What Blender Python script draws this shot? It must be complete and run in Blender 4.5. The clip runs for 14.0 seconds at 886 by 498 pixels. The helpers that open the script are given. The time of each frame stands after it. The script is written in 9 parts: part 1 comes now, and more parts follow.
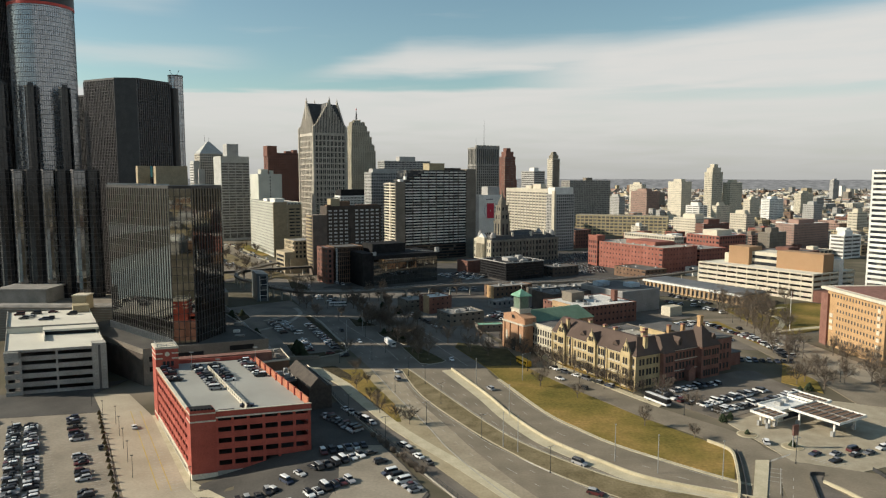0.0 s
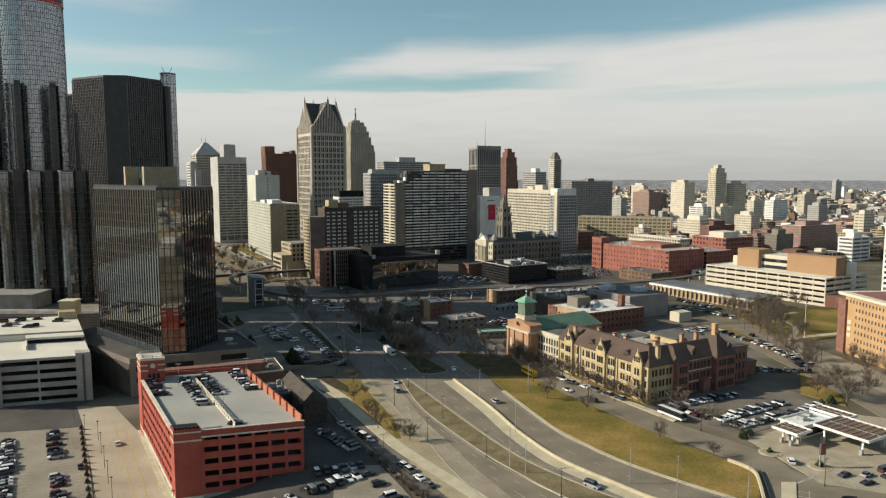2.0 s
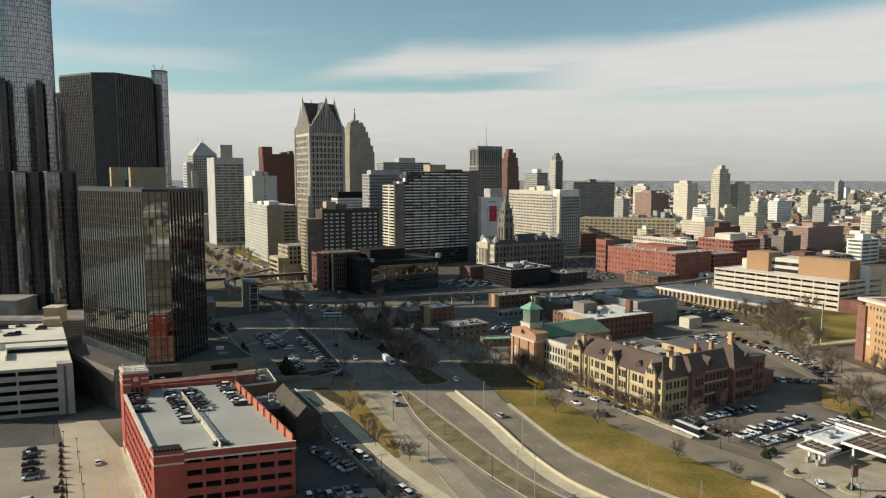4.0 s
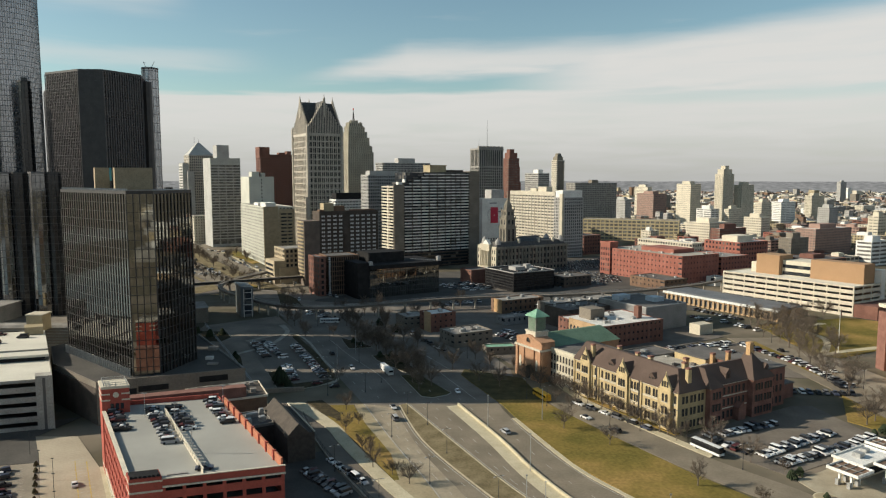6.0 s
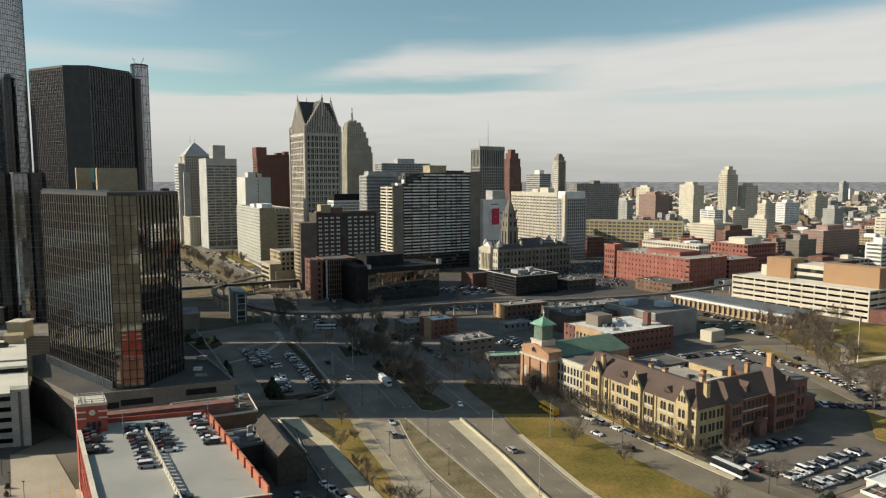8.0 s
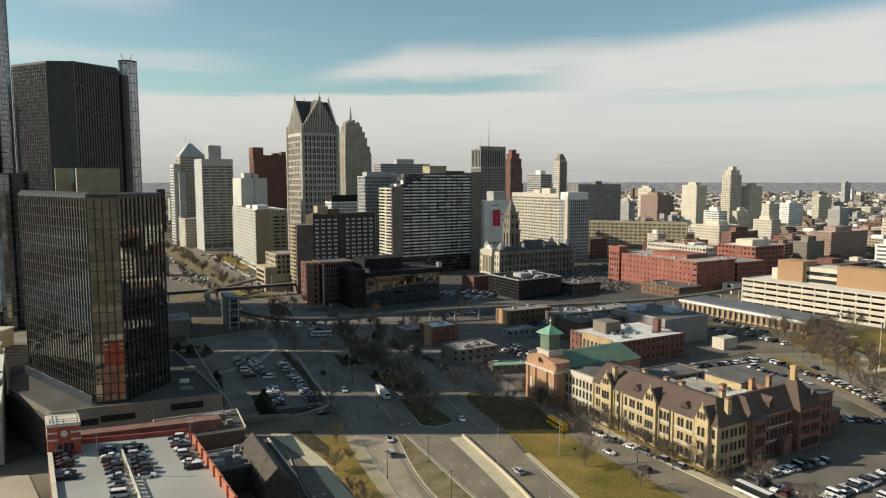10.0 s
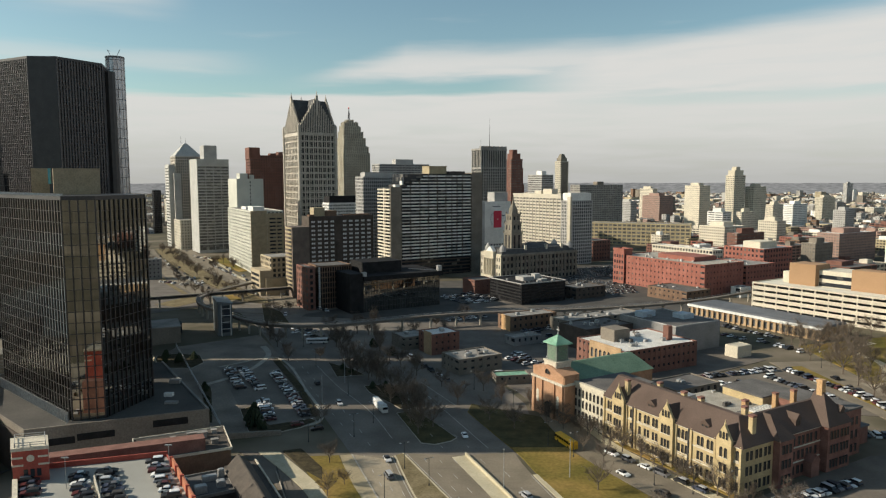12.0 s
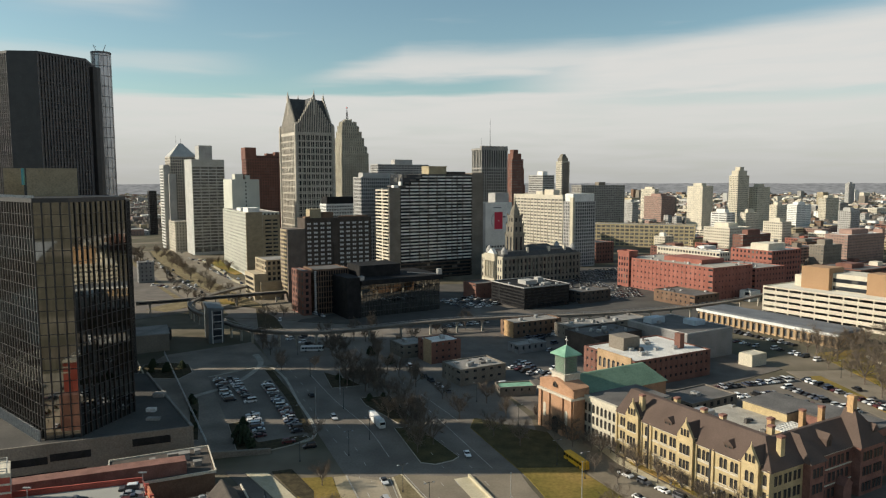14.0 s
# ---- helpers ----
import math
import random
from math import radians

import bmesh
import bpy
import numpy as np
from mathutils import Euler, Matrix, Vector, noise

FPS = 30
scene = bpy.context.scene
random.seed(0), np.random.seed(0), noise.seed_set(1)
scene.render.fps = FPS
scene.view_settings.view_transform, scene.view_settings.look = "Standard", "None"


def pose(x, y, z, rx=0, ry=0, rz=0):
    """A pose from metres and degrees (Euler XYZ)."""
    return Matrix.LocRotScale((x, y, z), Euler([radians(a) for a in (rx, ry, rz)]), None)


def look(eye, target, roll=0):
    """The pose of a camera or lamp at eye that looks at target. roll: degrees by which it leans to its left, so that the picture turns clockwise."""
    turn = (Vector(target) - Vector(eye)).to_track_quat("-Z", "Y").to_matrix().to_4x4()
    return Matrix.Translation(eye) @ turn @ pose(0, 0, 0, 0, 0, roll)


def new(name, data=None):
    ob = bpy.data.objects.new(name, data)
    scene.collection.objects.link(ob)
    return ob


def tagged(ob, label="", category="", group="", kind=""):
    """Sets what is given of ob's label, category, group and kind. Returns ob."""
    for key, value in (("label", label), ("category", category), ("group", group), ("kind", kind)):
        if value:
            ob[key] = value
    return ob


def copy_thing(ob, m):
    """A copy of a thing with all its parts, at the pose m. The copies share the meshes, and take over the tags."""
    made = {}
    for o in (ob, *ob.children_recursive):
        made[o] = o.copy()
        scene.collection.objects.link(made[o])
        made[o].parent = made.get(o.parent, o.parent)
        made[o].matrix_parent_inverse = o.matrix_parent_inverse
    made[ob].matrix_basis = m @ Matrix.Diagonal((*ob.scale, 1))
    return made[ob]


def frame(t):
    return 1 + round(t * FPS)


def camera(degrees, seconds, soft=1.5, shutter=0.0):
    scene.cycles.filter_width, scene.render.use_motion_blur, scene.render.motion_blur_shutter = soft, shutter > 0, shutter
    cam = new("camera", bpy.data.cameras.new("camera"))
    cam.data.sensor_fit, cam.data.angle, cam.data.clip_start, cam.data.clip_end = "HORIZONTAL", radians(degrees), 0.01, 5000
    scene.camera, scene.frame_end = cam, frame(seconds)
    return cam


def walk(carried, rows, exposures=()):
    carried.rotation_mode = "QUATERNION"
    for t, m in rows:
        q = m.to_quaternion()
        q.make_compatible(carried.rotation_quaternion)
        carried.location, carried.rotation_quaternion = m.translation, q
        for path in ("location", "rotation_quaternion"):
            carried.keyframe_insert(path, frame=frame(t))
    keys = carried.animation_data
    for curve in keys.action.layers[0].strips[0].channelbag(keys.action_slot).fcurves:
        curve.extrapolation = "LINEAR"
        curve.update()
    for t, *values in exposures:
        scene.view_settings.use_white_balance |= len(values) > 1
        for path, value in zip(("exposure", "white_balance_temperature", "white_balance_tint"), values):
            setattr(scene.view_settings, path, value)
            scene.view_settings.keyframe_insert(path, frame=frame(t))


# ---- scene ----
cam = camera(65.12, 14.0, soft=1.2)
PATH = [
    (0, (0.056, -0.259, 91.082), (-0.066, 99.184, 80.540), 0.08),
    (1.5, (-0.540, 11.225, 91.154), (-0.656, 110.677, 80.698), 0.07),
    (3, (-1.114, 22.945, 91.217), (-1.214, 122.405, 80.843), 0.05),
    (4.5, (-1.665, 34.861, 91.272), (-1.742, 134.330, 80.975), 0.03),
    (6, (-2.195, 46.937, 91.318), (-2.238, 146.413, 81.095), 0.01),
    (7.5, (-2.702, 59.135, 91.356), (-2.704, 158.618, 81.203), -0.00),
    (9, (-3.187, 71.415, 91.384), (-3.138, 170.905, 81.297), -0.02),
    (10.5, (-3.650, 83.742, 91.405), (-3.542, 183.238, 81.380), -0.05),
    (12, (-4.091, 96.076, 91.416), (-3.914, 195.578, 81.449), -0.07),
    (14, (-4.645, 112.468, 91.418), (-4.362, 211.977, 81.523), -0.10),
]
walk(cam, [(t, look(eye, target, roll)) for t, eye, target, roll in PATH], exposures=[(0, 0.22), (14, 0.22)])

# ---- light ----
SUN_EL, SUN_FROM = radians(27), radians(180)     # the sun stands over -x
world = bpy.data.worlds.new("sky")
scene.world = world
world.use_nodes = True
wn = world.node_tree
wn.nodes.clear()


def wmath(op, a, b=None, c=None):
    n = wn.nodes.new("ShaderNodeMath")
    n.operation = op
    for i, v in enumerate((a, b, c)):
        if v is None:
            continue
        if isinstance(v, (int, float)):
            n.inputs[i].default_value = v
        else:
            wn.links.new(v, n.inputs[i])
    return n.outputs[0]


def wstep(v, lo, hi):
    """0 below lo, 1 above hi, smooth between."""
    n = wn.nodes.new("ShaderNodeMapRange")
    n.interpolation_type = "SMOOTHSTEP"
    for i, q in enumerate((v, lo, hi)):
        if isinstance(q, (int, float)):
            n.inputs[i].default_value = q
        else:
            wn.links.new(q, n.inputs[i])
    return n.outputs[0]


def wnoise(x, y, scale, detail=5):
    v = wn.nodes.new("ShaderNodeCombineXYZ")
    wn.links.new(x, v.inputs[0])
    wn.links.new(y, v.inputs[1])
    n = wn.nodes.new("ShaderNodeTexNoise")
    n.inputs["Scale"].default_value, n.inputs["Detail"].default_value, n.inputs["Distortion"].default_value = scale, detail, 0.4
    wn.links.new(v.outputs[0], n.inputs["Vector"])
    return n.outputs["Fac"]


w_out, w_mix = wn.nodes.new("ShaderNodeOutputWorld"), wn.nodes.new("ShaderNodeMixShader")
w_sky_bg, w_cloud_bg = wn.nodes.new("ShaderNodeBackground"), wn.nodes.new("ShaderNodeBackground")
w_sky = wn.nodes.new("ShaderNodeTexSky")
w_sky.sky_type, w_sky.sun_disc = "NISHITA", False
w_sky.sun_elevation, w_sky.sun_rotation = SUN_EL, radians(270)
w_sky.air_density, w_sky.dust_density, w_sky.ozone_density = 1.0, 0.6, 2.5
w_sky_bg.inputs["Strength"].default_value = 0.10
tint = wn.nodes.new("ShaderNodeMix")
tint.data_type, tint.blend_type = "RGBA", "MULTIPLY"
tint.inputs[0].default_value = 1.0
tint.inputs[7].default_value = (1.08, 1.12, 0.92, 1)
wn.links.new(w_sky.outputs[0], tint.inputs[6])
wn.links.new(tint.outputs[2], w_sky_bg.inputs[0])
tc = wn.nodes.new("ShaderNodeTexCoord")
sep = wn.nodes.new("ShaderNodeSeparateXYZ")
wn.links.new(tc.outputs["Generated"], sep.inputs[0])
dx, dy, dz = sep.outputs
az = wmath("ARCTAN2", dx, dy)
flat_ = wmath("SQRT", wmath("ADD", wmath("MULTIPLY", dx, dx), wmath("ADD", wmath("MULTIPLY", dy, dy), 1e-4)))
el = wmath("DIVIDE", dz, flat_)
n_soft = wmath("SUBTRACT", wnoise(wmath("MULTIPLY", az, 2.2), wmath("MULTIPLY", el, 16.0), 1.3), 0.5)
n_fine = wmath("SUBTRACT", wnoise(wmath("MULTIPLY", az, 3.0), wmath("MULTIPLY", el, 30.0), 2.6, 8), 0.5)
ac = wmath("MINIMUM", wmath("MAXIMUM", az, -0.8), 0.9)
eln = wmath("ADD", el, wmath("ADD", wmath("MULTIPLY", n_soft, 0.022), wmath("MULTIPLY", n_fine, 0.020)))
# the low sheet of cloud and its upper edge
sheet_top = wmath("MULTIPLY_ADD", ac, 0.020, 0.121)
low_sheet = wmath("SUBTRACT", 1.0, wstep(wmath("SUBTRACT", eln, sheet_top), -0.007, 0.006))
# the long streak above it, thin at one end, with the blue gap between them closing at the other
streak_top = wmath("ADD", wmath("MULTIPLY_ADD", wmath("MAXIMUM", wmath("SUBTRACT", ac, 0.25), 0.0), 0.085, 0.193), wmath("MULTIPLY", wmath("MAXIMUM", wmath("SUBTRACT", -0.05, ac), 0.0), -0.33))
streak_low = wmath("MULTIPLY_ADD", ac, 0.030, 0.141)
streak = wmath("MULTIPLY", wstep(wmath("SUBTRACT", eln, streak_low), -0.009, 0.012), wmath("SUBTRACT", 1.0, wstep(wmath("SUBTRACT", eln, streak_top), -0.030, 0.006)))
streak = wmath("MULTIPLY", streak, wmath("MULTIPLY", wstep(ac, -0.29, -0.12), 0.92))
closed = wmath("MULTIPLY", wstep(ac, 0.04, 0.24), wmath("SUBTRACT", 1.0, wstep(wmath("SUBTRACT", eln, streak_top), -0.030, 0.006)))
thin_blue = wmath("MULTIPLY", wmath("MULTIPLY", wstep(ac, 0.12, 0.30), wmath("SUBTRACT", 1.0, wstep(wmath("ABSOLUTE", wmath("SUBTRACT", eln, 0.109)), 0.002, 0.014))), 0.30)
# a faint veil on the river side and loose wisps overhead
veil = wmath("MULTIPLY", wmath("SUBTRACT", 1.0, wstep(wmath("ABSOLUTE", wmath("SUBTRACT", eln, 0.156)), 0.0, 0.022)), wmath("MULTIPLY", wmath("SUBTRACT", 1.0, wstep(ac, -0.36, -0.22)), 0.45))
tuft = wmath("MULTIPLY", wmath("MULTIPLY", wstep(eln, 0.195, 0.245), wmath("SUBTRACT", 1.0, wstep(wmath("ABSOLUTE", wmath("ADD", ac, 0.45)), 0.02, 0.13))), 0.62)
wisp = wmath("MULTIPLY", wstep(wmath("ADD", n_soft, wmath("MULTIPLY", n_fine, 0.5)), 0.08, 0.34), wmath("MULTIPLY_ADD", wstep(el, 0.22, 0.45), 0.35, 0.22))
cover = wmath("MAXIMUM", wmath("MAXIMUM", low_sheet, streak), wmath("MAXIMUM", wmath("MAXIMUM", closed, veil), wmath("MAXIMUM", tuft, wisp)))
cover = wmath("SUBTRACT", wmath("MULTIPLY", cover, wmath("MULTIPLY_ADD", n_fine, 0.35, 0.95)), thin_blue)
cover = wmath("MINIMUM", wmath("MAXIMUM", cover, 0.0), 0.97)
cl = wn.nodes.new("ShaderNodeValToRGB")
cl.color_ramp.elements[0].position, cl.color_ramp.elements[0].color = 0.0, (0.415, 0.415, 0.402, 1)
cl.color_ramp.elements[1].position, cl.color_ramp.elements[1].color = 0.13, (0.615, 0.607, 0.582, 1)
cl.color_ramp.elements.new(0.07).color = (0.575, 0.57, 0.545, 1)
wn.links.new(wmath("ADD", el, wmath("MULTIPLY", n_fine, 0.05)), cl.inputs["Fac"])
wn.links.new(cl.outputs["Color"], w_cloud_bg.inputs[0])
wn.links.new(cover, w_mix.inputs[0])
wn.links.new(w_sky_bg.outputs[0], w_mix.inputs[1])
wn.links.new(w_cloud_bg.outputs[0], w_mix.inputs[2])
wn.links.new(w_mix.outputs[0], w_out.inputs[0])
sun = new("sun", bpy.data.lights.new("sun", "SUN"))
sun.data.energy, sun.data.angle, sun.data.color = 4.9, radians(0.6), (1.0, 0.905, 0.75)
sun.matrix_world = look((math.cos(SUN_FROM) * 900, math.sin(SUN_FROM) * 900, 900 * math.tan(SUN_EL)), (0, 0, 0))

# ---- materials ----
def surf(name, c1, c2, scale=0.6, rough=0.85, fine=6.0, bump=0.15, metal=0.0, spec=0.4, vary=0.0, tint=(), grain=0.2):
    """A rough surface: a broad stain between c1 and c2, a fine grain, slight relief; vary: lighter and darker from object to object."""
    m = bpy.data.materials.new(name)
    m.use_nodes = True
    nt = m.node_tree
    p = nt.nodes["Principled BSDF"]
    geo = nt.nodes.new("ShaderNodeNewGeometry")
    n1, n2 = nt.nodes.new("ShaderNodeTexNoise"), nt.nodes.new("ShaderNodeTexNoise")
    n1.inputs["Scale"].default_value, n1.inputs["Detail"].default_value = scale, 5
    n2.inputs["Scale"].default_value, n2.inputs["Detail"].default_value = fine, 3
    nt.links.new(geo.outputs["Position"], n1.inputs["Vector"])
    nt.links.new(geo.outputs["Position"], n2.inputs["Vector"])
    r1 = nt.nodes.new("ShaderNodeValToRGB")
    r1.color_ramp.elements[0].position, r1.color_ramp.elements[0].color = 0.36, (*c1, 1)
    r1.color_ramp.elements[1].position, r1.color_ramp.elements[1].color = 0.66, (*c2, 1)
    for at, col in tint:
        r1.color_ramp.elements.new(at).color = (*col, 1)
    nt.links.new(n1.outputs["Fac"], r1.inputs["Fac"])
    mr = nt.nodes.new("ShaderNodeMapRange")
    mr.inputs[1].default_value, mr.inputs[2].default_value, mr.inputs[3].default_value, mr.inputs[4].default_value = 0.3, 0.7, 1 - grain, 1 + grain
    nt.links.new(n2.outputs["Fac"], mr.inputs[0])
    val = mr.outputs[0]
    if vary:
        info, rr, mul = nt.nodes.new("ShaderNodeObjectInfo"), nt.nodes.new("ShaderNodeMapRange"), nt.nodes.new("ShaderNodeMath")
        rr.inputs[3].default_value, rr.inputs[4].default_value = 1 - vary, 1 + vary
        nt.links.new(info.outputs["Random"], rr.inputs[0])
        mul.operation = "MULTIPLY"
        nt.links.new(val, mul.inputs[0])
        nt.links.new(rr.outputs[0], mul.inputs[1])
        val = mul.outputs[0]
    hsv = nt.nodes.new("ShaderNodeHueSaturation")
    nt.links.new(r1.outputs["Color"], hsv.inputs["Color"])
    nt.links.new(val, hsv.inputs["Value"])
    nt.links.new(hsv.outputs["Color"], p.inputs["Base Color"])
    if bump:
        b = nt.nodes.new("ShaderNodeBump")
        b.inputs["Strength"].default_value, b.inputs["Distance"].default_value = bump, 0.05
        nt.links.new(n2.outputs["Fac"], b.inputs["Height"])
        nt.links.new(b.outputs["Normal"], p.inputs["Normal"])
    p.inputs["Roughness"].default_value, p.inputs["Metallic"].default_value = rough, metal
    p.inputs["Specular IOR Level"].default_value = spec
    return m


def glazing(name, dark, blind, cell=(3.0, 3.0, 3.6), share=0.25, rough=0.12, spec=0.3, metal=0.0, wave=0.06):
    """Window glass whose rooms differ: some cells have pale blinds drawn behind the glass."""
    m = bpy.data.materials.new(name)
    m.use_nodes = True
    nt = m.node_tree
    p = nt.nodes["Principled BSDF"]
    tc, sn = nt.nodes.new("ShaderNodeTexCoord"), nt.nodes.new("ShaderNodeVectorMath")
    sn.operation = "SNAP"
    sn.inputs[1].default_value = cell
    wn_ = nt.nodes.new("ShaderNodeTexWhiteNoise")
    nt.links.new(tc.outputs["Object"], sn.inputs[0])
    nt.links.new(sn.outputs[0], wn_.inputs["Vector"])
    r = nt.nodes.new("ShaderNodeValToRGB")
    e = r.color_ramp.elements
    e[0].position, e[0].color = 0.0, (*dark, 1)
    e[1].position, e[1].color = 1.0, (*blind, 1)
    mid = e.new(1 - share)
    mid.color = (*[d * 1.5 for d in dark], 1)
    nt.links.new(wn_.outputs["Value"], r.inputs["Fac"])
    nt.links.new(r.outputs["Color"], p.inputs["Base Color"])
    nz, bp = nt.nodes.new("ShaderNodeTexNoise"), nt.nodes.new("ShaderNodeBump")
    nz.inputs["Scale"].default_value = 0.45
    bp.inputs["Strength"].default_value, bp.inputs["Distance"].default_value = wave, 0.05
    nt.links.new(nz.outputs["Fac"], bp.inputs["Height"])
    nt.links.new(bp.outputs["Normal"], p.inputs["Normal"])
    p.inputs["Roughness"].default_value, p.inputs["Specular IOR Level"].default_value, p.inputs["Metallic"].default_value = rough, spec, metal
    return m


def paints(name, cols, rough=0.4, coat=0.12):
    """Car paint, one colour to a car."""
    m = bpy.data.materials.new(name)
    m.use_nodes = True
    nt = m.node_tree
    p = nt.nodes["Principled BSDF"]
    info, r = nt.nodes.new("ShaderNodeObjectInfo"), nt.nodes.new("ShaderNodeValToRGB")
    r.color_ramp.interpolation = "CONSTANT"
    e = r.color_ramp.elements
    e[0].color = (*cols[0], 1)
    e[1].position, e[1].color = 1 / len(cols), (*cols[1], 1)
    for i, c in enumerate(cols[2:], 2):
        e.new(i / len(cols)).color = (*c, 1)
    nt.links.new(info.outputs["Random"], r.inputs["Fac"])
    nt.links.new(r.outputs["Color"], p.inputs["Base Color"])
    p.inputs["Roughness"].default_value, p.inputs["Coat Weight"].default_value = rough, coat
    return m


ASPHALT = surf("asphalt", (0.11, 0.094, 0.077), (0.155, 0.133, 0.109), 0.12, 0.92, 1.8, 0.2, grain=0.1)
# lit copy of the asphalt, paler, for the roads in the sun
ASPHALT_LIT = surf("sunlit_worn_asphalt", (0.168, 0.14, 0.099), (0.23, 0.192, 0.138), 0.09, 0.92, 1.4, 0.2, grain=0.1)
STREET_TAN = surf("pale_tan_street", (0.345, 0.292, 0.208), (0.44, 0.376, 0.276), 0.06, 0.93, 1.2, 0.2, grain=0.08)
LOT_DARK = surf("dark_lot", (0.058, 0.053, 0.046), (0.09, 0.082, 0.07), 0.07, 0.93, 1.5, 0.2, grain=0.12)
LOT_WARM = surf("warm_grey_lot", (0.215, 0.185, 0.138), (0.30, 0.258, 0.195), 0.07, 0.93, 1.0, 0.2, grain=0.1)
LOT_GREY = surf("grey_lot", (0.125, 0.105, 0.083), (0.175, 0.15, 0.118), 0.08, 0.93, 1.2, 0.2, grain=0.1)
CONCRETE = surf("concrete", (0.31, 0.285, 0.235), (0.41, 0.375, 0.31), 0.25, 0.88, 3.0, 0.15, vary=0.06)
CONCRETE_PALE = surf("pale_concrete", (0.43, 0.375, 0.252), (0.52, 0.46, 0.32), 0.2, 0.88, 2.0, 0.15, grain=0.1)
ROSE_BRICK = surf("rose_brick", (0.27, 0.175, 0.14), (0.34, 0.225, 0.18), 0.2, 0.9, 2.5, 0.2)
FAR_WOOD = surf("far_wood", (0.13, 0.112, 0.095), (0.2, 0.175, 0.15), 0.01, 0.95, 0.3, 0.0, spec=0.1)
MAROON_BRICK = surf("maroon_brick", (0.15, 0.07, 0.052), (0.205, 0.10, 0.073), 0.15, 0.9, 2.5, 0.2, vary=0.06)
ARCADE_BRICK = surf("tan_brick", (0.36, 0.245, 0.135), (0.45, 0.31, 0.18), 0.2, 0.9, 2.0, 0.2, vary=0.05)
BLOCK_BRICK = surf("tan_orange_brick", (0.325, 0.2, 0.108), (0.365, 0.226, 0.125), 0.06, 0.9, 1.5, 0.15, grain=0.06)
SHINGLE = surf("brown_shingle", (0.06, 0.05, 0.041), (0.09, 0.075, 0.06), 0.4, 0.9, 5.0, 0.3)
STATION_METAL = surf("blue_grey_metal", (0.085, 0.098, 0.102), (0.12, 0.138, 0.142), 0.2, 0.5, 2.0, 0.0)
HOTEL_BRICK = surf("hotel_brick", (0.062, 0.048, 0.038), (0.095, 0.075, 0.06), 0.2, 0.9, 2.5, 0.2, vary=0.06)
PLANT_BED = surf("plant_bed", (0.042, 0.036, 0.022), (0.085, 0.068, 0.038), 0.5, 0.95, 2.5, 0.6, spec=0.1, grain=0.15)
# darker copy of the dry grass, with tower shade put into its colour
SHADED_GRASS = surf("shaded_grass", (0.058, 0.053, 0.026), (0.1, 0.086, 0.042), 0.2, 0.95, 1.5, 0.5, spec=0.1, grain=0.12)
MEDIAN_DIRT = surf("median_dirt", (0.15, 0.12, 0.065), (0.235, 0.19, 0.11), 0.15, 0.95, 1.4, 0.4, spec=0.1)
SHOULDER = surf("tan_shoulder", (0.26, 0.216, 0.15), (0.34, 0.288, 0.205), 0.12, 0.92, 1.0, 0.15, grain=0.1)
PLANT_TAN = surf("plant_room_tan", (0.29, 0.232, 0.148), (0.36, 0.29, 0.188), 0.3, 0.85, 2.0, 0.1)
PALE_GREY = surf("pale_grey_wall", (0.43, 0.42, 0.38), (0.52, 0.51, 0.465), 0.1, 0.8, 2.0, 0.05)
PAVING = surf("paving", (0.3, 0.255, 0.178), (0.385, 0.335, 0.24), 0.2, 0.9, 2.2, 0.15, grain=0.1)
GRASS = surf("dry_grass", (0.12, 0.104, 0.026), (0.31, 0.202, 0.07), 0.035, 0.95, 0.9, 0.5, spec=0.1, tint=((0.50, (0.195, 0.145, 0.04)),))
VERGE = surf("bare_verge", (0.3, 0.248, 0.156), (0.39, 0.33, 0.218), 0.1, 0.95, 1.1, 0.4, spec=0.1, grain=0.1)
MARK = surf("road_paint", (0.33, 0.31, 0.27), (0.45, 0.43, 0.37), 0.6, 0.8, 5.0, 0.0)
MARK_Y = surf("yellow_road_paint", (0.42, 0.30, 0.07), (0.5, 0.37, 0.1), 0.6, 0.8, 5.0, 0.0)
FARLAND = surf("far_land", (0.15, 0.123, 0.09), (0.225, 0.187, 0.14), 0.012, 0.95, 0.06, 0.0, spec=0.1, tint=((0.5, (0.10, 0.09, 0.06)),), grain=0.1)
RED_PAINT = surf("red_paint", (0.31, 0.062, 0.042), (0.38, 0.082, 0.055), 0.25, 0.7, 3.0, 0.08, vary=0.05)
ORANGE_PAINT = surf("orange_red_paint", (0.37, 0.135, 0.075), (0.44, 0.165, 0.09), 0.3, 0.7, 3.0, 0.08)
DECK = surf("parking_deck", (0.305, 0.298, 0.262), (0.375, 0.365, 0.322), 0.05, 0.88, 5.0, 0.1, grain=0.1)
DECK_PALE = surf("pale_parking_deck", (0.58, 0.55, 0.46), (0.68, 0.65, 0.55), 0.05, 0.88, 5.0, 0.1, grain=0.1)
CREAM = surf("cream_concrete", (0.52, 0.47, 0.37), (0.62, 0.56, 0.44), 0.15, 0.85, 2.0, 0.1, vary=0.05)
STONE_TAN = surf("tan_stone", (0.36, 0.3, 0.2), (0.46, 0.385, 0.265), 0.15, 0.88, 2.2, 0.15, vary=0.05)
CREAM_WARM = surf("warm_cream_concrete", (0.475, 0.43, 0.33), (0.565, 0.51, 0.395), 0.12, 0.85, 2.0, 0.1, vary=0.05)
# inner decks and core: indoor shade put into a darker grey
INSIDE = surf("shaded_garage_inside", (0.10, 0.095, 0.09), (0.14, 0.13, 0.12), 0.3, 0.9, 3.0, 0.0)
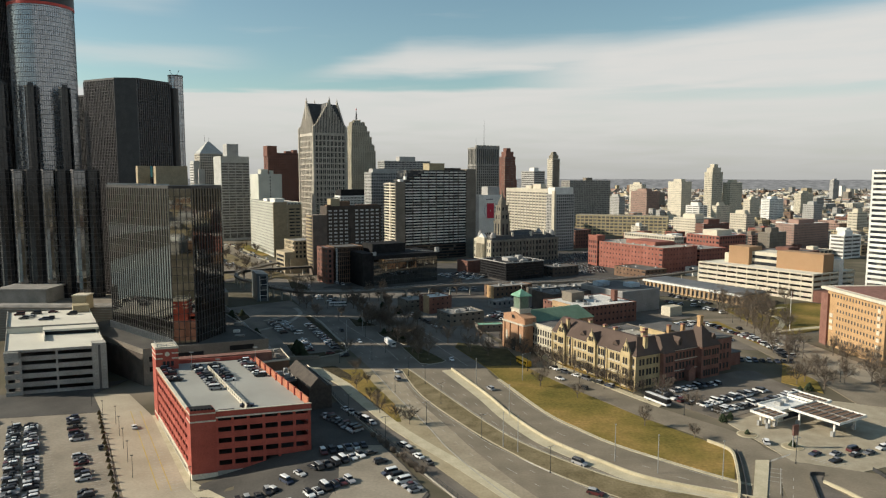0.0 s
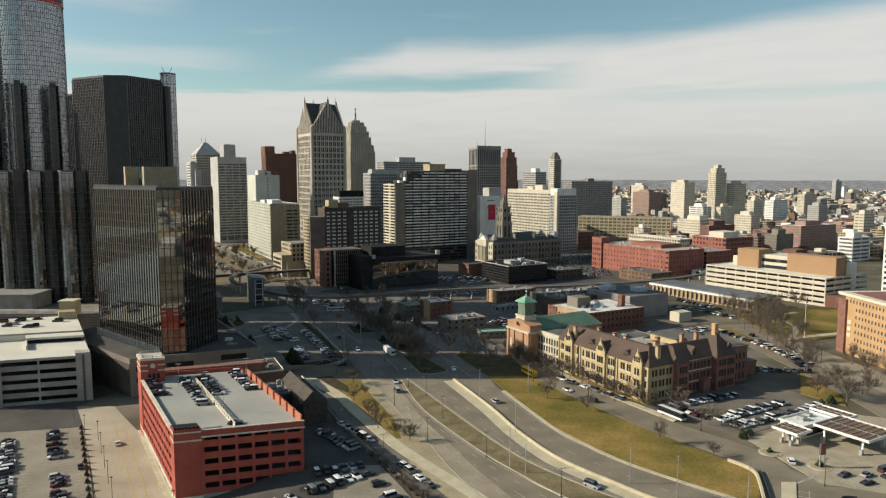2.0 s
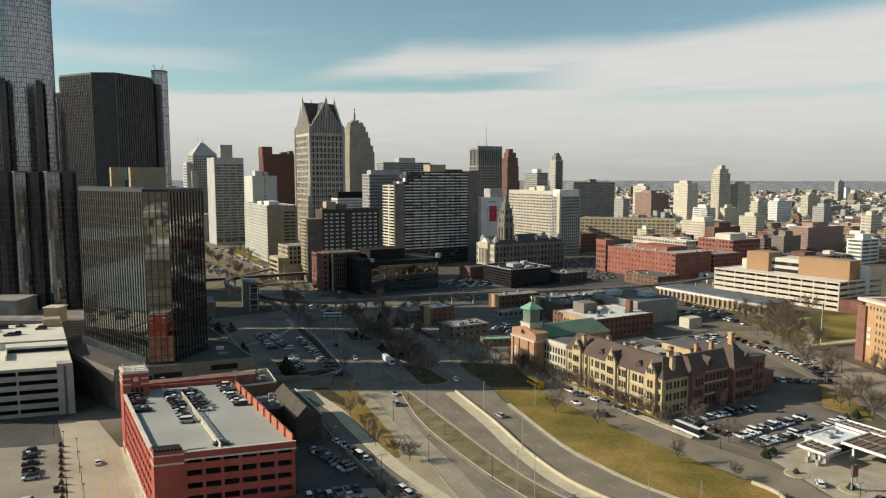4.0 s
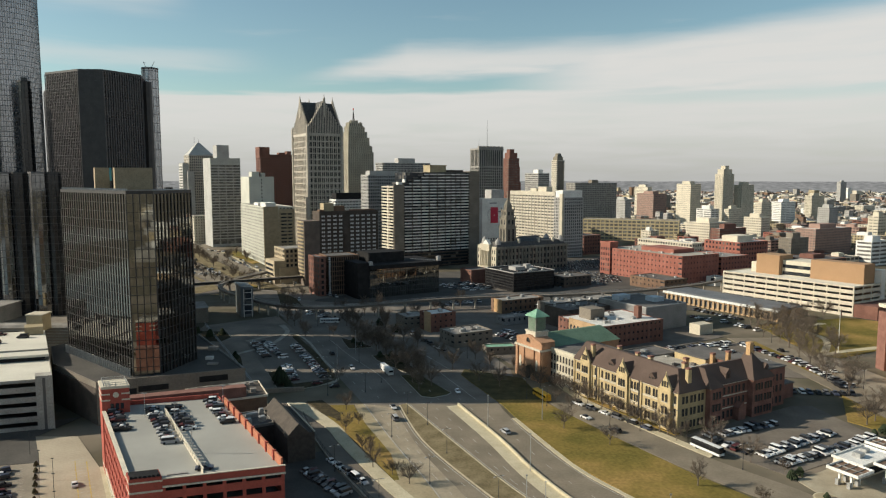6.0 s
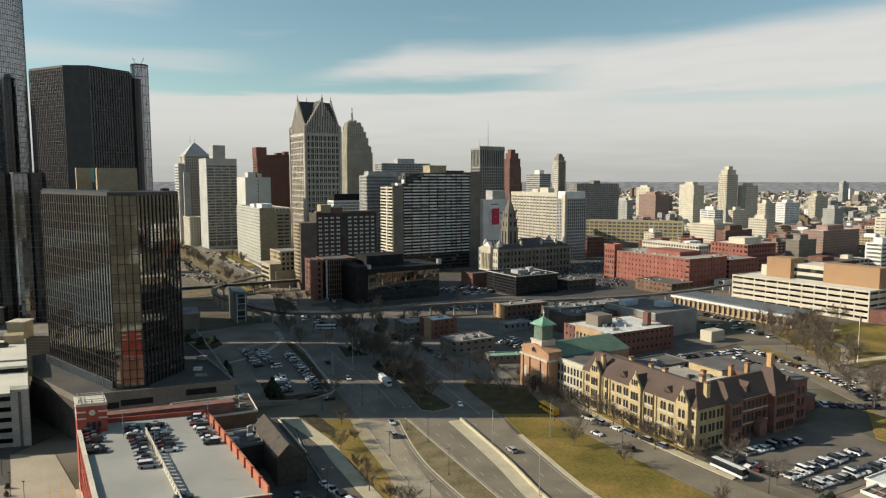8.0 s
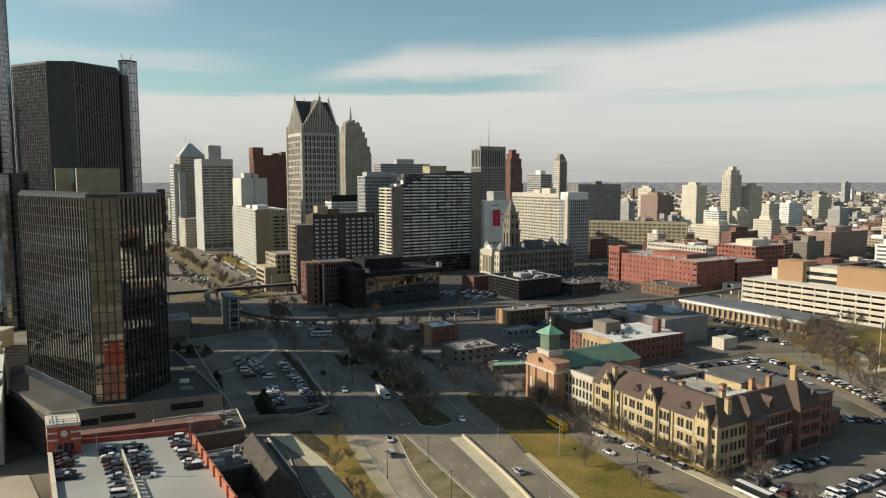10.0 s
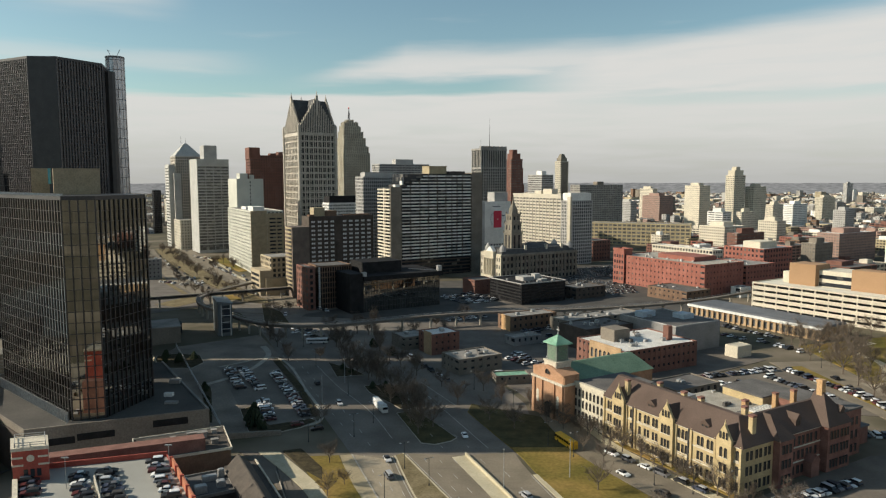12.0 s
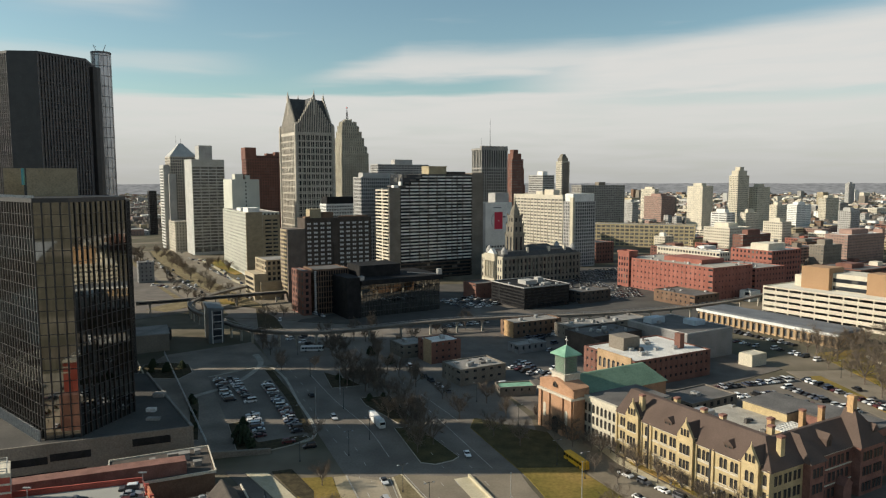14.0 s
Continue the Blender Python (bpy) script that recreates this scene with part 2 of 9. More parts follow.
LIMESTONE = surf("limestone", (0.47, 0.43, 0.34), (0.56, 0.51, 0.41), 0.08, 0.85, 1.2, 0.1, vary=0.05)
GRANITE = surf("grey_granite", (0.395, 0.356, 0.292), (0.485, 0.438, 0.365), 0.08, 0.7, 1.0, 0.05, vary=0.05)
OLDSTONE = surf("weathered_stone", (0.17, 0.152, 0.118), (0.255, 0.228, 0.178), 0.07, 0.9, 1.0, 0.2)
SLAB_GREY = surf("slab_grey_wall", (0.37, 0.365, 0.335), (0.45, 0.445, 0.41), 0.1, 0.8, 2.0, 0.05)
DULL_GREY = surf("dull_grey_stone", (0.25, 0.238, 0.212), (0.33, 0.315, 0.285), 0.1, 0.88, 2.0, 0.1)
DECO_STONE = surf("tower_limestone", (0.34, 0.31, 0.24), (0.45, 0.41, 0.32), 0.06, 0.9, 0.9, 0.1)
CIVIC_WHITE = surf("pale_marble", (0.47, 0.465, 0.395), (0.55, 0.545, 0.465), 0.05, 0.75, 1.5, 0.03, grain=0.06)
# darker asphalt copy for the avenue stretch that lies in tower shade
AVENUE = surf("avenue_asphalt", (0.132, 0.114, 0.092), (0.198, 0.172, 0.14), 0.07, 0.92, 1.4, 0.2, grain=0.14)
COURT = surf("court_paving", (0.15, 0.127, 0.1), (0.25, 0.214, 0.17), 0.06, 0.92, 1.2, 0.2, grain=0.14)
GARAGE_GREY = surf("weathered_grey_concrete", (0.27, 0.255, 0.22), (0.37, 0.35, 0.305), 0.12, 0.9, 2.0, 0.15, vary=0.05)
WHITE_WALL = surf("white_wall", (0.62, 0.61, 0.56), (0.74, 0.73, 0.68), 0.1, 0.8, 2.0, 0.05, vary=0.04)
GREY_WALL = surf("grey_wall", (0.33, 0.32, 0.30), (0.42, 0.41, 0.38), 0.1, 0.85, 2.0, 0.1, vary=0.05)
HALL_GREY = surf("hall_grey", (0.2, 0.195, 0.185), (0.26, 0.25, 0.24), 0.1, 0.8, 2.0, 0.1)
TAUPE = surf("taupe_concrete", (0.165, 0.142, 0.112), (0.225, 0.195, 0.155), 0.1, 0.88, 2.0, 0.1, vary=0.06)
BROWN_BRICK = surf("brown_brick", (0.14, 0.085, 0.055), (0.20, 0.125, 0.08), 0.2, 0.9, 2.5, 0.2, vary=0.06)
RED_BRICK = surf("red_brick", (0.26, 0.095, 0.068), (0.32, 0.125, 0.092), 0.15, 0.9, 2.5, 0.2, vary=0.06)
ORANGE_BRICK = surf("orange_brick", (0.41, 0.255, 0.125), (0.475, 0.3, 0.15), 0.12, 0.9, 2.0, 0.2, vary=0.05)
CHURCH_BRICK = surf("church_brick", (0.365, 0.205, 0.118), (0.44, 0.255, 0.152), 0.35, 0.9, 3.5, 0.25)
BUFF_BRICK = surf("buff_brick", (0.4, 0.31, 0.165), (0.49, 0.385, 0.215), 0.35, 0.9, 3.5, 0.25, vary=0.05)
PINK_BRICK = surf("dull_red_brick", (0.185, 0.088, 0.066), (0.25, 0.125, 0.094), 0.35, 0.9, 3.5, 0.25)
SLATE = surf("brown_slate", (0.082, 0.055, 0.042), (0.105, 0.072, 0.056), 0.12, 0.85, 3.0, 0.4, grain=0.12)
DARK_SLATE = surf("dark_slate", (0.055, 0.053, 0.050), (0.085, 0.082, 0.075), 0.3, 0.7, 2.0, 0.2)
COPPER = surf("green_copper", (0.15, 0.31, 0.21), (0.24, 0.43, 0.30), 0.3, 0.75, 3.0, 0.2)
COPPER_DULL = surf("dull_green_roof", (0.125, 0.2, 0.13), (0.165, 0.255, 0.17), 0.18, 0.8, 2.0, 0.2)
GREY_GREEN = surf("grey_green_boards", (0.13, 0.155, 0.125), (0.18, 0.21, 0.17), 0.4, 0.8, 3.0, 0.1)
YELLOW_BLOCK = surf("yellow_tan_stone", (0.42, 0.345, 0.2), (0.5, 0.415, 0.25), 0.1, 0.88, 1.5, 0.1)
GRAVEL = surf("roof_gravel", (0.20, 0.19, 0.17), (0.30, 0.28, 0.25), 0.15, 0.95, 2.0, 0.3)
GRAVEL_DARK = surf("dark_roof", (0.09, 0.085, 0.078), (0.14, 0.13, 0.12), 0.12, 0.95, 2.0, 0.3)
ROOF_WHITE = surf("white_roof", (0.55, 0.53, 0.48), (0.70, 0.68, 0.62), 0.15, 0.8, 1.5, 0.1)
FIN_GREY = surf("grey_fin_metal", (0.15, 0.145, 0.14), (0.2, 0.195, 0.19), 0.3, 0.5, 2.0, 0.0)
BRONZE = surf("dark_bronze_metal", (0.026, 0.024, 0.023), (0.040, 0.037, 0.035), 0.3, 0.45, 2.0, 0.0, spec=0.5)
BRONZE_PALE = surf("grey_bronze_metal", (0.115, 0.106, 0.104), (0.155, 0.142, 0.14), 0.3, 0.5, 2.0, 0.0)
STEEL = surf("galvanised_steel", (0.34, 0.34, 0.33), (0.45, 0.45, 0.43), 1.0, 0.5, 4.0, 0.0, metal=0.5)
DARK_METAL = surf("dark_metal", (0.03, 0.03, 0.03), (0.05, 0.05, 0.05), 1.0, 0.6, 4.0, 0.0)
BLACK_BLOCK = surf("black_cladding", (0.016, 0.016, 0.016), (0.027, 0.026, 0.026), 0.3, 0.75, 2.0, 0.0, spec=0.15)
TIMBER = surf("dark_timber", (0.045, 0.038, 0.032), (0.07, 0.06, 0.05), 0.8, 0.85, 4.0, 0.2)
BARK = surf("bark", (0.12, 0.095, 0.075), (0.18, 0.145, 0.115), 2.0, 0.95, 9.0, 0.3)
TWIG = surf("twigs", (0.145, 0.115, 0.088), (0.225, 0.18, 0.138), 0.3, 0.95, 5.0, 0.0, vary=0.2)
EVERGREEN = surf("evergreen", (0.018, 0.028, 0.012), (0.035, 0.05, 0.02), 1.0, 0.9, 5.0, 0.3)
TYRE = surf("tyre_rubber", (0.02, 0.02, 0.02), (0.03, 0.03, 0.03), 2.0, 0.85, 8.0, 0.0)
SIGN_RED = surf("sign_red", (0.50, 0.025, 0.055), (0.55, 0.03, 0.065), 0.3, 0.6, 2.0, 0.0)
SIGN_GREY = surf("sign_grey", (0.17, 0.17, 0.18), (0.2, 0.2, 0.21), 0.3, 0.6, 2.0, 0.0)
RED_RING = surf("red_band", (0.50, 0.055, 0.04), (0.56, 0.07, 0.05), 0.3, 0.5, 2.0, 0.0)
BUS_YELLOW = surf("bus_yellow", (0.62, 0.35, 0.02), (0.68, 0.40, 0.03), 0.6, 0.4, 3.0, 0.0)
BUS_WHITE = surf("bus_white", (0.62, 0.62, 0.60), (0.72, 0.72, 0.70), 0.6, 0.4, 3.0, 0.0)
TAN_BLOCK = surf("tan_cladding", (0.33, 0.27, 0.165), (0.41, 0.335, 0.205), 0.2, 0.7, 2.0, 0.05)
GLASS = glazing("window_glass", (0.020, 0.023, 0.027), (0.16, 0.15, 0.13), share=0.22)
GLASS_CLEAR = glazing("tower_glass", (0.030, 0.033, 0.038), (0.20, 0.19, 0.17), share=0.35)
# panes of distant blocks made paler: haze put into the glass colour
GLASS_HAZED = glazing("hazed_far_glass", (0.105, 0.1, 0.092), (0.25, 0.235, 0.2), (4, 4, 3.5), 0.3, 0.25)
MIRROR_GLASS = glazing("bronze_mirror_glass", (0.265, 0.265, 0.25), (0.31, 0.31, 0.295), (1.4, 1.4, 3.7), 0.2, 0.03, 0.5, 1.0, 0.05)
SHAFT_GLASS = glazing("smoked_glass", (0.15, 0.153, 0.155), (0.22, 0.223, 0.225), (1.4, 1.4, 3.8), 0.2, 0.06, 0.5, 1.0, 0.04)
DARK_PANE = glazing("dark_pane", (0.012, 0.012, 0.013), (0.07, 0.065, 0.055), (1.7, 1.7, 2.3), 0.15, 0.3, 0.25)
SILVER_GLASS = glazing("silver_glass", (0.27, 0.275, 0.285), (0.36, 0.365, 0.37), (1.5, 1.5, 3.05), 0.4, 0.24, 0.5, 0.75)
BLACK_GLASS = glazing("black_glass", (0.012, 0.012, 0.013), (0.03, 0.03, 0.032), (3, 3, 3.8), 0.2, 0.12, 0.5)
CAR_GLASS = glazing("car_glass", (0.012, 0.013, 0.015), (0.02, 0.022, 0.025), (5, 5, 5), 0.2, 0.06)
PAINTS = paints("car_paint", [(0.012, 0.012, 0.013), (0.35, 0.35, 0.35), (0.72, 0.72, 0.70), (0.022, 0.024, 0.03), (0.14, 0.14, 0.145), (0.03, 0.03, 0.032), (0.55, 0.55, 0.54),
                              (0.09, 0.02, 0.02), (0.05, 0.06, 0.09), (0.07, 0.065, 0.06)])
PAINTS_PALE = paints("pale_car_paint", [(0.72, 0.72, 0.70), (0.55, 0.55, 0.54), (0.78, 0.78, 0.76), (0.05, 0.05, 0.055), (0.70, 0.69, 0.66), (0.35, 0.35, 0.36), (0.75, 0.74, 0.72), (0.02, 0.02, 0.02)])


# ---- building blocks ----
class Geo:
    """Collects boxes, prisms and faces for one mesh."""

    def __init__(self):
        self.v, self.f, self.solids = [], [], []

    def face(self, pts):
        n = len(self.v)
        self.v += [tuple(p) for p in pts]
        self.f.append(tuple(range(n, n + len(pts))))
        return self

    def hull(self, low, high):
        """Side faces and both ends between two loops of as many points, counter-clockwise from above."""
        n, k = len(self.v), len(low)
        self.solids.append((n, len(self.f), 2 * k, k + 2))
        self.v += [tuple(p) for p in low] + [tuple(p) for p in high]
        self.f.append(tuple(range(n + k - 1, n - 1, -1)))
        self.f.append(tuple(range(n + k, n + 2 * k)))
        for i in range(k):
            j = (i + 1) % k
            self.f.append((n + i, n + j, n + k + j, n + k + i))
        return self

    def prism(self, pts, z0, z1):
        return self.hull([(x, y, z0) for x, y in pts], [(x, y, z1) for x, y in pts])

    def box(self, x0, x1, y0, y1, z0, z1):
        return self.prism([(x0, y0), (x1, y0), (x1, y1), (x0, y1)], z0, z1)

    def tube(self, x, y, z0, z1, r0, r1=None, n=10):
        r1 = r0 if r1 is None else r1
        ring = [(math.cos(math.tau * i / n), math.sin(math.tau * i / n)) for i in range(n)]
        return self.hull([(x + r0 * a, y + r0 * b, z0) for a, b in ring], [(x + r1 * a, y + r1 * b, z1) for a, b in ring])

    def beam(self, a, b, w, h=None, n=4):
        """A bar from point a to point b."""
        a, b = Vector(a), Vector(b)
        d = (b - a).normalized()
        s = d.cross(Vector((0, 0, 1)))
        s = s.normalized() if s.length > 1e-4 else Vector((1, 0, 0))
        t = s.cross(d)
        h = w if h is None else h
        ring = [(math.cos(math.tau * (i + 0.5) / n) * 0.7071, math.sin(math.tau * (i + 0.5) / n) * 0.7071) for i in range(n)]
        return self.hull([a + s * w * p + t * h * q for p, q in reversed(ring)], [b + s * w * p + t * h * q for p, q in reversed(ring)])

    def ring(self, x0, x1, y0, y1, z0, z1, t):
        """Four walls round a rectangle, t thick inwards."""
        self.box(x0, x1, y0, y0 + t, z0, z1).box(x0, x1, y1 - t, y1, z0, z1)
        return self.box(x0, x0 + t, y0 + t, y1 - t, z0, z1).box(x1 - t, x1, y0 + t, y1 - t, z0, z1)

    def mesh(self, name, mat_):
        me = bpy.data.meshes.new(name)
        me.from_pydata(self.v, [], self.f)
        me.materials.append(mat_)
        return me


# parts whose solids stand apart from one another
APART = {"roof_box", "roof_plant", "roof_unit", "penthouse", "roof_house", "stepped_top", "side_wing", "roof_rail", "wing_window", "sign_bar", "tower_opening", "tower_window", "roof_vent", "stone_shoulder"}


def part(name, geo, mat_, parent, label="", at=None):
    """One mesh object under a thing or a part; geo: a Geo or a mesh to share."""
    if name in APART and isinstance(geo, Geo) and len(geo.solids) > 1:
        for n, f, nv, nf in geo.solids:
            one = Geo()
            one.v, one.f = geo.v[n:n + nv], [tuple(i - n for i in face) for face in geo.f[f:f + nf]]
            ob = part(name, one, mat_, parent, label, at)
        return ob
    ob = new(name, geo.mesh(name, mat_) if isinstance(geo, Geo) else geo)
    ob.parent = parent
    if at is not None:
        ob.location = at
    if label:
        ob["label"] = label
    return ob


def thing(name, label, category, m=None, geo=None, mat_=None, group="", kind=""):
    ob = new(name, geo.mesh(name, mat_) if geo else None)
    if m is not None:
        ob.matrix_world = m
    return tagged(ob, label, category, group, kind)


def setting(name, geo, mat_, label="", category=""):
    return tagged(new(name, geo.mesh(name, mat_)), label, category, kind="structure")


def smooth01(k):
    k = min(1.0, max(0.0, k))
    return k * k * (3 - 2 * k)


def land(x, y):
    """Height of the ground: level along the avenue, lower towards the river side."""
    s = (x + 44) * 0.906 + (y - 221) * 0.423
    return -6 * smooth01(-s / 36) * (1 - smooth01((y - 430) / 80))


def spline(pts, n=8):
    """A smooth line through the points."""
    out, p = [], [Vector(q) for q in pts]
    for i in range(len(p) - 1):
        a, b, c, d = p[max(i - 1, 0)], p[i], p[i + 1], p[min(i + 2, len(p) - 1)]
        for k in range(n):
            t = k / n
            out.append(0.5 * (2 * b + (c - a) * t + (2 * a - 5 * b + 4 * c - d) * t * t + (3 * b - a - 3 * c + d) * t ** 3))
    return out + [p[-1]]

# ---- ground and roads ----
def axis(lo, fine0, fine1, hi, step, coarse):
    a = [lo]
    while a[-1] < hi:
        a.append(a[-1] + (step if fine0 <= a[-1] < fine1 else coarse))
    return a


xs, ys = axis(-4800, -480, 60, 4800, 10, 90), axis(-4800, -220, 560, 4900, 10, 90)
g = Geo()
g.v = [(x, y, land(x, y) - 0.06) for y in ys for x in xs]
g.f = [(j * len(xs) + i, j * len(xs) + i + 1, (j + 1) * len(xs) + i + 1, (j + 1) * len(xs) + i) for j in range(len(ys) - 1) for i in range(len(xs) - 1)]
setting("ground", g, FARLAND, "grey-brown city ground reaching the horizon", "ground")


SHEETS = []        # outline and height over the land of each piece of ground


def surface(x, y):
    """Top of the ground, paving included."""
    best = 0.0
    for pts, up in SHEETS:
        inside = False
        for (ax, ay), (bx, by) in zip(pts, pts[1:] + pts[:1]):
            if (ay > y) != (by > y) and x < ax + (y - ay) * (bx - ax) / (by - ay):
                inside = not inside
        if inside:
            best = max(best, up)
    return land(x, y) + best


def sheet(name, pts, mat_, up=0.0, label="", category="ground", thick=0.5):
    """A piece of ground that follows the land, its top at up over it, with real edges."""
    up += 0.003 * len(SHEETS)
    SHEETS.append(([tuple(p) for p in pts], up))
    bm = bmesh.new()
    bm.faces.new([bm.verts.new((x, y, 0)) for x, y in pts])
    bmesh.ops.triangulate(bm, faces=bm.faces)
    for _ in range(5):
        long_ = [e for e in bm.edges if e.calc_length() > 9 and min(land(v.co.x, v.co.y) for v in e.verts) < -0.01]
        if not long_:
            break
        bmesh.ops.subdivide_edges(bm, edges=long_, cuts=1)
        bmesh.ops.triangulate(bm, faces=bm.faces)
    for v in bm.verts:
        v.co.z = land(v.co.x, v.co.y) + up
    bmesh.ops.recalc_face_normals(bm, faces=bm.faces)
    if sum(f.normal.z for f in bm.faces) < 0:
        bmesh.ops.reverse_faces(bm, faces=bm.faces)
    rim = bmesh.ops.extrude_edge_only(bm, edges=[e for e in bm.edges if e.is_boundary])
    for v in rim["geom"]:
        if isinstance(v, bmesh.types.BMVert):
            v.co.z -= thick
    me = bpy.data.meshes.new(name)
    bm.to_mesh(me)
    bm.free()
    me.materials.append(mat_)
    return tagged(new(name, me), label, category, kind="structure")


def ribbon(name, left, right, mat_, up=0.0, label="", category="road", thick=0.4, n=8):
    """A strip between two smooth lines."""
    a, b = spline(left, n), spline(right, n)
    k = min(len(a), len(b))
    up += 0.003 * len(SHEETS)
    SHEETS.append(([(p.x, p.y) for p in a[:k]] + [(p.x, p.y) for p in reversed(b[:k])], up))
    g = Geo()
    for i in range(k):
        for q, dz in ((a[i], 0), (b[i], 0), (a[i], -thick), (b[i], -thick)):
            g.v.append((q.x, q.y, land(q.x, q.y) + up + dz))
    for i in range(k - 1):
        p, q = 4 * i, 4 * i + 4
        g.f += [(p, p + 1, q + 1, q), (p, q, q + 2, p + 2), (p + 1, p + 3, q + 3, q + 1)]
    return setting(name, g, mat_, label, category)


def shifted(pts, d):
    """The line moved d metres to its right."""
    p = [Vector(q) for q in pts]
    out = []
    for i in range(len(p)):
        t = (p[min(i + 1, len(p) - 1)] - p[max(i - 1, 0)]).normalized()
        out.append((p[i].x + t.y * d, p[i].y - t.x * d))
    return out


# the avenue, from the near end to the far one
LEFT_KERB = [(34, 166), (18, 190), (2.6, 222), (-6, 246), (-19.4, 280), (-34, 320), (-57, 372), (-84, 440), (-118, 520)]
MED_L = [(72, 168), (45.2, 192.5), (31, 208), (21.6, 221.4), (9.2, 241.9), (-9.4, 280.6), (-20, 318.6)]
MED_R = [(90, 182), (75, 189), (53.6, 200), (32.9, 221.4), (19.4, 242), (1.2, 280.7), (-17, 321)]
WALL = [(90, 186.4), (85, 188.5), (62.1, 200.1), (49.8, 213.3), (36.2, 231.3), (25.8, 255), (17.7, 280.8), (3.5, 319)]
RAMP_R = [(91, 196), (86, 199.5), (74.1, 210.4), (58.4, 226.4), (49.5, 239.4), (38.3, 260.1), (24.1, 303.4), (6, 366), (-22, 440)]

sheet("road", [(-34, 319), (-84, 440), (-118, 520), (-160, 600), (-60, 590), (-10, 520), (12, 440), (30, 372), (30, 330), (22, 319)], AVENUE, 0.0,
      "wide grey asphalt avenue with worn lanes", "road")
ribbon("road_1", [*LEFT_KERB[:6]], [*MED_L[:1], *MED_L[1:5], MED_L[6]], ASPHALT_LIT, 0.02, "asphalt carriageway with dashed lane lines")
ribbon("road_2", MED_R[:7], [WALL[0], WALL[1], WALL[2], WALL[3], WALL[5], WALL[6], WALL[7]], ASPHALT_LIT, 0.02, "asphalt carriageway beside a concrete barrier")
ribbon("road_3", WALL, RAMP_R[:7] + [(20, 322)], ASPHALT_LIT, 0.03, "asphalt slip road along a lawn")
ribbon("median", MED_L, MED_R, MEDIAN_DIRT, 0.16, "narrow dry grass median with kerbs", "median")
ribbon("kerb_1", MED_L, shifted(MED_L, 0.5), CONCRETE_PALE, 0.2, "pale concrete kerb", "kerb")
ribbon("kerb_2", shifted(MED_R, -0.5), MED_R, CONCRETE_PALE, 0.2, "pale concrete kerb", "kerb")
ribbon("shoulder_1", LEFT_KERB[:6], [(39, 172), (26, 190), (10.5, 222), (2.6, 242), (-10.5, 275), (-22, 316)], SHOULDER, 0.05, "pale tan concrete shoulder along the kerb", "pavement")
ribbon("kerb_5", shifted(LEFT_KERB[:6], -0.45), LEFT_KERB[:6], CONCRETE, 0.2, "low dark-stained concrete kerb", "kerb")
ribbon("shoulder", shifted(WALL, -4.6), WALL, CONCRETE_PALE, 0.05, "pale concrete shoulder along the barrier", "pavement")
ribbon("kerb_3", RAMP_R[:7], shifted(RAMP_R[:7], 1.6), CONCRETE_PALE, 0.16, "pale concrete gutter beside the lawn", "kerb")
sheet("lawn", [(25.5, 304), (22, 318), (6, 362), (8, 372), (34, 356), (40, 321), (55, 290), (74, 255.5), (91, 230), (95.2, 222), (93, 213), (88, 201), (75, 212), (59.5, 227.5), (50.5, 240.5), (39.5, 261)],
      GRASS, 0.2, "dry yellow-green lawn sloping beside the road", "lawn")
# lays the shaded half of the lawn over it as darker grass
sheet("lawn_8", [(19.5, 325.2), (6.2, 361.8), (8.1, 371.6), (33.8, 356), (39.2, 325.5)], SHADED_GRASS, 0.26, "darker lawn piece below street trees, shade put into its colour", "lawn")


def island(name, pts, mat_, label, edge=0.45):
    """A planted bed with a concrete kerb round it."""
    cx, cy = sum(p[0] for p in pts) / len(pts), sum(p[1] for p in pts) / len(pts)
    rim = []
    for x, y in pts:
        d = math.hypot(x - cx, y - cy)
        rim.append((x + (x - cx) / d * edge, y + (y - cy) / d * edge))
    sheet(name + "_kerb", rim, CONCRETE, 0.12, "low concrete kerb round a planted bed", "kerb")
    sheet(name, pts, mat_, 0.15, label, "lawn")


island("lawn_1", [(-21.8, 361), (-13.8, 363.4), (0.9, 334.8), (-1, 331.9), (-6.5, 328.7), (-11.3, 330.1)], SHADED_GRASS, "grass island in the avenue, darkened as if in shade")
island("lawn_2", [(-38.6, 396.8), (-26.8, 400.7), (-14.6, 368.4), (-17.8, 365.3), (-21.1, 367.2), (-35.2, 387.7)], PLANT_BED, "dark planted median below bare trees")
island("bed_1", [(-60.9, 436.8), (-47, 424.2), (-40.7, 415.1), (-52.9, 411.7)], PLANT_BED, "dark planted island in the avenue")
sheet("lawn_3", [(-52, 318), (-38.5, 319), (-30.8, 296.4), (-19.5, 269), (-15.5, 249), (-17, 249), (-32.3, 279.5), (-41.5, 295)], GRASS, 0.12, "dry grass strip with small trees", "lawn")
# darker piece of ground between the pavement and the grass strip
sheet("bed_7", [(-58, 323), (-52.2, 325), (-42.2, 309), (-40.8, 300), (-47.4, 307)], PLANT_BED, 0.16, "dark strip of ground beside the pavement", "lawn")
ribbon("verge", [(20, 172), (8, 192), (-9, 222), (-16, 246), (-26, 276), (-38, 319)], shifted(LEFT_KERB[:6], -0.5), VERGE, 0.1,
       "bare pale verge beside the carriageway", "verge")
ribbon("pavement", [(24, 176), (6, 205), (-11, 230), (-21, 246), (-37.5, 277), (-46.6, 295.5), (-66, 322)], [(28, 178), (10.2, 207), (-7, 232), (-16.5, 247.5), (-33, 279), (-41.6, 297), (-58.8, 322)], CONCRETE_PALE, 0.14,
       "pale concrete pavement along the service road", "pavement")
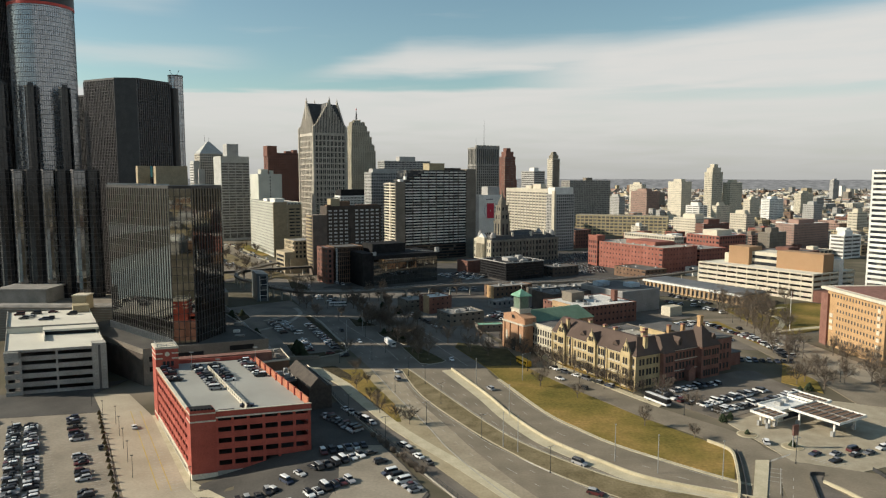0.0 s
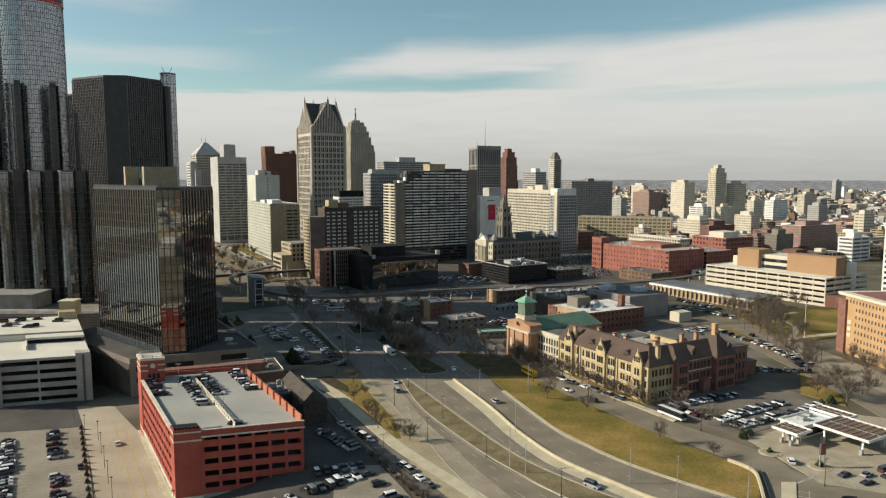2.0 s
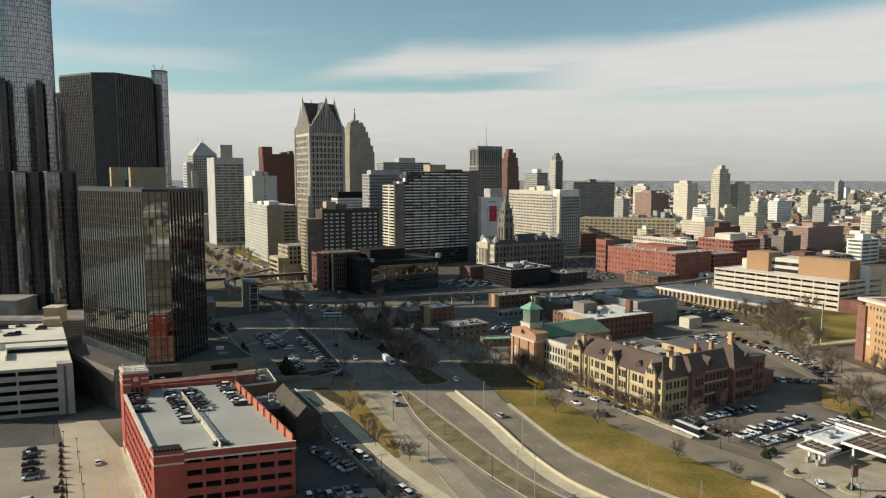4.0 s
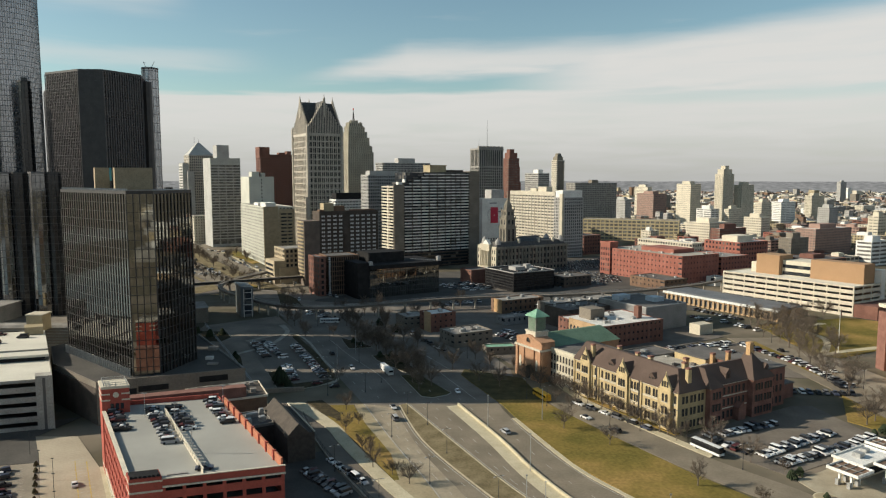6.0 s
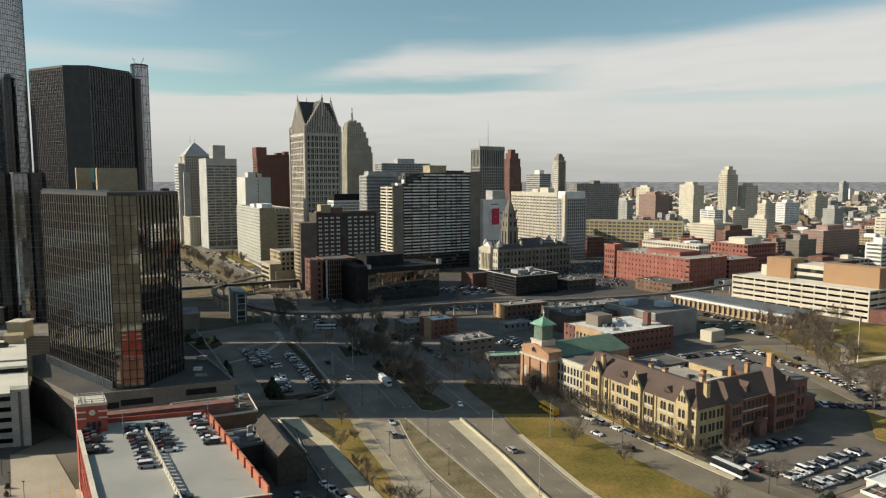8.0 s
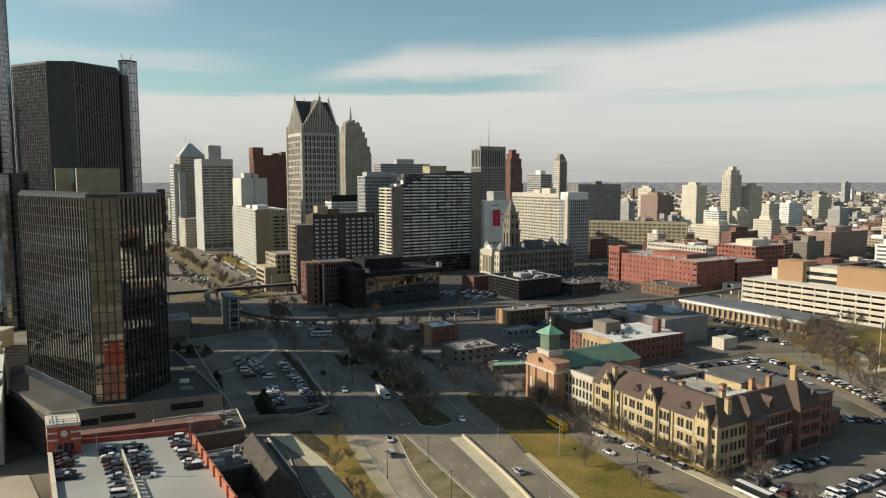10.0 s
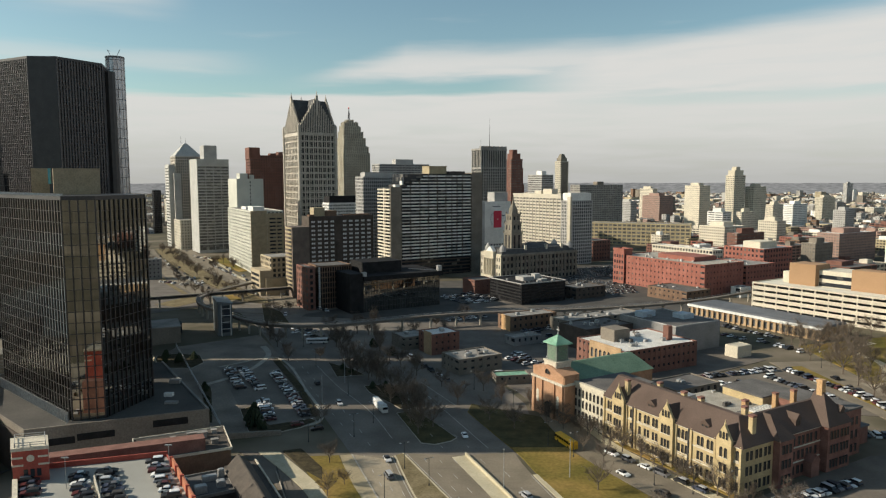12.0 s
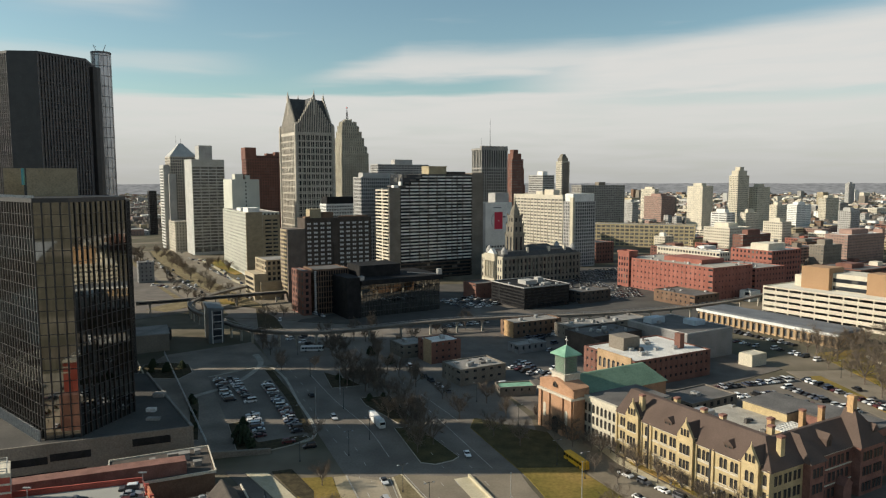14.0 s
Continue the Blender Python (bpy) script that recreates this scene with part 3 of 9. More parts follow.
ribbon("road_4", [(14, 172), (-2, 196), (-11.5, 212), (-31, 248), (-46, 279), (-55, 298), (-73.5, 324)], [(23.8, 176), (5.8, 205), (-11.2, 230), (-21.2, 246), (-37.7, 277), (-46.8, 295.5), (-66.2, 322)], LOT_GREY, 0.0,
       "asphalt service road beside a fenced car park")
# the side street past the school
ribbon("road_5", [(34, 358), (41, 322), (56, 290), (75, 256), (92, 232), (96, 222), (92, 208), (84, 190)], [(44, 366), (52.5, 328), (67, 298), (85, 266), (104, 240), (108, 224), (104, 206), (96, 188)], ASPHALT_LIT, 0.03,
       "asphalt street between the lawn and the school")
ribbon("pavement_1", [(44, 362), (52.7, 328), (67.2, 298), (85.2, 266)], [(46, 364), (55.5, 330), (70, 300), (88, 268)], CONCRETE_PALE, 0.15, "pale pavement in front of the school", "pavement")
sheet("grass_strip", [(55.8, 329), (57.6, 331), (82.6, 287), (80.4, 286)], GRASS, 0.12, "narrow grass strip below the school wall", "lawn")
sheet("car_park", [(84, 286), (92, 270), (104, 252), (152, 279), (146, 318), (138, 318)], LOT_GREY, 0.01, "grey asphalt car park beside the school", "car park")
sheet("forecourt", [(105, 249), (112, 214), (130, 206), (190, 230), (186, 262), (152, 277)], PAVING, 0.02, "pale concrete forecourt of the fuel station", "forecourt")
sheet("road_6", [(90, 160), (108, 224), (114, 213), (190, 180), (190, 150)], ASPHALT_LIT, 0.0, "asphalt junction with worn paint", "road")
sheet("car_park_1", [(96, 378), (112, 366), (166, 356), (172, 372), (160, 426), (112, 412)], LOT_GREY, 0.01, "asphalt car park behind the school", "car park")
sheet("car_park_2", [(-113, 428), (-92, 446), (-80, 430), (-52, 353), (-76, 346), (-84, 364)], AVENUE, 0.04, "dark asphalt car park with rounded end", "car park")
sheet("court_ground", [(-113, 428), (-84, 364), (-76, 346), (-62, 339), (-104, 326), (-108, 352), (-124, 372), (-138, 400), (-150, 448), (-150, 470), (-112, 500), (-88, 450), (-93, 447)], COURT, 0.01, "worn grey paved ground below the towers", "ground")
ribbon("kerb_4", [(-113, 428), (-92, 446), (-80, 431), (-66, 396), (-51, 352), (-76, 345)], shifted([(-113, 428), (-92, 446), (-80, 431), (-66, 396), (-51, 352), (-76, 345)], -1.2), CONCRETE, 0.15, "concrete kerb round the car park", "kerb")
island("bed_2", [(-84.7, 365.8), (-79.4, 370.2), (-73.4, 353.8), (-68.6, 347.5), (-54.3, 354.6), (-51.8, 351.9), (-56.6, 345.4), (-66.6, 338.4), (-74.1, 340.3)], PLANT_BED, "dark mulched bed at the rounded end of the car park", 0.35)
sheet("bed_3", [(-89.7, 440.5), (-86.5, 440.5), (-66, 396.5), (-52.4, 358), (-54.6, 357.4), (-68.4, 394)], PLANT_BED, 0.22, "narrow dark planted strip along the car park", "lawn")
island("bed_4", [(-107.8, 388.3), (-109.6, 397.4), (-107.2, 397.4), (-103.6, 388.3), (-90.7, 350), (-92.8, 350)], PLANT_BED, "long mulched bed in the paved court")
island("bed_5", [(-148.3, 433.6), (-152, 450), (-144.2, 455), (-130.9, 452), (-123.9, 437.4), (-126.1, 427), (-141.5, 427)], PLANT_BED, "broad shrub bed in the paved court")
ribbon("court_path", [(-112, 399), (-99, 420), (-96, 450), (-104, 470)], [(-109.4, 397.5), (-96.5, 419), (-93.2, 450), (-101, 472)], CONCRETE, 0.12, "grey curved path beside the car park", "path")
sheet("car_park_3", [(-210, 250), (-150, 160), (-104, 170), (-98, 200), (-140, 276), (-178, 268)], LOT_WARM, 0.03, "sunlit tan car park with rows of cars", "car park")
sheet("road_7", [(-96, 199), (-72, 150), (-48, 150), (-62, 186), (-80, 207), (-118, 272), (-140, 300), (-156, 300), (-140, 275)], STREET_TAN, 0.05, "pale tan street with worn yellow lines", "road")
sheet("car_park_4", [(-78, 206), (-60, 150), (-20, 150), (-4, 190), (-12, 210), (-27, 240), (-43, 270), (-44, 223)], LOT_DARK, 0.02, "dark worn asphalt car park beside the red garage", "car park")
sheet("lot_patch", [(-35, 226), (-21, 226.5), (-12.6, 210), (-4.6, 192), (-14, 166), (-37, 166), (-31, 196)], LOT_WARM, 0.06, "paler tan patch of the worn car park", "car park")
sheet("pavement_2", [(-64, 187), (-80.2, 207.4), (-118.2, 272.3), (-117, 272.6), (-79.8, 211.6), (-58, 192)], CONCRETE_PALE, 0.1, "pale pavement along the red garage", "pavement")
# dark lot colour puts shade into this street, which the sun reaches
sheet("road_9", [(-270, 250), (-211, 250.2), (-178.2, 268.2), (-140.2, 276.2), (-156, 300), (-150, 322), (-200, 296), (-270, 290)], LOT_DARK, 0.03, "asphalt street below the pale garage, darkened as if in shade", "road")
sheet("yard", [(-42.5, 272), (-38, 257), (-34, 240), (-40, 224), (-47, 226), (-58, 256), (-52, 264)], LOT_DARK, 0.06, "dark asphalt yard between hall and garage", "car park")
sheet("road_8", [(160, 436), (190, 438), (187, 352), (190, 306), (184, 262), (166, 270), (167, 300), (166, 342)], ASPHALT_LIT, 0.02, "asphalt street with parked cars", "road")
sheet("lawn_4", [(165, 427), (172, 428), (177, 345), (173, 345)], GRASS, 0.15, "grass strip along the street", "lawn")
sheet("lawn_5", [(192, 470), (262, 494), (290, 470), (240, 414), (200, 392), (190, 400)], GRASS, 0.1, "park lawn with bare trees", "lawn")
ribbon("park_path", [(196, 404), (212, 432), (214, 462), (236, 478)], [(199, 402), (215.5, 431), (217.5, 460), (238, 474.5)], CONCRETE_PALE, 0.15, "curved pale park path", "path")
ribbon("park_path_1", [(186, 396), (210, 408), (232, 416)], [(187.5, 393), (211, 404), (233, 411)], CONCRETE_PALE, 0.15, "pale park path", "path")
sheet("lawn_6", [(150, 300), (166, 332), (166, 300), (160, 284)], GRASS, 0.12, "grass corner with shrubs", "lawn")
sheet("road_10", [(184, 400), (196, 392), (204, 330), (201, 306), (187, 298), (180.5, 332)], LOT_WARM, 0.04, "worn pale tan side street", "road")
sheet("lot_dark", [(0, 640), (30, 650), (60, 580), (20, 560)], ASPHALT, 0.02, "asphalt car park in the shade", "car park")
sheet("lot_far", [(108, 816), (182, 842), (176, 740), (165, 640), (110, 600), (84, 620)], LOT_DARK, 0.02, "crowded asphalt car park", "car park")
sheet("block_ground", [(-30, 540), (40, 540), (130, 520), (160, 440), (100, 400), (60, 400), (34, 372), (10, 440)], ASPHALT, 0.0, "grey lots between low buildings", "ground")
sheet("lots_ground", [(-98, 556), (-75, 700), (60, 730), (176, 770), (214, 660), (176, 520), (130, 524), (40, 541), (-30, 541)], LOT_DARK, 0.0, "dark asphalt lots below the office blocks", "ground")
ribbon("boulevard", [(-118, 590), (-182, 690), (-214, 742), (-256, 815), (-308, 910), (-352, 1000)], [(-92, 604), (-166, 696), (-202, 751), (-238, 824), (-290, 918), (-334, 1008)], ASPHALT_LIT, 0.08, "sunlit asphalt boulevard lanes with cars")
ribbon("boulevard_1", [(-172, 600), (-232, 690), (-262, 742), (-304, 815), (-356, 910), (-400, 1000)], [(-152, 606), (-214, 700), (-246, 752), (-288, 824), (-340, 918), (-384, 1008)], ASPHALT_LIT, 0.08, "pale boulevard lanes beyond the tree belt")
ribbon("boulevard_median", [(-150, 612), (-212, 704), (-244, 754), (-286, 826), (-338, 920), (-382, 1010)], [(-130, 604), (-186, 694), (-218, 746), (-260, 819), (-312, 914), (-356, 1004)], MEDIAN_DIRT, 0.15, "brown planted strip between the boulevard lanes", "median")
ribbon("boulevard_kerb", [(-91, 605), (-165, 697), (-201, 752), (-237, 825), (-289, 919)], [(-88, 607), (-162, 698), (-198, 753), (-234, 827), (-286, 921)], CONCRETE_PALE, 0.18, "pale pavement beside the boulevard", "pavement")
sheet("boulevard_lawn", [(-234, 830), (-214, 795), (-204, 780), (-200, 790), (-226, 862), (-262, 910), (-272, 895)], GRASS, 0.15, "green strip along the boulevard", "lawn")
sheet("corner_lawn", [(-215, 600), (-196, 590), (-186, 612), (-204, 632)], MEDIAN_DIRT, 0.12, "grass beside the elevated track", "lawn")
sheet("corner_lawn_1", [(-176, 640), (-166, 618), (-152, 622), (-164, 648)], GRASS, 0.12, "grass patch below the elevated track", "lawn")
sheet("plaza", [(-150, 610), (-118, 588), (-92, 600), (-70, 590), (-100, 560), (-150, 570)], AVENUE, 0.03, "grey junction beside the elevated track", "plaza")
sheet("river_plaza", [(-520, 1000), (-390, 1000), (-300, 815), (-230, 690), (-170, 600), (-210, 560), (-300, 600), (-400, 800)], ASPHALT, 0.0, "grey-brown plaza towards the river", "plaza")

island("bed_6", [(-137, 601.7), (-115.5, 570.3), (-101.8, 534.1), (-116.8, 531)], PLANT_BED, "dark planted island in the junction")
ribbon("boulevard_bed", [(-196, 622), (-256, 716), (-286, 768), (-328, 842), (-380, 936)], [(-180, 606), (-240, 698), (-270, 750), (-311, 823), (-364, 918)], MEDIAN_DIRT, 0.14, "brown planted strip beyond the boulevard", "median")
sheet("river_lawn", [(-330, 770), (-290, 700), (-250, 640), (-280, 640), (-330, 720)], GRASS, 0.12, "dry lawn beside the river plaza", "lawn")

RIVER = surf("river_water", (0.018, 0.024, 0.026), (0.03, 0.036, 0.036), 0.01, 0.13, 0.25, 0.25, spec=0.8, grain=0.1)
BANK = [(-20, -700), (-107, -230), (-176, 0), (-292, 300), (-388, 500), (-540, 800), (-750, 1300), (-1090, 2100), (-1500, 3100), (-2000, 4300)]
ribbon("river", [(x - 560, y - 230) for x, y in BANK], BANK, RIVER, 0.25, "broad grey river behind the towers", "water")

# barrier wall and parapet of the slip road
def barrier(name, line, h, w, mat_, label):
    a, b = spline(line), spline(shifted(line, w))
    g = Geo()
    for p, q in zip(a, b):
        z = land(p.x, p.y)
        g.v += [(p.x, p.y, z - 0.3), (p.x, p.y, z + h), (q.x, q.y, z + h), (q.x, q.y, z - 0.3)]
    for i in range(len(a) - 1):
        for k in range(3):
            g.f.append((4 * i + k, 4 * i + 4 + k, 4 * i + 5 + k, 4 * i + 1 + k))
    g.f += [(3, 2, 1, 0), (4 * len(a) - 4, 4 * len(a) - 3, 4 * len(a) - 2, 4 * len(a) - 1)]
    return setting(name, g, mat_, label, "barrier")


barrier("barrier", WALL, 1.0, 0.6, CONCRETE_PALE, "pale concrete barrier wall between two roads")
barrier("parapet", [(91, 230), (95.4, 222), (93.3, 212), (86.5, 193), (80, 180)], 1.2, 0.7, CONCRETE_PALE, "curved pale concrete parapet at the lawn's end")
barrier("rail_parapet", [(97.5, 222), (94.6, 211), (88, 192), (82, 178)], 0.9, 0.3, DARK_METAL, "dark rail along the ramp")
barrier("court_wall", [(-158, 456), (-138.3, 421.3), (-126, 399.9), (-101, 356)], 1.1, 0.6, CONCRETE_PALE, "low pale concrete wall along the paved court")
barrier("fence_base", [(-56, 306), (-43, 273), (-26.6, 242), (-8, 208), (8, 180)], 0.5, 0.3, CONCRETE, "low concrete wall below a fence")


# lane lines
def dashes(lines, n_on=3.0, gap=9.0, w=0.2, up=0.2):
    g = Geo()
    for line in lines:
        p = spline(line, 14)
        run, on = 0.0, True
        for a, b in zip(p, p[1:]):
            d = (b - a).length
            if run % (n_on + gap) < n_on or gap == 0:
                t = (b - a).normalized()
                s = Vector((-t.y, t.x)) * w / 2
                q = [a - s, b - s, b + s, a + s]
                g.face([(v.x, v.y, surface(v.x, v.y) + 0.012) for v in q])
            run += d
    return g


def between(a, b, k):
    return [((1 - k) * p[0] + k * q[0], (1 - k) * p[1] + k * q[1]) for p, q in zip(a, b)]


L7 = [LEFT_KERB[0], LEFT_KERB[1], LEFT_KERB[2], LEFT_KERB[3], LEFT_KERB[4], LEFT_KERB[5]]
M7 = [MED_L[0], MED_L[1], MED_L[3], MED_L[4], MED_L[5], MED_L[6]]
R7 = [MED_R[1], MED_R[2], MED_R[3], MED_R[4], MED_R[5], MED_R[6]]
W7 = shifted([WALL[1], WALL[2], WALL[4], WALL[5], WALL[6], WALL[7]], -4.6)
U7 = [WALL[1], WALL[2], WALL[4], WALL[5], WALL[6], WALL[7]]
V7 = [RAMP_R[1], RAMP_R[2], RAMP_R[4], RAMP_R[5], (31, 280), (24.1, 303.4)]
far = [[(-28.9, 327.8), (-37.4, 350.7), (-57.9, 397), (-80, 446), (-108, 512)], [(-36, 336), (-45, 356), (-66, 404), (-90, 458)]]
far += [[(-3.1 + 4 * k, 312.6), (-11.5 + 4 * k, 336), (-23 + 3 * k, 372), (-40 + 5 * k, 430), (-64 + 8 * k, 500)] for k in (1.0, 3.2)]
BL, BR = [(-182, 690), (-214, 742), (-256, 815), (-308, 910)], [(-166, 696), (-202, 751), (-238, 824), (-290, 918)]
CL, CR = [(-232, 690), (-262, 742), (-304, 815), (-356, 910)], [(-214, 700), (-246, 752), (-288, 824), (-340, 918)]
far += [between(BL, BR, 0.35), between(BL, BR, 0.68), between(CL, CR, 0.3), between(CL, CR, 0.65)]
g = dashes([between(L7, M7, k) for k in (0.27, 0.5, 0.75)] + [between(R7, W7, k) for k in (0.33, 0.66)] + [between(U7, V7, k) for k in (0.5,)] + far)
tagged(new("lane_dash", g.mesh("lane_dash", MARK)), "short white painted lane dashes on the avenue", "road marking", kind="structure")
g = dashes([shifted(M7, -0.7), shifted(R7, 0.7), shifted(V7, -0.6), [(11.7, 325.3), (-0.6, 357.9), (-12.3, 389)], [(1.8, 369.6), (-13.5, 403)], [(-22, 334.9), (-32.7, 363.5), (-50.2, 396.9), (-66, 432)]], 1, 0, 0.24)
tagged(new("edge_line", g.mesh("edge_line", MARK)), "thin continuous white edge lines", "road marking", kind="structure")
g = dashes([[(-84, 205), (-125, 277)], [(-88, 205), (-129, 277)], [(-76, 205), (-112, 268)]], 1, 0, 0.3, 0.26)
tagged(new("yellow_line", g.mesh("yellow_line", MARK_Y)), "worn yellow lines on the pale street", "road marking", kind="structure")
# stall lines of the sunlit car parks
g = Geo()
for k in range(34):
    for off in (0, 13, 30, 46):
        x, y = -161 + off + 0.53 * 2.7 * k * 0.98, 262 + off * 0.5 - 0.85 * 2.7 * k * 0.98
        if y > 150:
            g.face([(x, y, -5.8), (x + 4.6, y + 2.65, -5.8), (x + 4.55, y + 2.8, -5.8), (x - 0.05, y + 0.15, -5.8)])
tagged(new("stall_line", g.mesh("stall_line", MARK)), "faded white stall lines in the car park", "road marking", kind="structure")
# crossing, hatched bays and stall lines on the bridge street
def stripe(g, a, b, w=0.25):
    t = (Vector(b) - Vector(a)).normalized()
    o = Vector((-t.y, t.x)) * w / 2
    g.face([(v.x, v.y, surface(v.x, v.y) + 0.012) for v in (Vector(a) - o, Vector(b) - o, Vector(b) + o, Vector(a) + o)])


g = Geo()
for k in range(8):
    stripe(g, (104.6 + 1.1 * k, 213.6 + 0.65 * k), (106.6 + 1.1 * k, 215.4 + 0.65 * k), 0.5)
for k in range(7):
    t = k / 6
    stripe(g, (102 - 8.5 * t, 208.8 - 18.3 * t), (105.7 - 8.8 * t, 207.4 - 18.2 * t))
stripe(g, (105.7, 208.8), (96.9, 190.6), 0.2)
stripe(g, (102, 208.8), (93.5, 190.5), 0.2)
for k in range(3):
    stripe(g, (106.2 - 2.9 * k, 201.8 - 5.7 * k), (105.2 - 2.9 * k, 199.8 - 5.7 * k), 0.2)
for k in range(7):
    stripe(g, (118.6 + 0.75 * k, 215.2 - 0.95 * k), (121.4 + 0.75 * k, 216.6 - 0.95 * k), 0.25)
tagged(new("crossing_stripe", g.mesh("crossing_stripe", MARK)), "white painted crossing and hatching stripes", "road marking", kind="structure")
ribbon("bridge_pavement", [(82, 176), (88, 188.5), (100.3, 214.4)], [(86.2, 176), (92.2, 188.8), (104.8, 214.4)], CONCRETE_PALE, 0.16, "pale concrete pavement across the bridge", "pavement")
barrier("bridge_parapet", [(113.5, 198), (116, 193), (119, 184)], 1.1, 0.6, CONCRETE_PALE, "pale concrete bridge parapet")
barrier("bridge_rail", [(116.3, 203.1), (112.1, 203.1), (109.5, 196.5), (105, 184)], 1.2, 0.15, DARK_METAL, "dark rail round the underpass")
barrier("verge_rail", [(133.6, 207.2), (134, 200), (134, 190)], 1.2, 0.15, DARK_METAL, "dark rail beside the slip road")
# flat dark strip at street level, drawn for the underpass's shade
ribbon("underpass_road", [(113, 203), (110, 196), (106, 184)], [(116, 203), (113.5, 197.5), (117, 184)], ASPHALT, 0.02, "dark flat strip standing in for the shaded underpass")
# ---- buildings ----
def arch_window(w, h, n=6):
    """A round-headed pane with a frame: two meshes."""
    head = [(w / 2 * math.cos(math.pi * k / n), h - w / 2 + w / 2 * math.sin(math.pi * k / n)) for k in range(n + 1)]
    loop = [(-w / 2, 0), (w / 2, 0), *head]
    return loop


def pane_mesh(name, loop, depth, mat_, side):
    """A flat solid on a wall: side 0 looks to -y, side 1 to -x."""
    g = Geo()
    if side == 0:
        g.hull([(x, 0.0, z) for x, z in loop], [(x, -depth, z) for x, z in loop])
    else:
        g.hull([(0.0, -x, z) for x, z in loop], [(-depth, -x, z) for x, z in loop])
    return g.mesh(name, mat_)


def plan(x, y, th, z=0.0):
    return pose(x, y, z, 0, 0, th)


def grid_walls(root, x0, x1, y0, y1, z0, z1, floor=3.6, bay=3.2, band=1.3, pier=0.9, wall=None, glass=None, deep=0.12, first=0.0, piers=True, top=1.2, roof=None, distant=False):
    """A block of storeys: glazing set back behind one wall band a storey and the piers between the bays."""
    part("glazing", Geo().box(x0 + deep, x1 - deep, y0 + deep, y1 - deep, z0, z1 - 0.95), glass or GLASS, root, "dark window glass behind the wall bands")
    n = max(1, round((z1 - z0 - first - top) / floor))
    step = (z1 - z0 - first - top) / n
    if distant:
        g = Geo()
        for k in range(n):
            g.ring(x0, x1, y0, y1, z0 + first + k * step, z0 + first + k * step + band, deep + 0.15)
        tagged(part("wall_band", g, wall, root), kind="stuff")
    else:
        me = Geo().ring(x0, x1, y0, y1, 0, band, deep + 0.15).mesh("wall_band", wall)
        for k in range(n):
            part("wall_band", me, wall, root, at=(0, 0, z0 + first + k * step))
    part("parapet", Geo().ring(x0 - 0.05, x1 + 0.05, y0 - 0.05, y1 + 0.05, z1 - top, z1, 0.5), wall, root)
    part("roof", Geo().box(x0 + 0.4, x1 - 0.4, y0 + 0.4, y1 - 0.4, z1 - 0.9, z1 - 0.5), roof or GRAVEL, root, "flat gravel roof")
    if first:
        part("base_wall", Geo().ring(x0 - 0.06, x1 + 0.06, y0 - 0.06, y1 + 0.06, z0, z0 + first * 0.35, 0.5), wall, root)
    if piers:
        e = deep + 0.05
        rise = 0.08 if deep < 0.25 else 0.3
        a = Geo().box(-pier / 2, pier / 2, y0 - rise, y0 + e, z0, z1 - top).mesh("pier", wall)
        b = Geo().box(x0 - rise, x0 + e, -pier / 2, pier / 2, z0, z1 - top).mesh("pier", wall)
        nx, ny = max(1, round((x1 - x0) / bay)), max(1, round((y1 - y0) / bay))
        if distant:
            g = Geo()
            for k in range(nx + 1):
                x = x0 + pier / 2 + (x1 - x0 - pier) * k / nx
                g.box(x - pier / 2, x + pier / 2, y0 - rise, y0 + e, z0, z1 - top)
            for k in range(1, ny + 1):
                y = y0 + pier / 2 + (y1 - y0 - pier) * k / ny
                g.box(x0 - rise, x0 + e, y - pier / 2, y + pier / 2, z0, z1 - top)
            tagged(part("pier", g, wall, root), kind="stuff")
            return
        for k in range(nx + 1):
            part("pier", a, wall, root, at=(x0 + pier / 2 + (x1 - x0 - pier) * k / nx, 0, 0))
        for k in range(1, ny + 1):
            part("pier", b, wall, root, at=(0, y0 + pier / 2 + (y1 - y0 - pier) * k / ny, 0))
        g = Geo()
        for k in range(nx + 1):
            x = x0 + pier / 2 + (x1 - x0 - pier) * k / nx
            g.box(x - pier / 2, x + pier / 2, y1 - e, y1 + 0.08, z0, z1 - top)
        for k in range(1, ny):
            y = y0 + pier / 2 + (y1 - y0 - pier) * k / ny
            g.box(x1 - e, x1 + 0.08, y - pier / 2, y + pier / 2, z0, z1 - top)
        tagged(part("rear_pier", g, wall, root), kind="stuff")


FOOT = []          # middle and half diagonal of each block


def tower(name, label, x, y, th, w, d, h, category="office building", penthouse=None, **k):
    root = thing(name, label, category, plan(x, y, th))
    FOOT.append((x + 0.433 * w - 0.25 * d, y + 0.25 * w + 0.433 * d, 0.5 * math.hypot(w, d)))
    grid_walls(root, 0, w, 0, d, 0, h, **k)
    if penthouse:
        a, b, c, e, up, m = penthouse
        part("penthouse", Geo().box(a, b, c, e, h - 0.5, h + up).box(a + 0.6, b - 0.6, c + 0.6, e - 0.6, h + up, h + up + 0.4), m, root, "box-like rooftop plant room")
    return root


def face_piers(w, d, bay, t, z0, z1, rise=0.1):
    """Slim piers in the middle of each bay, on the two faces towards the avenue."""
    g = Geo()
    for k in range(round(w / bay)):
        x = w * (k + 0.5) / round(w / bay)
        g.box(x - t / 2, x + t / 2, -rise, 0.5, z0, z1)
    for k in range(round(d / bay)):
        y = d * (k + 0.5) / round(d / bay)
        g.box(-rise, 0.5, y - t / 2, y + t / 2, z0, z1)
    return g


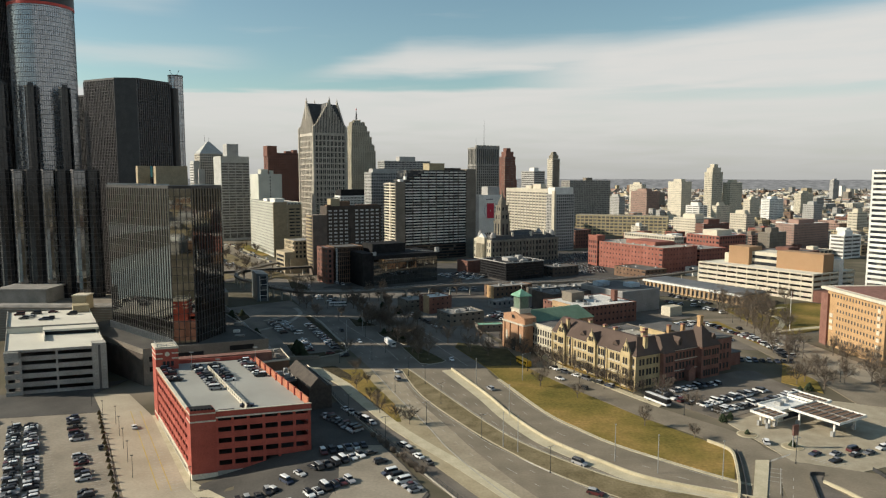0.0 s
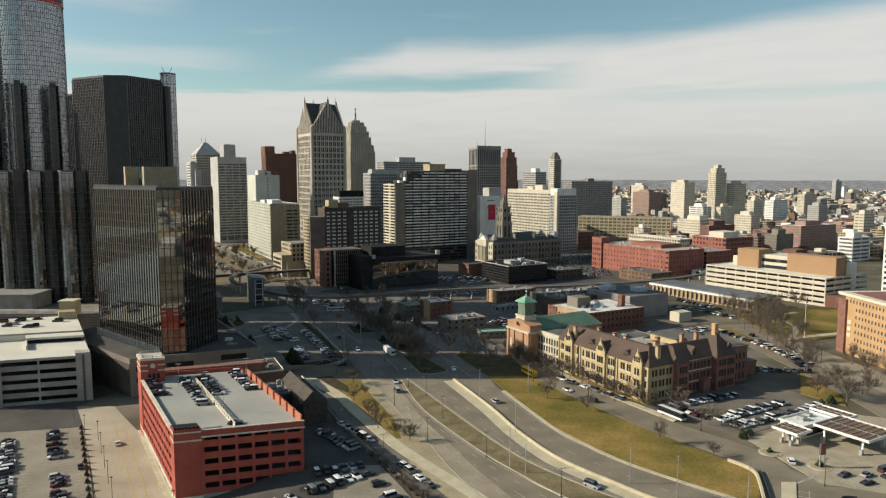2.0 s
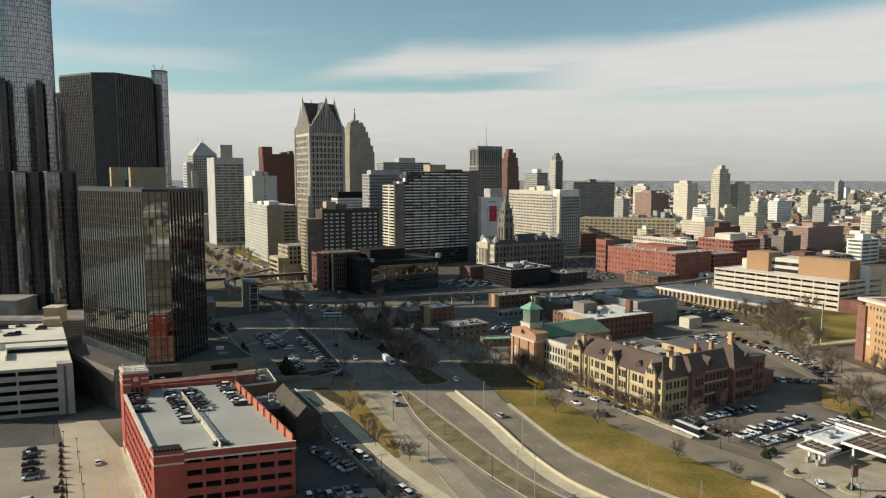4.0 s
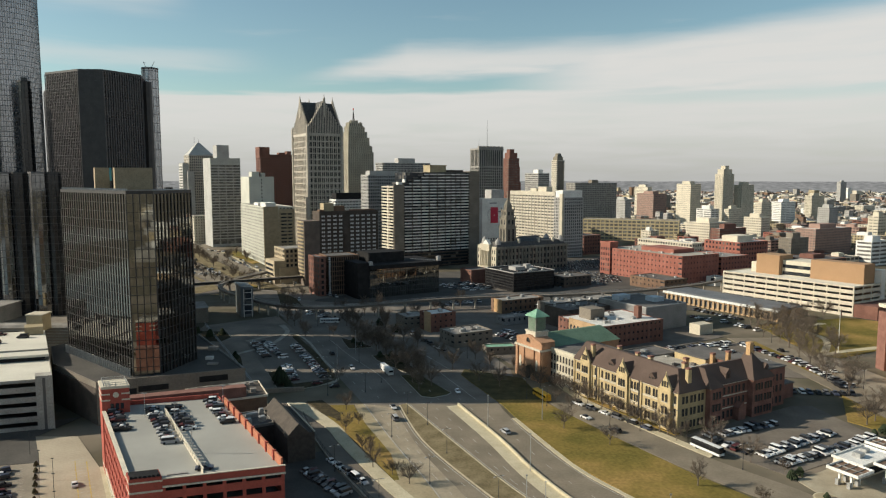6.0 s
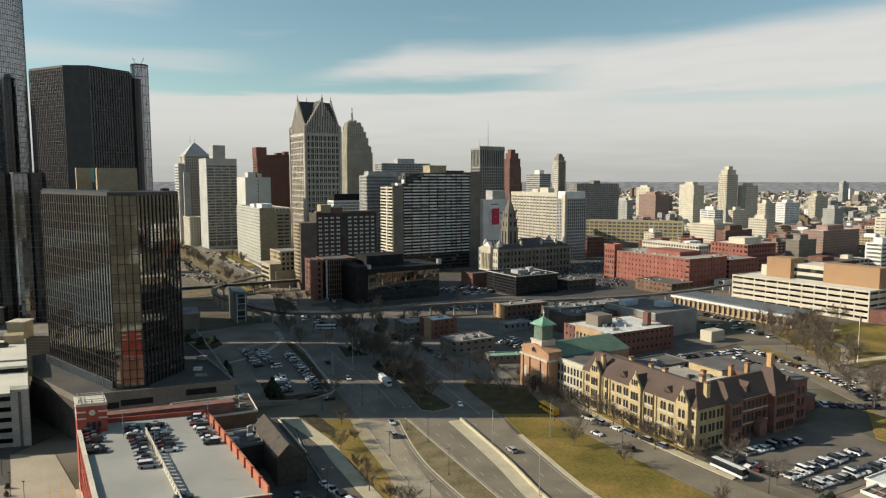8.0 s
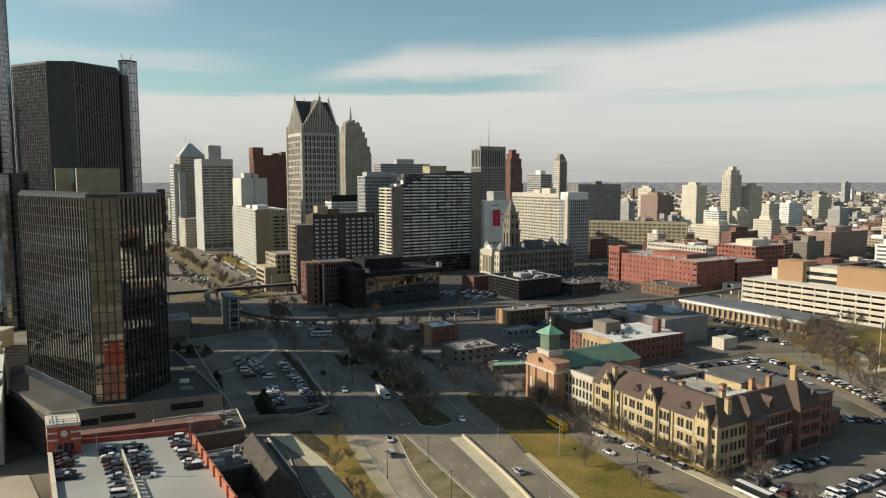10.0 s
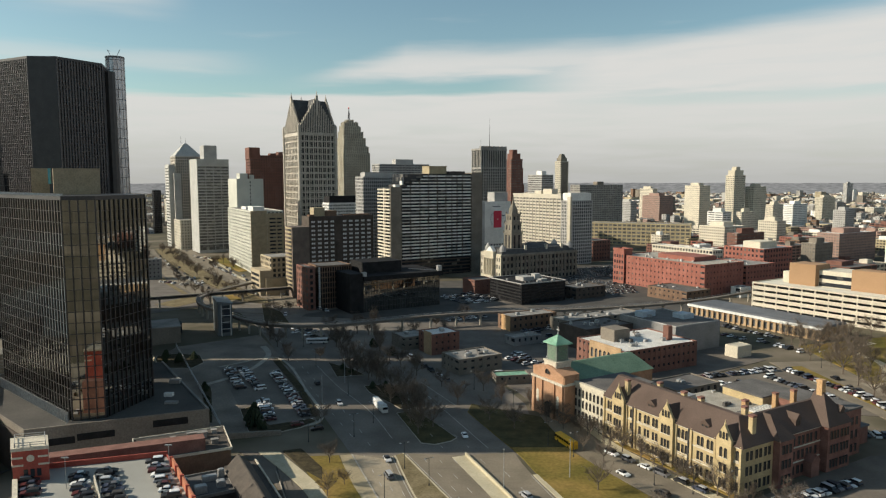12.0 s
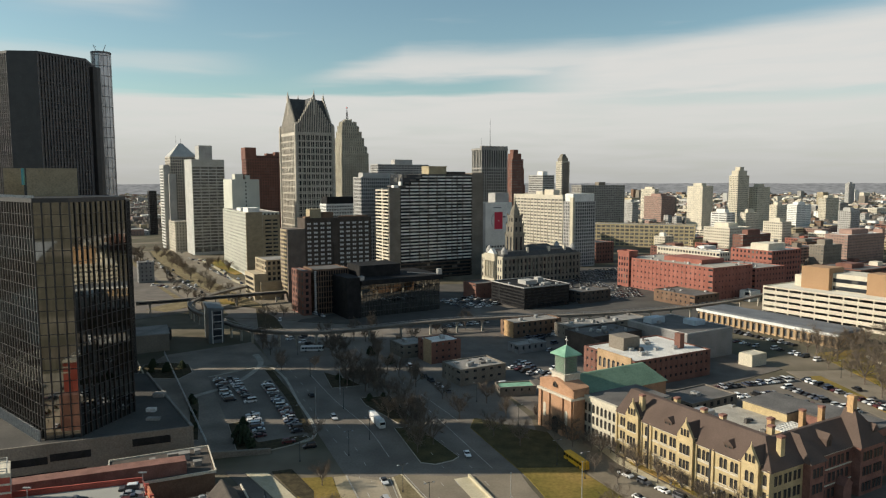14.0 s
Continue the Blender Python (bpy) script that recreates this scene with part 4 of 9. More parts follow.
# office tower with slate cross gables and finials
def gable_tower():
    w, d, h, apex = 44.5, 57.0, 146.0, 187.5
    root = thing("gabled_skyscraper", "grey granite skyscraper with slate gable roof and pointed finials", "skyscraper", plan(-168.2, 905, 30))
    grid_walls(root, 0, w, 0, d, 0, h, floor=7.6, bay=5.6, band=1.7, pier=1.5, wall=GRANITE, glass=DARK_PANE, deep=0.45, first=9, top=3.4, distant=True)
    tagged(part("mullion_pier", face_piers(w, d, 5.6, 0.55, 9, h - 3), GRANITE, root), kind="stuff")
    n = Geo()
    for k in range(19):
        z = 9 + 7.2 * k + 4.2
        if z < h - 3:
            n.ring(0.35, w - 0.35, 0.35, d - 0.35, z, z + 0.8, 0.5)
    tagged(part("transom", n, GRANITE, root), kind="stuff")
    # the corner turrets
    for a, b in ((0, 0), (w, 0), (0, d), (w, d)):
        part("corner_turret", Geo().tube(a, b, 0, h + 7, 2.0, 2.0, 8).tube(a, b, h + 7, h + 10, 1.9, 0.5, 8), GRANITE, root)
    # steep gables on four sides with buttress fins, and the cross roof
    for side in range(4):
        ln = w if side % 2 == 0 else d
        g, f = Geo(), Geo()
        steps = 21
        for k in range(steps):
            a0, a1 = ln * k / steps, ln * (k + 1) / steps
            mid = (a0 + a1) / 2
            t = 1 - abs(mid - ln / 2) / (ln / 2)
            top_ = h + 5 + (apex - h - 6) * t ** 1.06
            def put(gg, p0, p1, q0, q1, z0, z1):
                if side == 0:
                    gg.box(p0, p1, q0, q1, z0, z1)
                elif side == 2:
                    gg.box(p0, p1, d - q1, d - q0, z0, z1)
                elif side == 1:
                    gg.box(w - q1, w - q0, p0, p1, z0, z1)
                else:
                    gg.box(q0, q1, p0, p1, z0, z1)
            put(g, a0, a1, 0.5, 1.5, h - 0.6, top_)
            put(f, a0 - 0.5, a0 + 0.5, -0.1, 1.7, h - 0.6, top_ + 1.6)
        tagged(part("gable", g, GLASS, root, "dark glazed gable between stone fins"), kind="stuff")
        tagged(part("gable_fin", f, GRANITE, root), kind="stuff")
        c = {0: (w / 2, 0.8), 1: (w - 0.8, d / 2), 2: (w / 2, d - 0.8), 3: (0.8, d / 2)}[side]
        part("finial", Geo().box(c[0] - 1.1, c[0] + 1.1, c[1] - 1.1, c[1] + 1.1, h + 20, apex + 1).tube(*c, apex + 1, apex + 6.5, 0.9, 0.1, 6), GRANITE, root)
    r = Geo()
    z0, z1 = h, apex - 1.5
    r.face([(2, 1.6, z0), (w / 2, 1.6, z1), (w / 2, d - 1.6, z1), (2, d - 1.6, z0)]).face([(w - 2, 1.6, z0), (w - 2, d - 1.6, z0), (w / 2, d - 1.6, z1), (w / 2, 1.6, z1)])
    r.face([(1.6, 2, z0), (w - 1.6, 2, z0), (w - 1.6, d / 2, z1 - 0.4), (1.6, d / 2, z1 - 0.4)]).face([(1.6, d - 2, z0), (1.6, d / 2, z1 - 0.4), (w - 1.6, d / 2, z1 - 0.4), (w - 1.6, d - 2, z0)])
    r.face([(1.6, 1.6, z0), (1.6, d - 1.6, z0), (w - 1.6, d - 1.6, z0), (w - 1.6, 1.6, z0)])
    part("slate_roof", r, DARK_SLATE, root, "dark steep slate cross roof")


gable_tower()


# stepped limestone tower with a mast
def stepped_tower():
    root = thing("stepped_skyscraper", "weathered limestone skyscraper with stepped top and mast", "skyscraper", plan(-158.5, 1200, 30))
    levels = [(0, 44, 0, 42, 0, 132), (1, 42.5, 1.5, 38, 132, 143), (2, 38, 3, 32, 143, 156), (2.5, 34.5, 4, 27, 156, 166), (3.5, 30.5, 5, 23, 166, 175), (5, 27, 6.5, 20, 175, 181.5), (10, 20, 9, 17, 181.5, 185)]
    for x0, x1, y0, y1, z0, z1 in levels:
        sec = thing("setback_storey", "", "")
        sec.parent = root
        for key in ("label", "category"):
            if key in sec:
                del sec[key]
        n = Geo().box(x0 + 0.5, x1 - 0.5, y0 + 0.5, y1 - 0.5, z0, z1)
        part("glazing", n, GLASS_HAZED, sec)
        p = Geo()
        nx = max(2, round((x1 - x0) / 3.4))
        ny = max(2, round((y1 - y0) / 3.4))
        for k in range(nx + 1):
            x = x0 + (x1 - x0) * k / nx
            for yy in (y0, y1):
                p.box(x - 1.05, x + 1.05, yy - 0.6, yy + 0.5, z0, z1 + (1.6 if k % 2 else 0.4))
        for k in range(ny + 1):
            y = y0 + (y1 - y0) * k / ny
            for xx in (x0, x1):
                p.box(xx - 0.6, xx + 0.5, y - 1.05, y + 1.05, z0, z1 + (1.6 if k % 2 else 0.4))
        tagged(part("pier", p, DECO_STONE, sec), kind="stuff")
        s = Geo()
        for k in range(max(1, int((z1 - z0) / 3.9))):
            s.ring(x0 + 0.1, x1 - 0.1, y0 + 0.1, y1 - 0.1, z0 + 3.9 * k, z0 + 3.9 * k + 1.5, 0.6)
        s.box(x0 + 0.2, x1 - 0.2, y0 + 0.2, y1 - 0.2, z1 - 0.6, z1)
        tagged(part("spandrel", s, DECO_STONE, sec), kind="stuff")
    m = Geo()
    for a in range(4):
        c, s_ = math.cos(math.tau * a / 4 + 0.8), math.sin(math.tau * a / 4 + 0.8)
        m.beam((15 + 2.2 * c, 13 + 2.2 * s_, 185), (15, 13, 203), 0.4)
    m.tube(15, 13, 185, 206, 0.3, 0.18, 6)
    for z in (188, 192, 196):
        m.box(13.6, 16.4, 11.6, 14.4, z, z + 0.3)
    part("mast", m, DARK_METAL, root, "steel lattice mast")
    part("beacon_ball", Geo().tube(15, 13, 203, 204.5, 0.8, 1.2, 8).tube(15, 13, 204.5, 206.5, 1.2, 0.4, 8), RED_RING, root)


stepped_tower()


# apartment slab with balconies, stepping down to one end
def balcony_slab():
    root = thing("apartment_tower", "tall taupe concrete apartment slab with rows of white balconies", "apartment building", plan(-51, 735, 30))
    w, d, h = 100.0, 27.0, 97.5
    lo, n = 17.0, 26
    fl = (h - 0.6 - lo) / n
    rnd = random.Random(8)
    part("corner_wall", Geo().box(-0.3, 10.8, -0.6, 1.0, 0, 84.5), TAUPE, root, "blank taupe corner wall")
    part("core", Geo().box(0.6, 14, 0.8, d - 0.8, 0, 83).box(14, w - 12, 0.8, d - 0.8, 0, h - 1), GLASS, root, "window wall behind the balconies")
    part("end_wall", Geo().box(w - 12.6, w, -0.9, d + 0.3, 0, h + 0.6), TAUPE, root, "windowless taupe end wall")
    for k in range(5):
        part("podium_band", Geo().ring(-1, w - 12.7, -1.2, d + 1, 1 + 3.3 * k, 2.2 + 3.3 * k, 0.6), HOTEL_BRICK, root)
    # the roof climbs in steps from the low end to the high one
    steps = [(10.8, 16, 86.5), (16, 21.5, 89.5), (21.5, 27, 92), (27, 33, 94.5), (33, w - 12.6, h)]
    edges = [10.9, 20.4, 30.2, 39.6, 49.2, 58.6, 65.2, 71.0, 77.2, w - 12.8]
    for k in range(n):
        z = lo + fl * k
        end = [b for a, b, t in steps if t > z + 2.4][-1]
        start = 10.9 if z < 84 else [a for a, b, t in steps if t > z + 2.4][0]
        part("floor_slab", Geo().box(start, end, -0.95, 0.85, z - 0.14, z + 0.14), HOTEL_BRICK, root)
        for a, b in zip(edges, edges[1:]):
            if a < start - 0.5 and b < start + 4:
                continue
            a2 = max(a, start)
            cut = rnd.choice((0.0, 0.0, 0.0, 0.0, 0.7))
            part("balcony_rail", Geo().box(a2 + 0.35, b - 0.35 - cut, -1.0, -0.86, z + 0.14, z + 1.45), WHITE_WALL if rnd.random() < 0.85 else GREY_WALL, root, "white balcony front")
        if z < 82:
            part("end_balcony", Geo().box(-1.2, 0.7, 0.2, d * 0.42, z, z + 1.25), CREAM, root, "pale balcony front")
            part("end_balcony", Geo().box(-1.2, 0.7, d * 0.5, d - 0.2, z, z + 1.25), CREAM, root, "pale balcony front")
    q = Geo()
    for x in edges[1:]:
        q.box(x - 0.22, x + 0.22, -0.98, 0.9, lo, h - 1 if x > 33 else 90)
    tagged(part("party_fin", q, HOTEL_BRICK, root), kind="stuff")
    part("end_pier", Geo().box(-1.25, 0.7, d * 0.42 + 0.1, d * 0.5 - 0.1, 0, 84), CREAM, root, "pale blank pier between the end balconies")
    part("roof", Geo().box(0.2, 14, 0.2, d - 0.2, 82.6, 83.2).box(33, w - 12, 0.2, d - 0.2, h - 1.2, h - 0.6), GRAVEL_DARK, root)
    for a, b, t in steps[:-1]:
        part("roof_step", Geo().box(a, b, 0.2, d - 0.2, t - 1.6, t), GRAVEL_DARK, root, "stepped roof end")
    for x, z in ((5.5, 83.2), (12.5, 86.5), (18, 89.5), (24, 92)):
        part("roof_hood", Geo().box(x, x + 4.6, 1.5, 6.5, z, z + 3.6), WHITE_WALL, root, "white box-shaped roof hood")
    part("penthouse", Geo().box(44, 63, 6, 20, h - 1, h + 6.2).box(43.5, 63.5, 5.5, 20.5, h + 6.2, h + 6.8), TAN_BLOCK, root, "tan rooftop plant room")
    part("penthouse", Geo().box(66, 84, 6, 17, h - 1, h + 1.8), HOTEL_BRICK, root)


balcony_slab()

# hotel slab in front
hotel = thing("hotel_block", "brown brick hotel block with rows of pale windows", "hotel", plan(-119, 628, 30))
part("front_wall", Geo().box(13.5, 68, 0, 17, 0, 62), HOTEL_BRICK, hotel, "dark brown brick wall")
part("corner_wall", Geo().box(-0.3, 13.4, -0.8, 17.4, 0, 55), surf("hotel_taupe", (0.125, 0.1, 0.082), (0.17, 0.138, 0.112), 0.15, 0.9, 2.0, 0.15), hotel, "blank taupe corner wall")
part("roof", Geo().box(14, 67.6, 0.4, 16.6, 62, 62.3), GRAVEL_DARK, hotel)
part("parapet", Geo().ring(13.4, 68.1, -0.15, 17.1, 61.6, 62.9, 0.4), HOTEL_BRICK, hotel)
HOTEL_PANE = glazing("pale_blind_glass", (0.07, 0.07, 0.066), (0.74, 0.72, 0.66), (0.7, 0.7, 3.3), 0.92)
pane = Geo().box(0, 1.35, -0.14, 0.1, 0, 1.45).mesh("window", HOTEL_PANE)
rib = Geo().box(-0.3, 0.3, -0.45, 0.1, 9, 61.6).mesh("brick_rib", HOTEL_BRICK)
for c in range(10):
    if c != 4:
        for k in range(15):
            for o in (0.0, 1.6):
                part("window", pane, HOTEL_PANE, hotel, at=(15.4 + 5.25 * c + o, 0, 10.5 + 3.38 * k))
    part("brick_rib", rib, HOTEL_BRICK, hotel, at=(14.2 + 5.25 * c, 0, 0))
part("lift_shaft", Geo().box(36.2, 39.8, -0.9, 0.2, 0, 44), HOTEL_BRICK, hotel)
for k in range(16):
    part("strip_window", Geo().box(-0.5, -0.2, 1.5, 7.6, 6 + 3.05 * k, 7.5 + 3.05 * k), DARK_PANE, hotel)
    part("pale_spandrel", Geo().box(-0.6, -0.2, 1.2, 16.5, 7.6 + 3.05 * k, 8.9 + 3.05 * k), TAN_BLOCK, hotel, "pale wall band")
part("roof_tank", Geo().box(19, 28, 4, 13, 62, 69.5), TAN_BLOCK, hotel, "yellow-tan rooftop plant room")
part("roof_box", Geo().box(28.5, 38, 4, 12, 62, 67).box(15, 19, 3, 9, 62, 64).box(44, 66, 3, 8, 62, 63.8), BROWN_BRICK, hotel)

brick = tower("orange_brick_block", "narrow dull red brick block with tall windows", -97.5, 575, 30, 5.5, 24, 30.5, "office building", floor=4.4, bay=4.0, band=1.7, pier=1.7, wall=PINK_BRICK, glass=DARK_PANE, first=4, roof=GRAVEL_DARK)
dark_annex = tower("ribbed_dark_block", "dark ribbed office block beside the hotel", -90, 579.5, 30, 24, 24, 31, "office building", floor=3.6, bay=1.9, band=0.7, pier=0.6, wall=BROWN_BRICK, glass=BLACK_GLASS, roof=GRAVEL_DARK)
for k in range(22):
    part("corner_fin", Geo().box(-0.9, 0.3, -0.9, 0.3, 2 + 1.3 * k, 2.7 + 1.3 * k), WHITE_WALL, dark_annex)

# low building with a mirrored glass front
glass_hall = thing("glass_hall", "low black building with bronze mirrored glass front", "office building", plan(-66.4, 563.3, 30))
part("mirror_wall", Geo().box(10, 70, 0.3, 40, 0, 22), MIRROR_GLASS, glass_hall, "bronze reflecting glass")
part("corner_block", Geo().box(0, 9.6, -0.4, 44, 0, 27.3), BLACK_BLOCK, glass_hall)
part("roof_slab", Geo().box(9.6, 72, -2, 42, 22, 25.2), BLACK_BLOCK, glass_hall)
part("roof_block", Geo().box(16, 46, 14, 38, 25.2, 33), BLACK_BLOCK, glass_hall)
m = Geo()
for k in range(31):
    m.box(10 + 2 * k - 0.08, 10 + 2 * k + 0.08, 0.1, 0.32, 0, 22)
for k in range(6):
    m.box(10, 70, 0.12, 0.31, 3.7 * k + 3.5, 3.7 * k + 3.75)
tagged(part("mullion", m, BRONZE, glass_hall), kind="stuff")
part("roof_rail", Geo().beam((46, 3, 28), (70, 1, 25.5), 0.4).box(69, 72, 0, 3, 25, 29).box(9, 12, -1, 2, 25.2, 28), STEEL, glass_hall, "pale rooftop equipment")

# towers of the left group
slab = tower("banded_office_slab", "pale grey office slab with dark window bands", -306.5, 960, 32, 38.8, 40, 117, distant=True, floor=3.75, bay=9.7, band=1.3, pier=0.6, wall=SLAB_GREY, glass=GLASS_HAZED, first=10, top=9, deep=0.4,
             penthouse=(11, 27, 10, 30, 17, GREY_WALL))
part("blank_side", Geo().box(-0.25, 0.6, -0.2, 40.2, 0, 117.1), SLAB_GREY, slab, "blank pale end wall")
pyr = tower("pyramid_roof_tower", "stone office tower with grey pyramid roof", -361.9, 1036, 32, 34, 34, 123, distant=True, floor=3.8, bay=2.9, band=1.5, pier=1.2, wall=GRANITE, glass=GLASS, first=8)
part("pyramid_roof", Geo().hull([(-0.5, -0.5, 123), (34.5, -0.5, 123), (34.5, 34.5, 123), (-0.5, 34.5, 123)], [(15, 15, 141), (19, 15, 141), (19, 19, 141), (15, 19, 141)]), SLAB_GREY, pyr, "pale grey pyramid roof")
part("stone_shoulder", Geo().box(-8, 0.2, 4, 30, 0, 112).box(-3, 6, -3, 0.2, 0, 100), SLAB_GREY, pyr)
part("side_window_band", Geo().box(-8.2, -7.8, 6, 28, 4, 108), GLASS_HAZED, pyr)
b = Geo()
for k in range(27):
    b.box(-8.5, -7.7, 4, 30, 6 + 3.9 * k, 8 + 3.9 * k)
tagged(part("side_band", b, PALE_GREY, pyr), kind="stuff")
part("mast", Geo().tube(11, 14, 141, 151, 0.25, 0.1, 6).tube(18, 19, 141, 149, 0.25, 0.1, 6), DARK_METAL, pyr)
low = tower("stone_annex", "low cream stone building below the pyramid tower", -344.9, 1000, 32, 16, 40, 39, floor=3.8, bay=4, band=2.0, pier=2.0, wall=LIMESTONE, glass=GLASS)
redt = tower("red_brick_tower", "dark red brick tower with stepped top", -251.7, 1000, 30, 46, 22, 123, distant=True, floor=3.7, bay=3.4, band=1.8, pier=1.7, wall=MAROON_BRICK, glass=GLASS, first=5)
part("stepped_top", Geo().box(-1, 13, -0.3, 20, 118, 133).box(28, 36, 5, 16, 122.5, 126).box(39, 45, 5, 16, 122.5, 128), MAROON_BRICK, redt)
civic = tower("civic_tower", "white marble civic tower with blank walls", -231.5, 870, 32, 29.5, 34, 92.5, "public building", distant=True, floor=3.9, bay=13.4, band=3.3, pier=6.2, wall=CIVIC_WHITE, glass=GLASS, first=6)
part("marble_wall", Geo().box(-0.3, 29.8, -0.35, 0.5, 4, 92.3).box(-0.35, 0.5, 0.5, 34.3, 4, 92.3), CIVIC_WHITE, civic, "blank pale marble wall")
g = Geo()
for k in range(19):
    g.box(14.2, 15.4, -0.42, -0.2, 14 + 4.1 * k, 15.9 + 4.1 * k)
tagged(part("slit_window", g, GLASS, civic), kind="stuff")
part("roof_box", Geo().box(5, 14, 6, 18, 92, 98.5).box(17, 21, 5, 11, 92, 97), CIVIC_WHITE, civic)
civic2 = tower("civic_block", "white civic block with small square windows", -189.5, 770, 28, 32, 112, 61, "public building", distant=True, floor=3.5, bay=3.9, band=1.9, pier=1.7, wall=CIVIC_WHITE, glass=DARK_PANE, first=5)
part("end_wall", Geo().box(-0.1, 15.5, -0.3, 0.6, 0, 61.2), PLANT_TAN, civic2, "blank tan end wall")
part("rear_wing_front", Geo().box(15.7, 32.2, -0.3, 0.6, 0, 58.5), PLANT_TAN, civic2, "tan wing wall with window strips")
g = Geo()
for k in range(13):
    g.box(18, 24, -0.4, -0.2, 8 + 3.7 * k, 9.5 + 3.7 * k).box(25.5, 30, -0.4, -0.2, 8 + 3.7 * k, 9.5 + 3.7 * k)
tagged(part("strip_window", g, GLASS, civic2), kind="stuff")
part("roof_box", Geo().box(4, 15, 8, 30, 60.5, 65).box(6, 14, 50, 70, 60.5, 63.5), WHITE_WALL, civic2)
small = tower("stepped_stone_block", "small tan stone building below the elevated track", -140, 645, 30, 24, 30, 30, floor=4.0, bay=4, band=1.6, pier=1.5, wall=STONE_TAN, glass=GLASS)
part("stepped_wing", Geo().box(-10, 0.2, -3, 24, 0, 20).box(-6, 22, -6, 0.2, 0, 14), STONE_TAN, small)
b = Geo()
for k in range(4):
    b.box(-10.3, -9.8, 0, 22, 3 + 4 * k, 5 + 4 * k)
part("wing_window", b, GLASS, small)

# towers behind and to the right
tower("grey_slab", "dull grey office slab behind the apartment tower", -83.3, 800, 30, 40, 20, 94.5, distant=True, floor=3.6, bay=2.2, band=1.4, pier=0.9, wall=GREY_WALL, glass=GLASS, penthouse=(4, 38, 5, 16, 4, GREY_WALL))
tower("grey_slab", "broad dark grey slab with rooftop plant rooms", -98, 1150, 30, 86, 27, 115, distant=True, floor=3.6, bay=2.6, band=1.5, pier=0.9, wall=GREY_WALL, glass=GLASS, penthouse=(30, 60, 5, 18, 7, GREY_WALL))
tower("patterned_slab", "white patterned office slab with black top floor", -128, 860, 30, 42, 20, 66, floor=3.3, bay=1.9, band=1.3, pier=0.7, wall=WHITE_WALL, glass=GLASS, top=2, penthouse=(1, 40, 1, 18, 7, BLACK_BLOCK))
cadt = tower("slab_skyscraper", "grey slab skyscraper with crenellated top and mast", 43, 930, 30, 37, 21, 106, "skyscraper", distant=True, floor=3.55, bay=3.3, band=1.25, pier=1.15, wall=DULL_GREY, glass=DARK_PANE, first=6, top=2, deep=0.35)
part("crown_core", Geo().box(0.8, 36.2, 0.8, 20.2, 105, 127), DARK_METAL, cadt, "dark recessed crown storeys")
g = Geo()
for k in range(12):
    x = 0.6 + 35.8 * k / 11
    g.box(x - 0.6, x + 0.6, -0.1, 1.2, 105, 128.5)
for k in range(7):
    y = 0.6 + 19.8 * k / 6
    g.box(-0.1, 1.2, y - 0.6, y + 0.6, 105, 128.5)
tagged(part("crown_pier", g, DULL_GREY, cadt), kind="stuff")
part("crown_band", Geo().ring(-0.4, 37.4, -0.4, 21.4, 126.2, 128.2, 1.4), DULL_GREY, cadt)
for k in range(7):
    part("crown_block", Geo().box(-0.3 + 5.5 * k, 3.9 + 5.5 * k, -0.3, 3, 128.2, 131.2), DULL_GREY, cadt)
part("mast", Geo().tube(20, 12, 127, 140, 0.5, 0.3, 6).tube(20, 12, 140, 165, 0.28, 0.1, 6).tube(1.5, 3, 128, 140, 0.2, 0.1, 6), DARK_METAL, cadt)
signb = tower("billboard_building", "white-walled building with a large painted wall sign", 40, 866, 30, 39, 24, 66.5, floor=3.8, bay=4, band=1.8, pier=1.4, wall=WHITE_WALL, glass=GLASS)
part("blank_wall", Geo().box(-0.2, 39.2, -0.5, 0.4, 20, 66.9), WHITE_WALL, signb, "blank white wall")
part("grey_strip", Geo().box(-0.6, 4, -0.62, 0.4, 8, 66.6), GREY_WALL, signb)
part("sign_panel", Geo().box(16, 26.6, -0.75, -0.5, 37.5, 56.3), SIGN_RED, signb, "deep red painted sign panel")
part("sign_mark", Geo().box(21, 22, -0.85, -0.7, 46.4, 47.4), WHITE_WALL, signb)
b = Geo()
for k in range(6):
    a = math.pi * (0.62 + 0.13 * k)
    b.box(17 + 5 * math.cos(a) - 0.5, 17 + 5 * math.cos(a) + 0.5, -0.72, -0.48, 47 + 7 * math.sin(a) - 0.7, 47 + 7 * math.sin(a) + 0.7)
b.box(27.2, 31, -0.72, -0.48, 50, 51.6)
b.box(14.5, 25, -0.72, -0.48, 60.6, 61.8)
part("sign_bar", b, SIGN_GREY, signb)
part("roof_house", Geo().box(20, 38, 4, 18, 66, 77), GREY_WALL, signb)
brownt = tower("brown_stepped_tower", "slender brown brick tower with stepped top", 97, 1110, 30, 20, 16, 121, "skyscraper", distant=True, floor=3.8, bay=2.8, band=1.7, pier=1.5, wall=MAROON_BRICK, glass=GLASS_HAZED)
part("stepped_top", Geo().box(2.5, 17, 1, 14, 120.5, 129).box(4, 12, 2, 11, 129, 134.5), MAROON_BRICK, brownt)
part("side_wing", Geo().box(19, 25, 2, 14, 0, 84).box(19, 23, 2, 14, 84, 108), MAROON_BRICK, brownt)
tower("grey_office_block", "grey office block with horizontal bands", 161.6, 1250, 30, 24, 38, 99, distant=True, floor=3.6, bay=30, band=1.7, pier=0.8, wall=GREY_WALL, glass=GLASS_HAZED, penthouse=(6, 16, 8, 22, 6, WHITE_WALL))
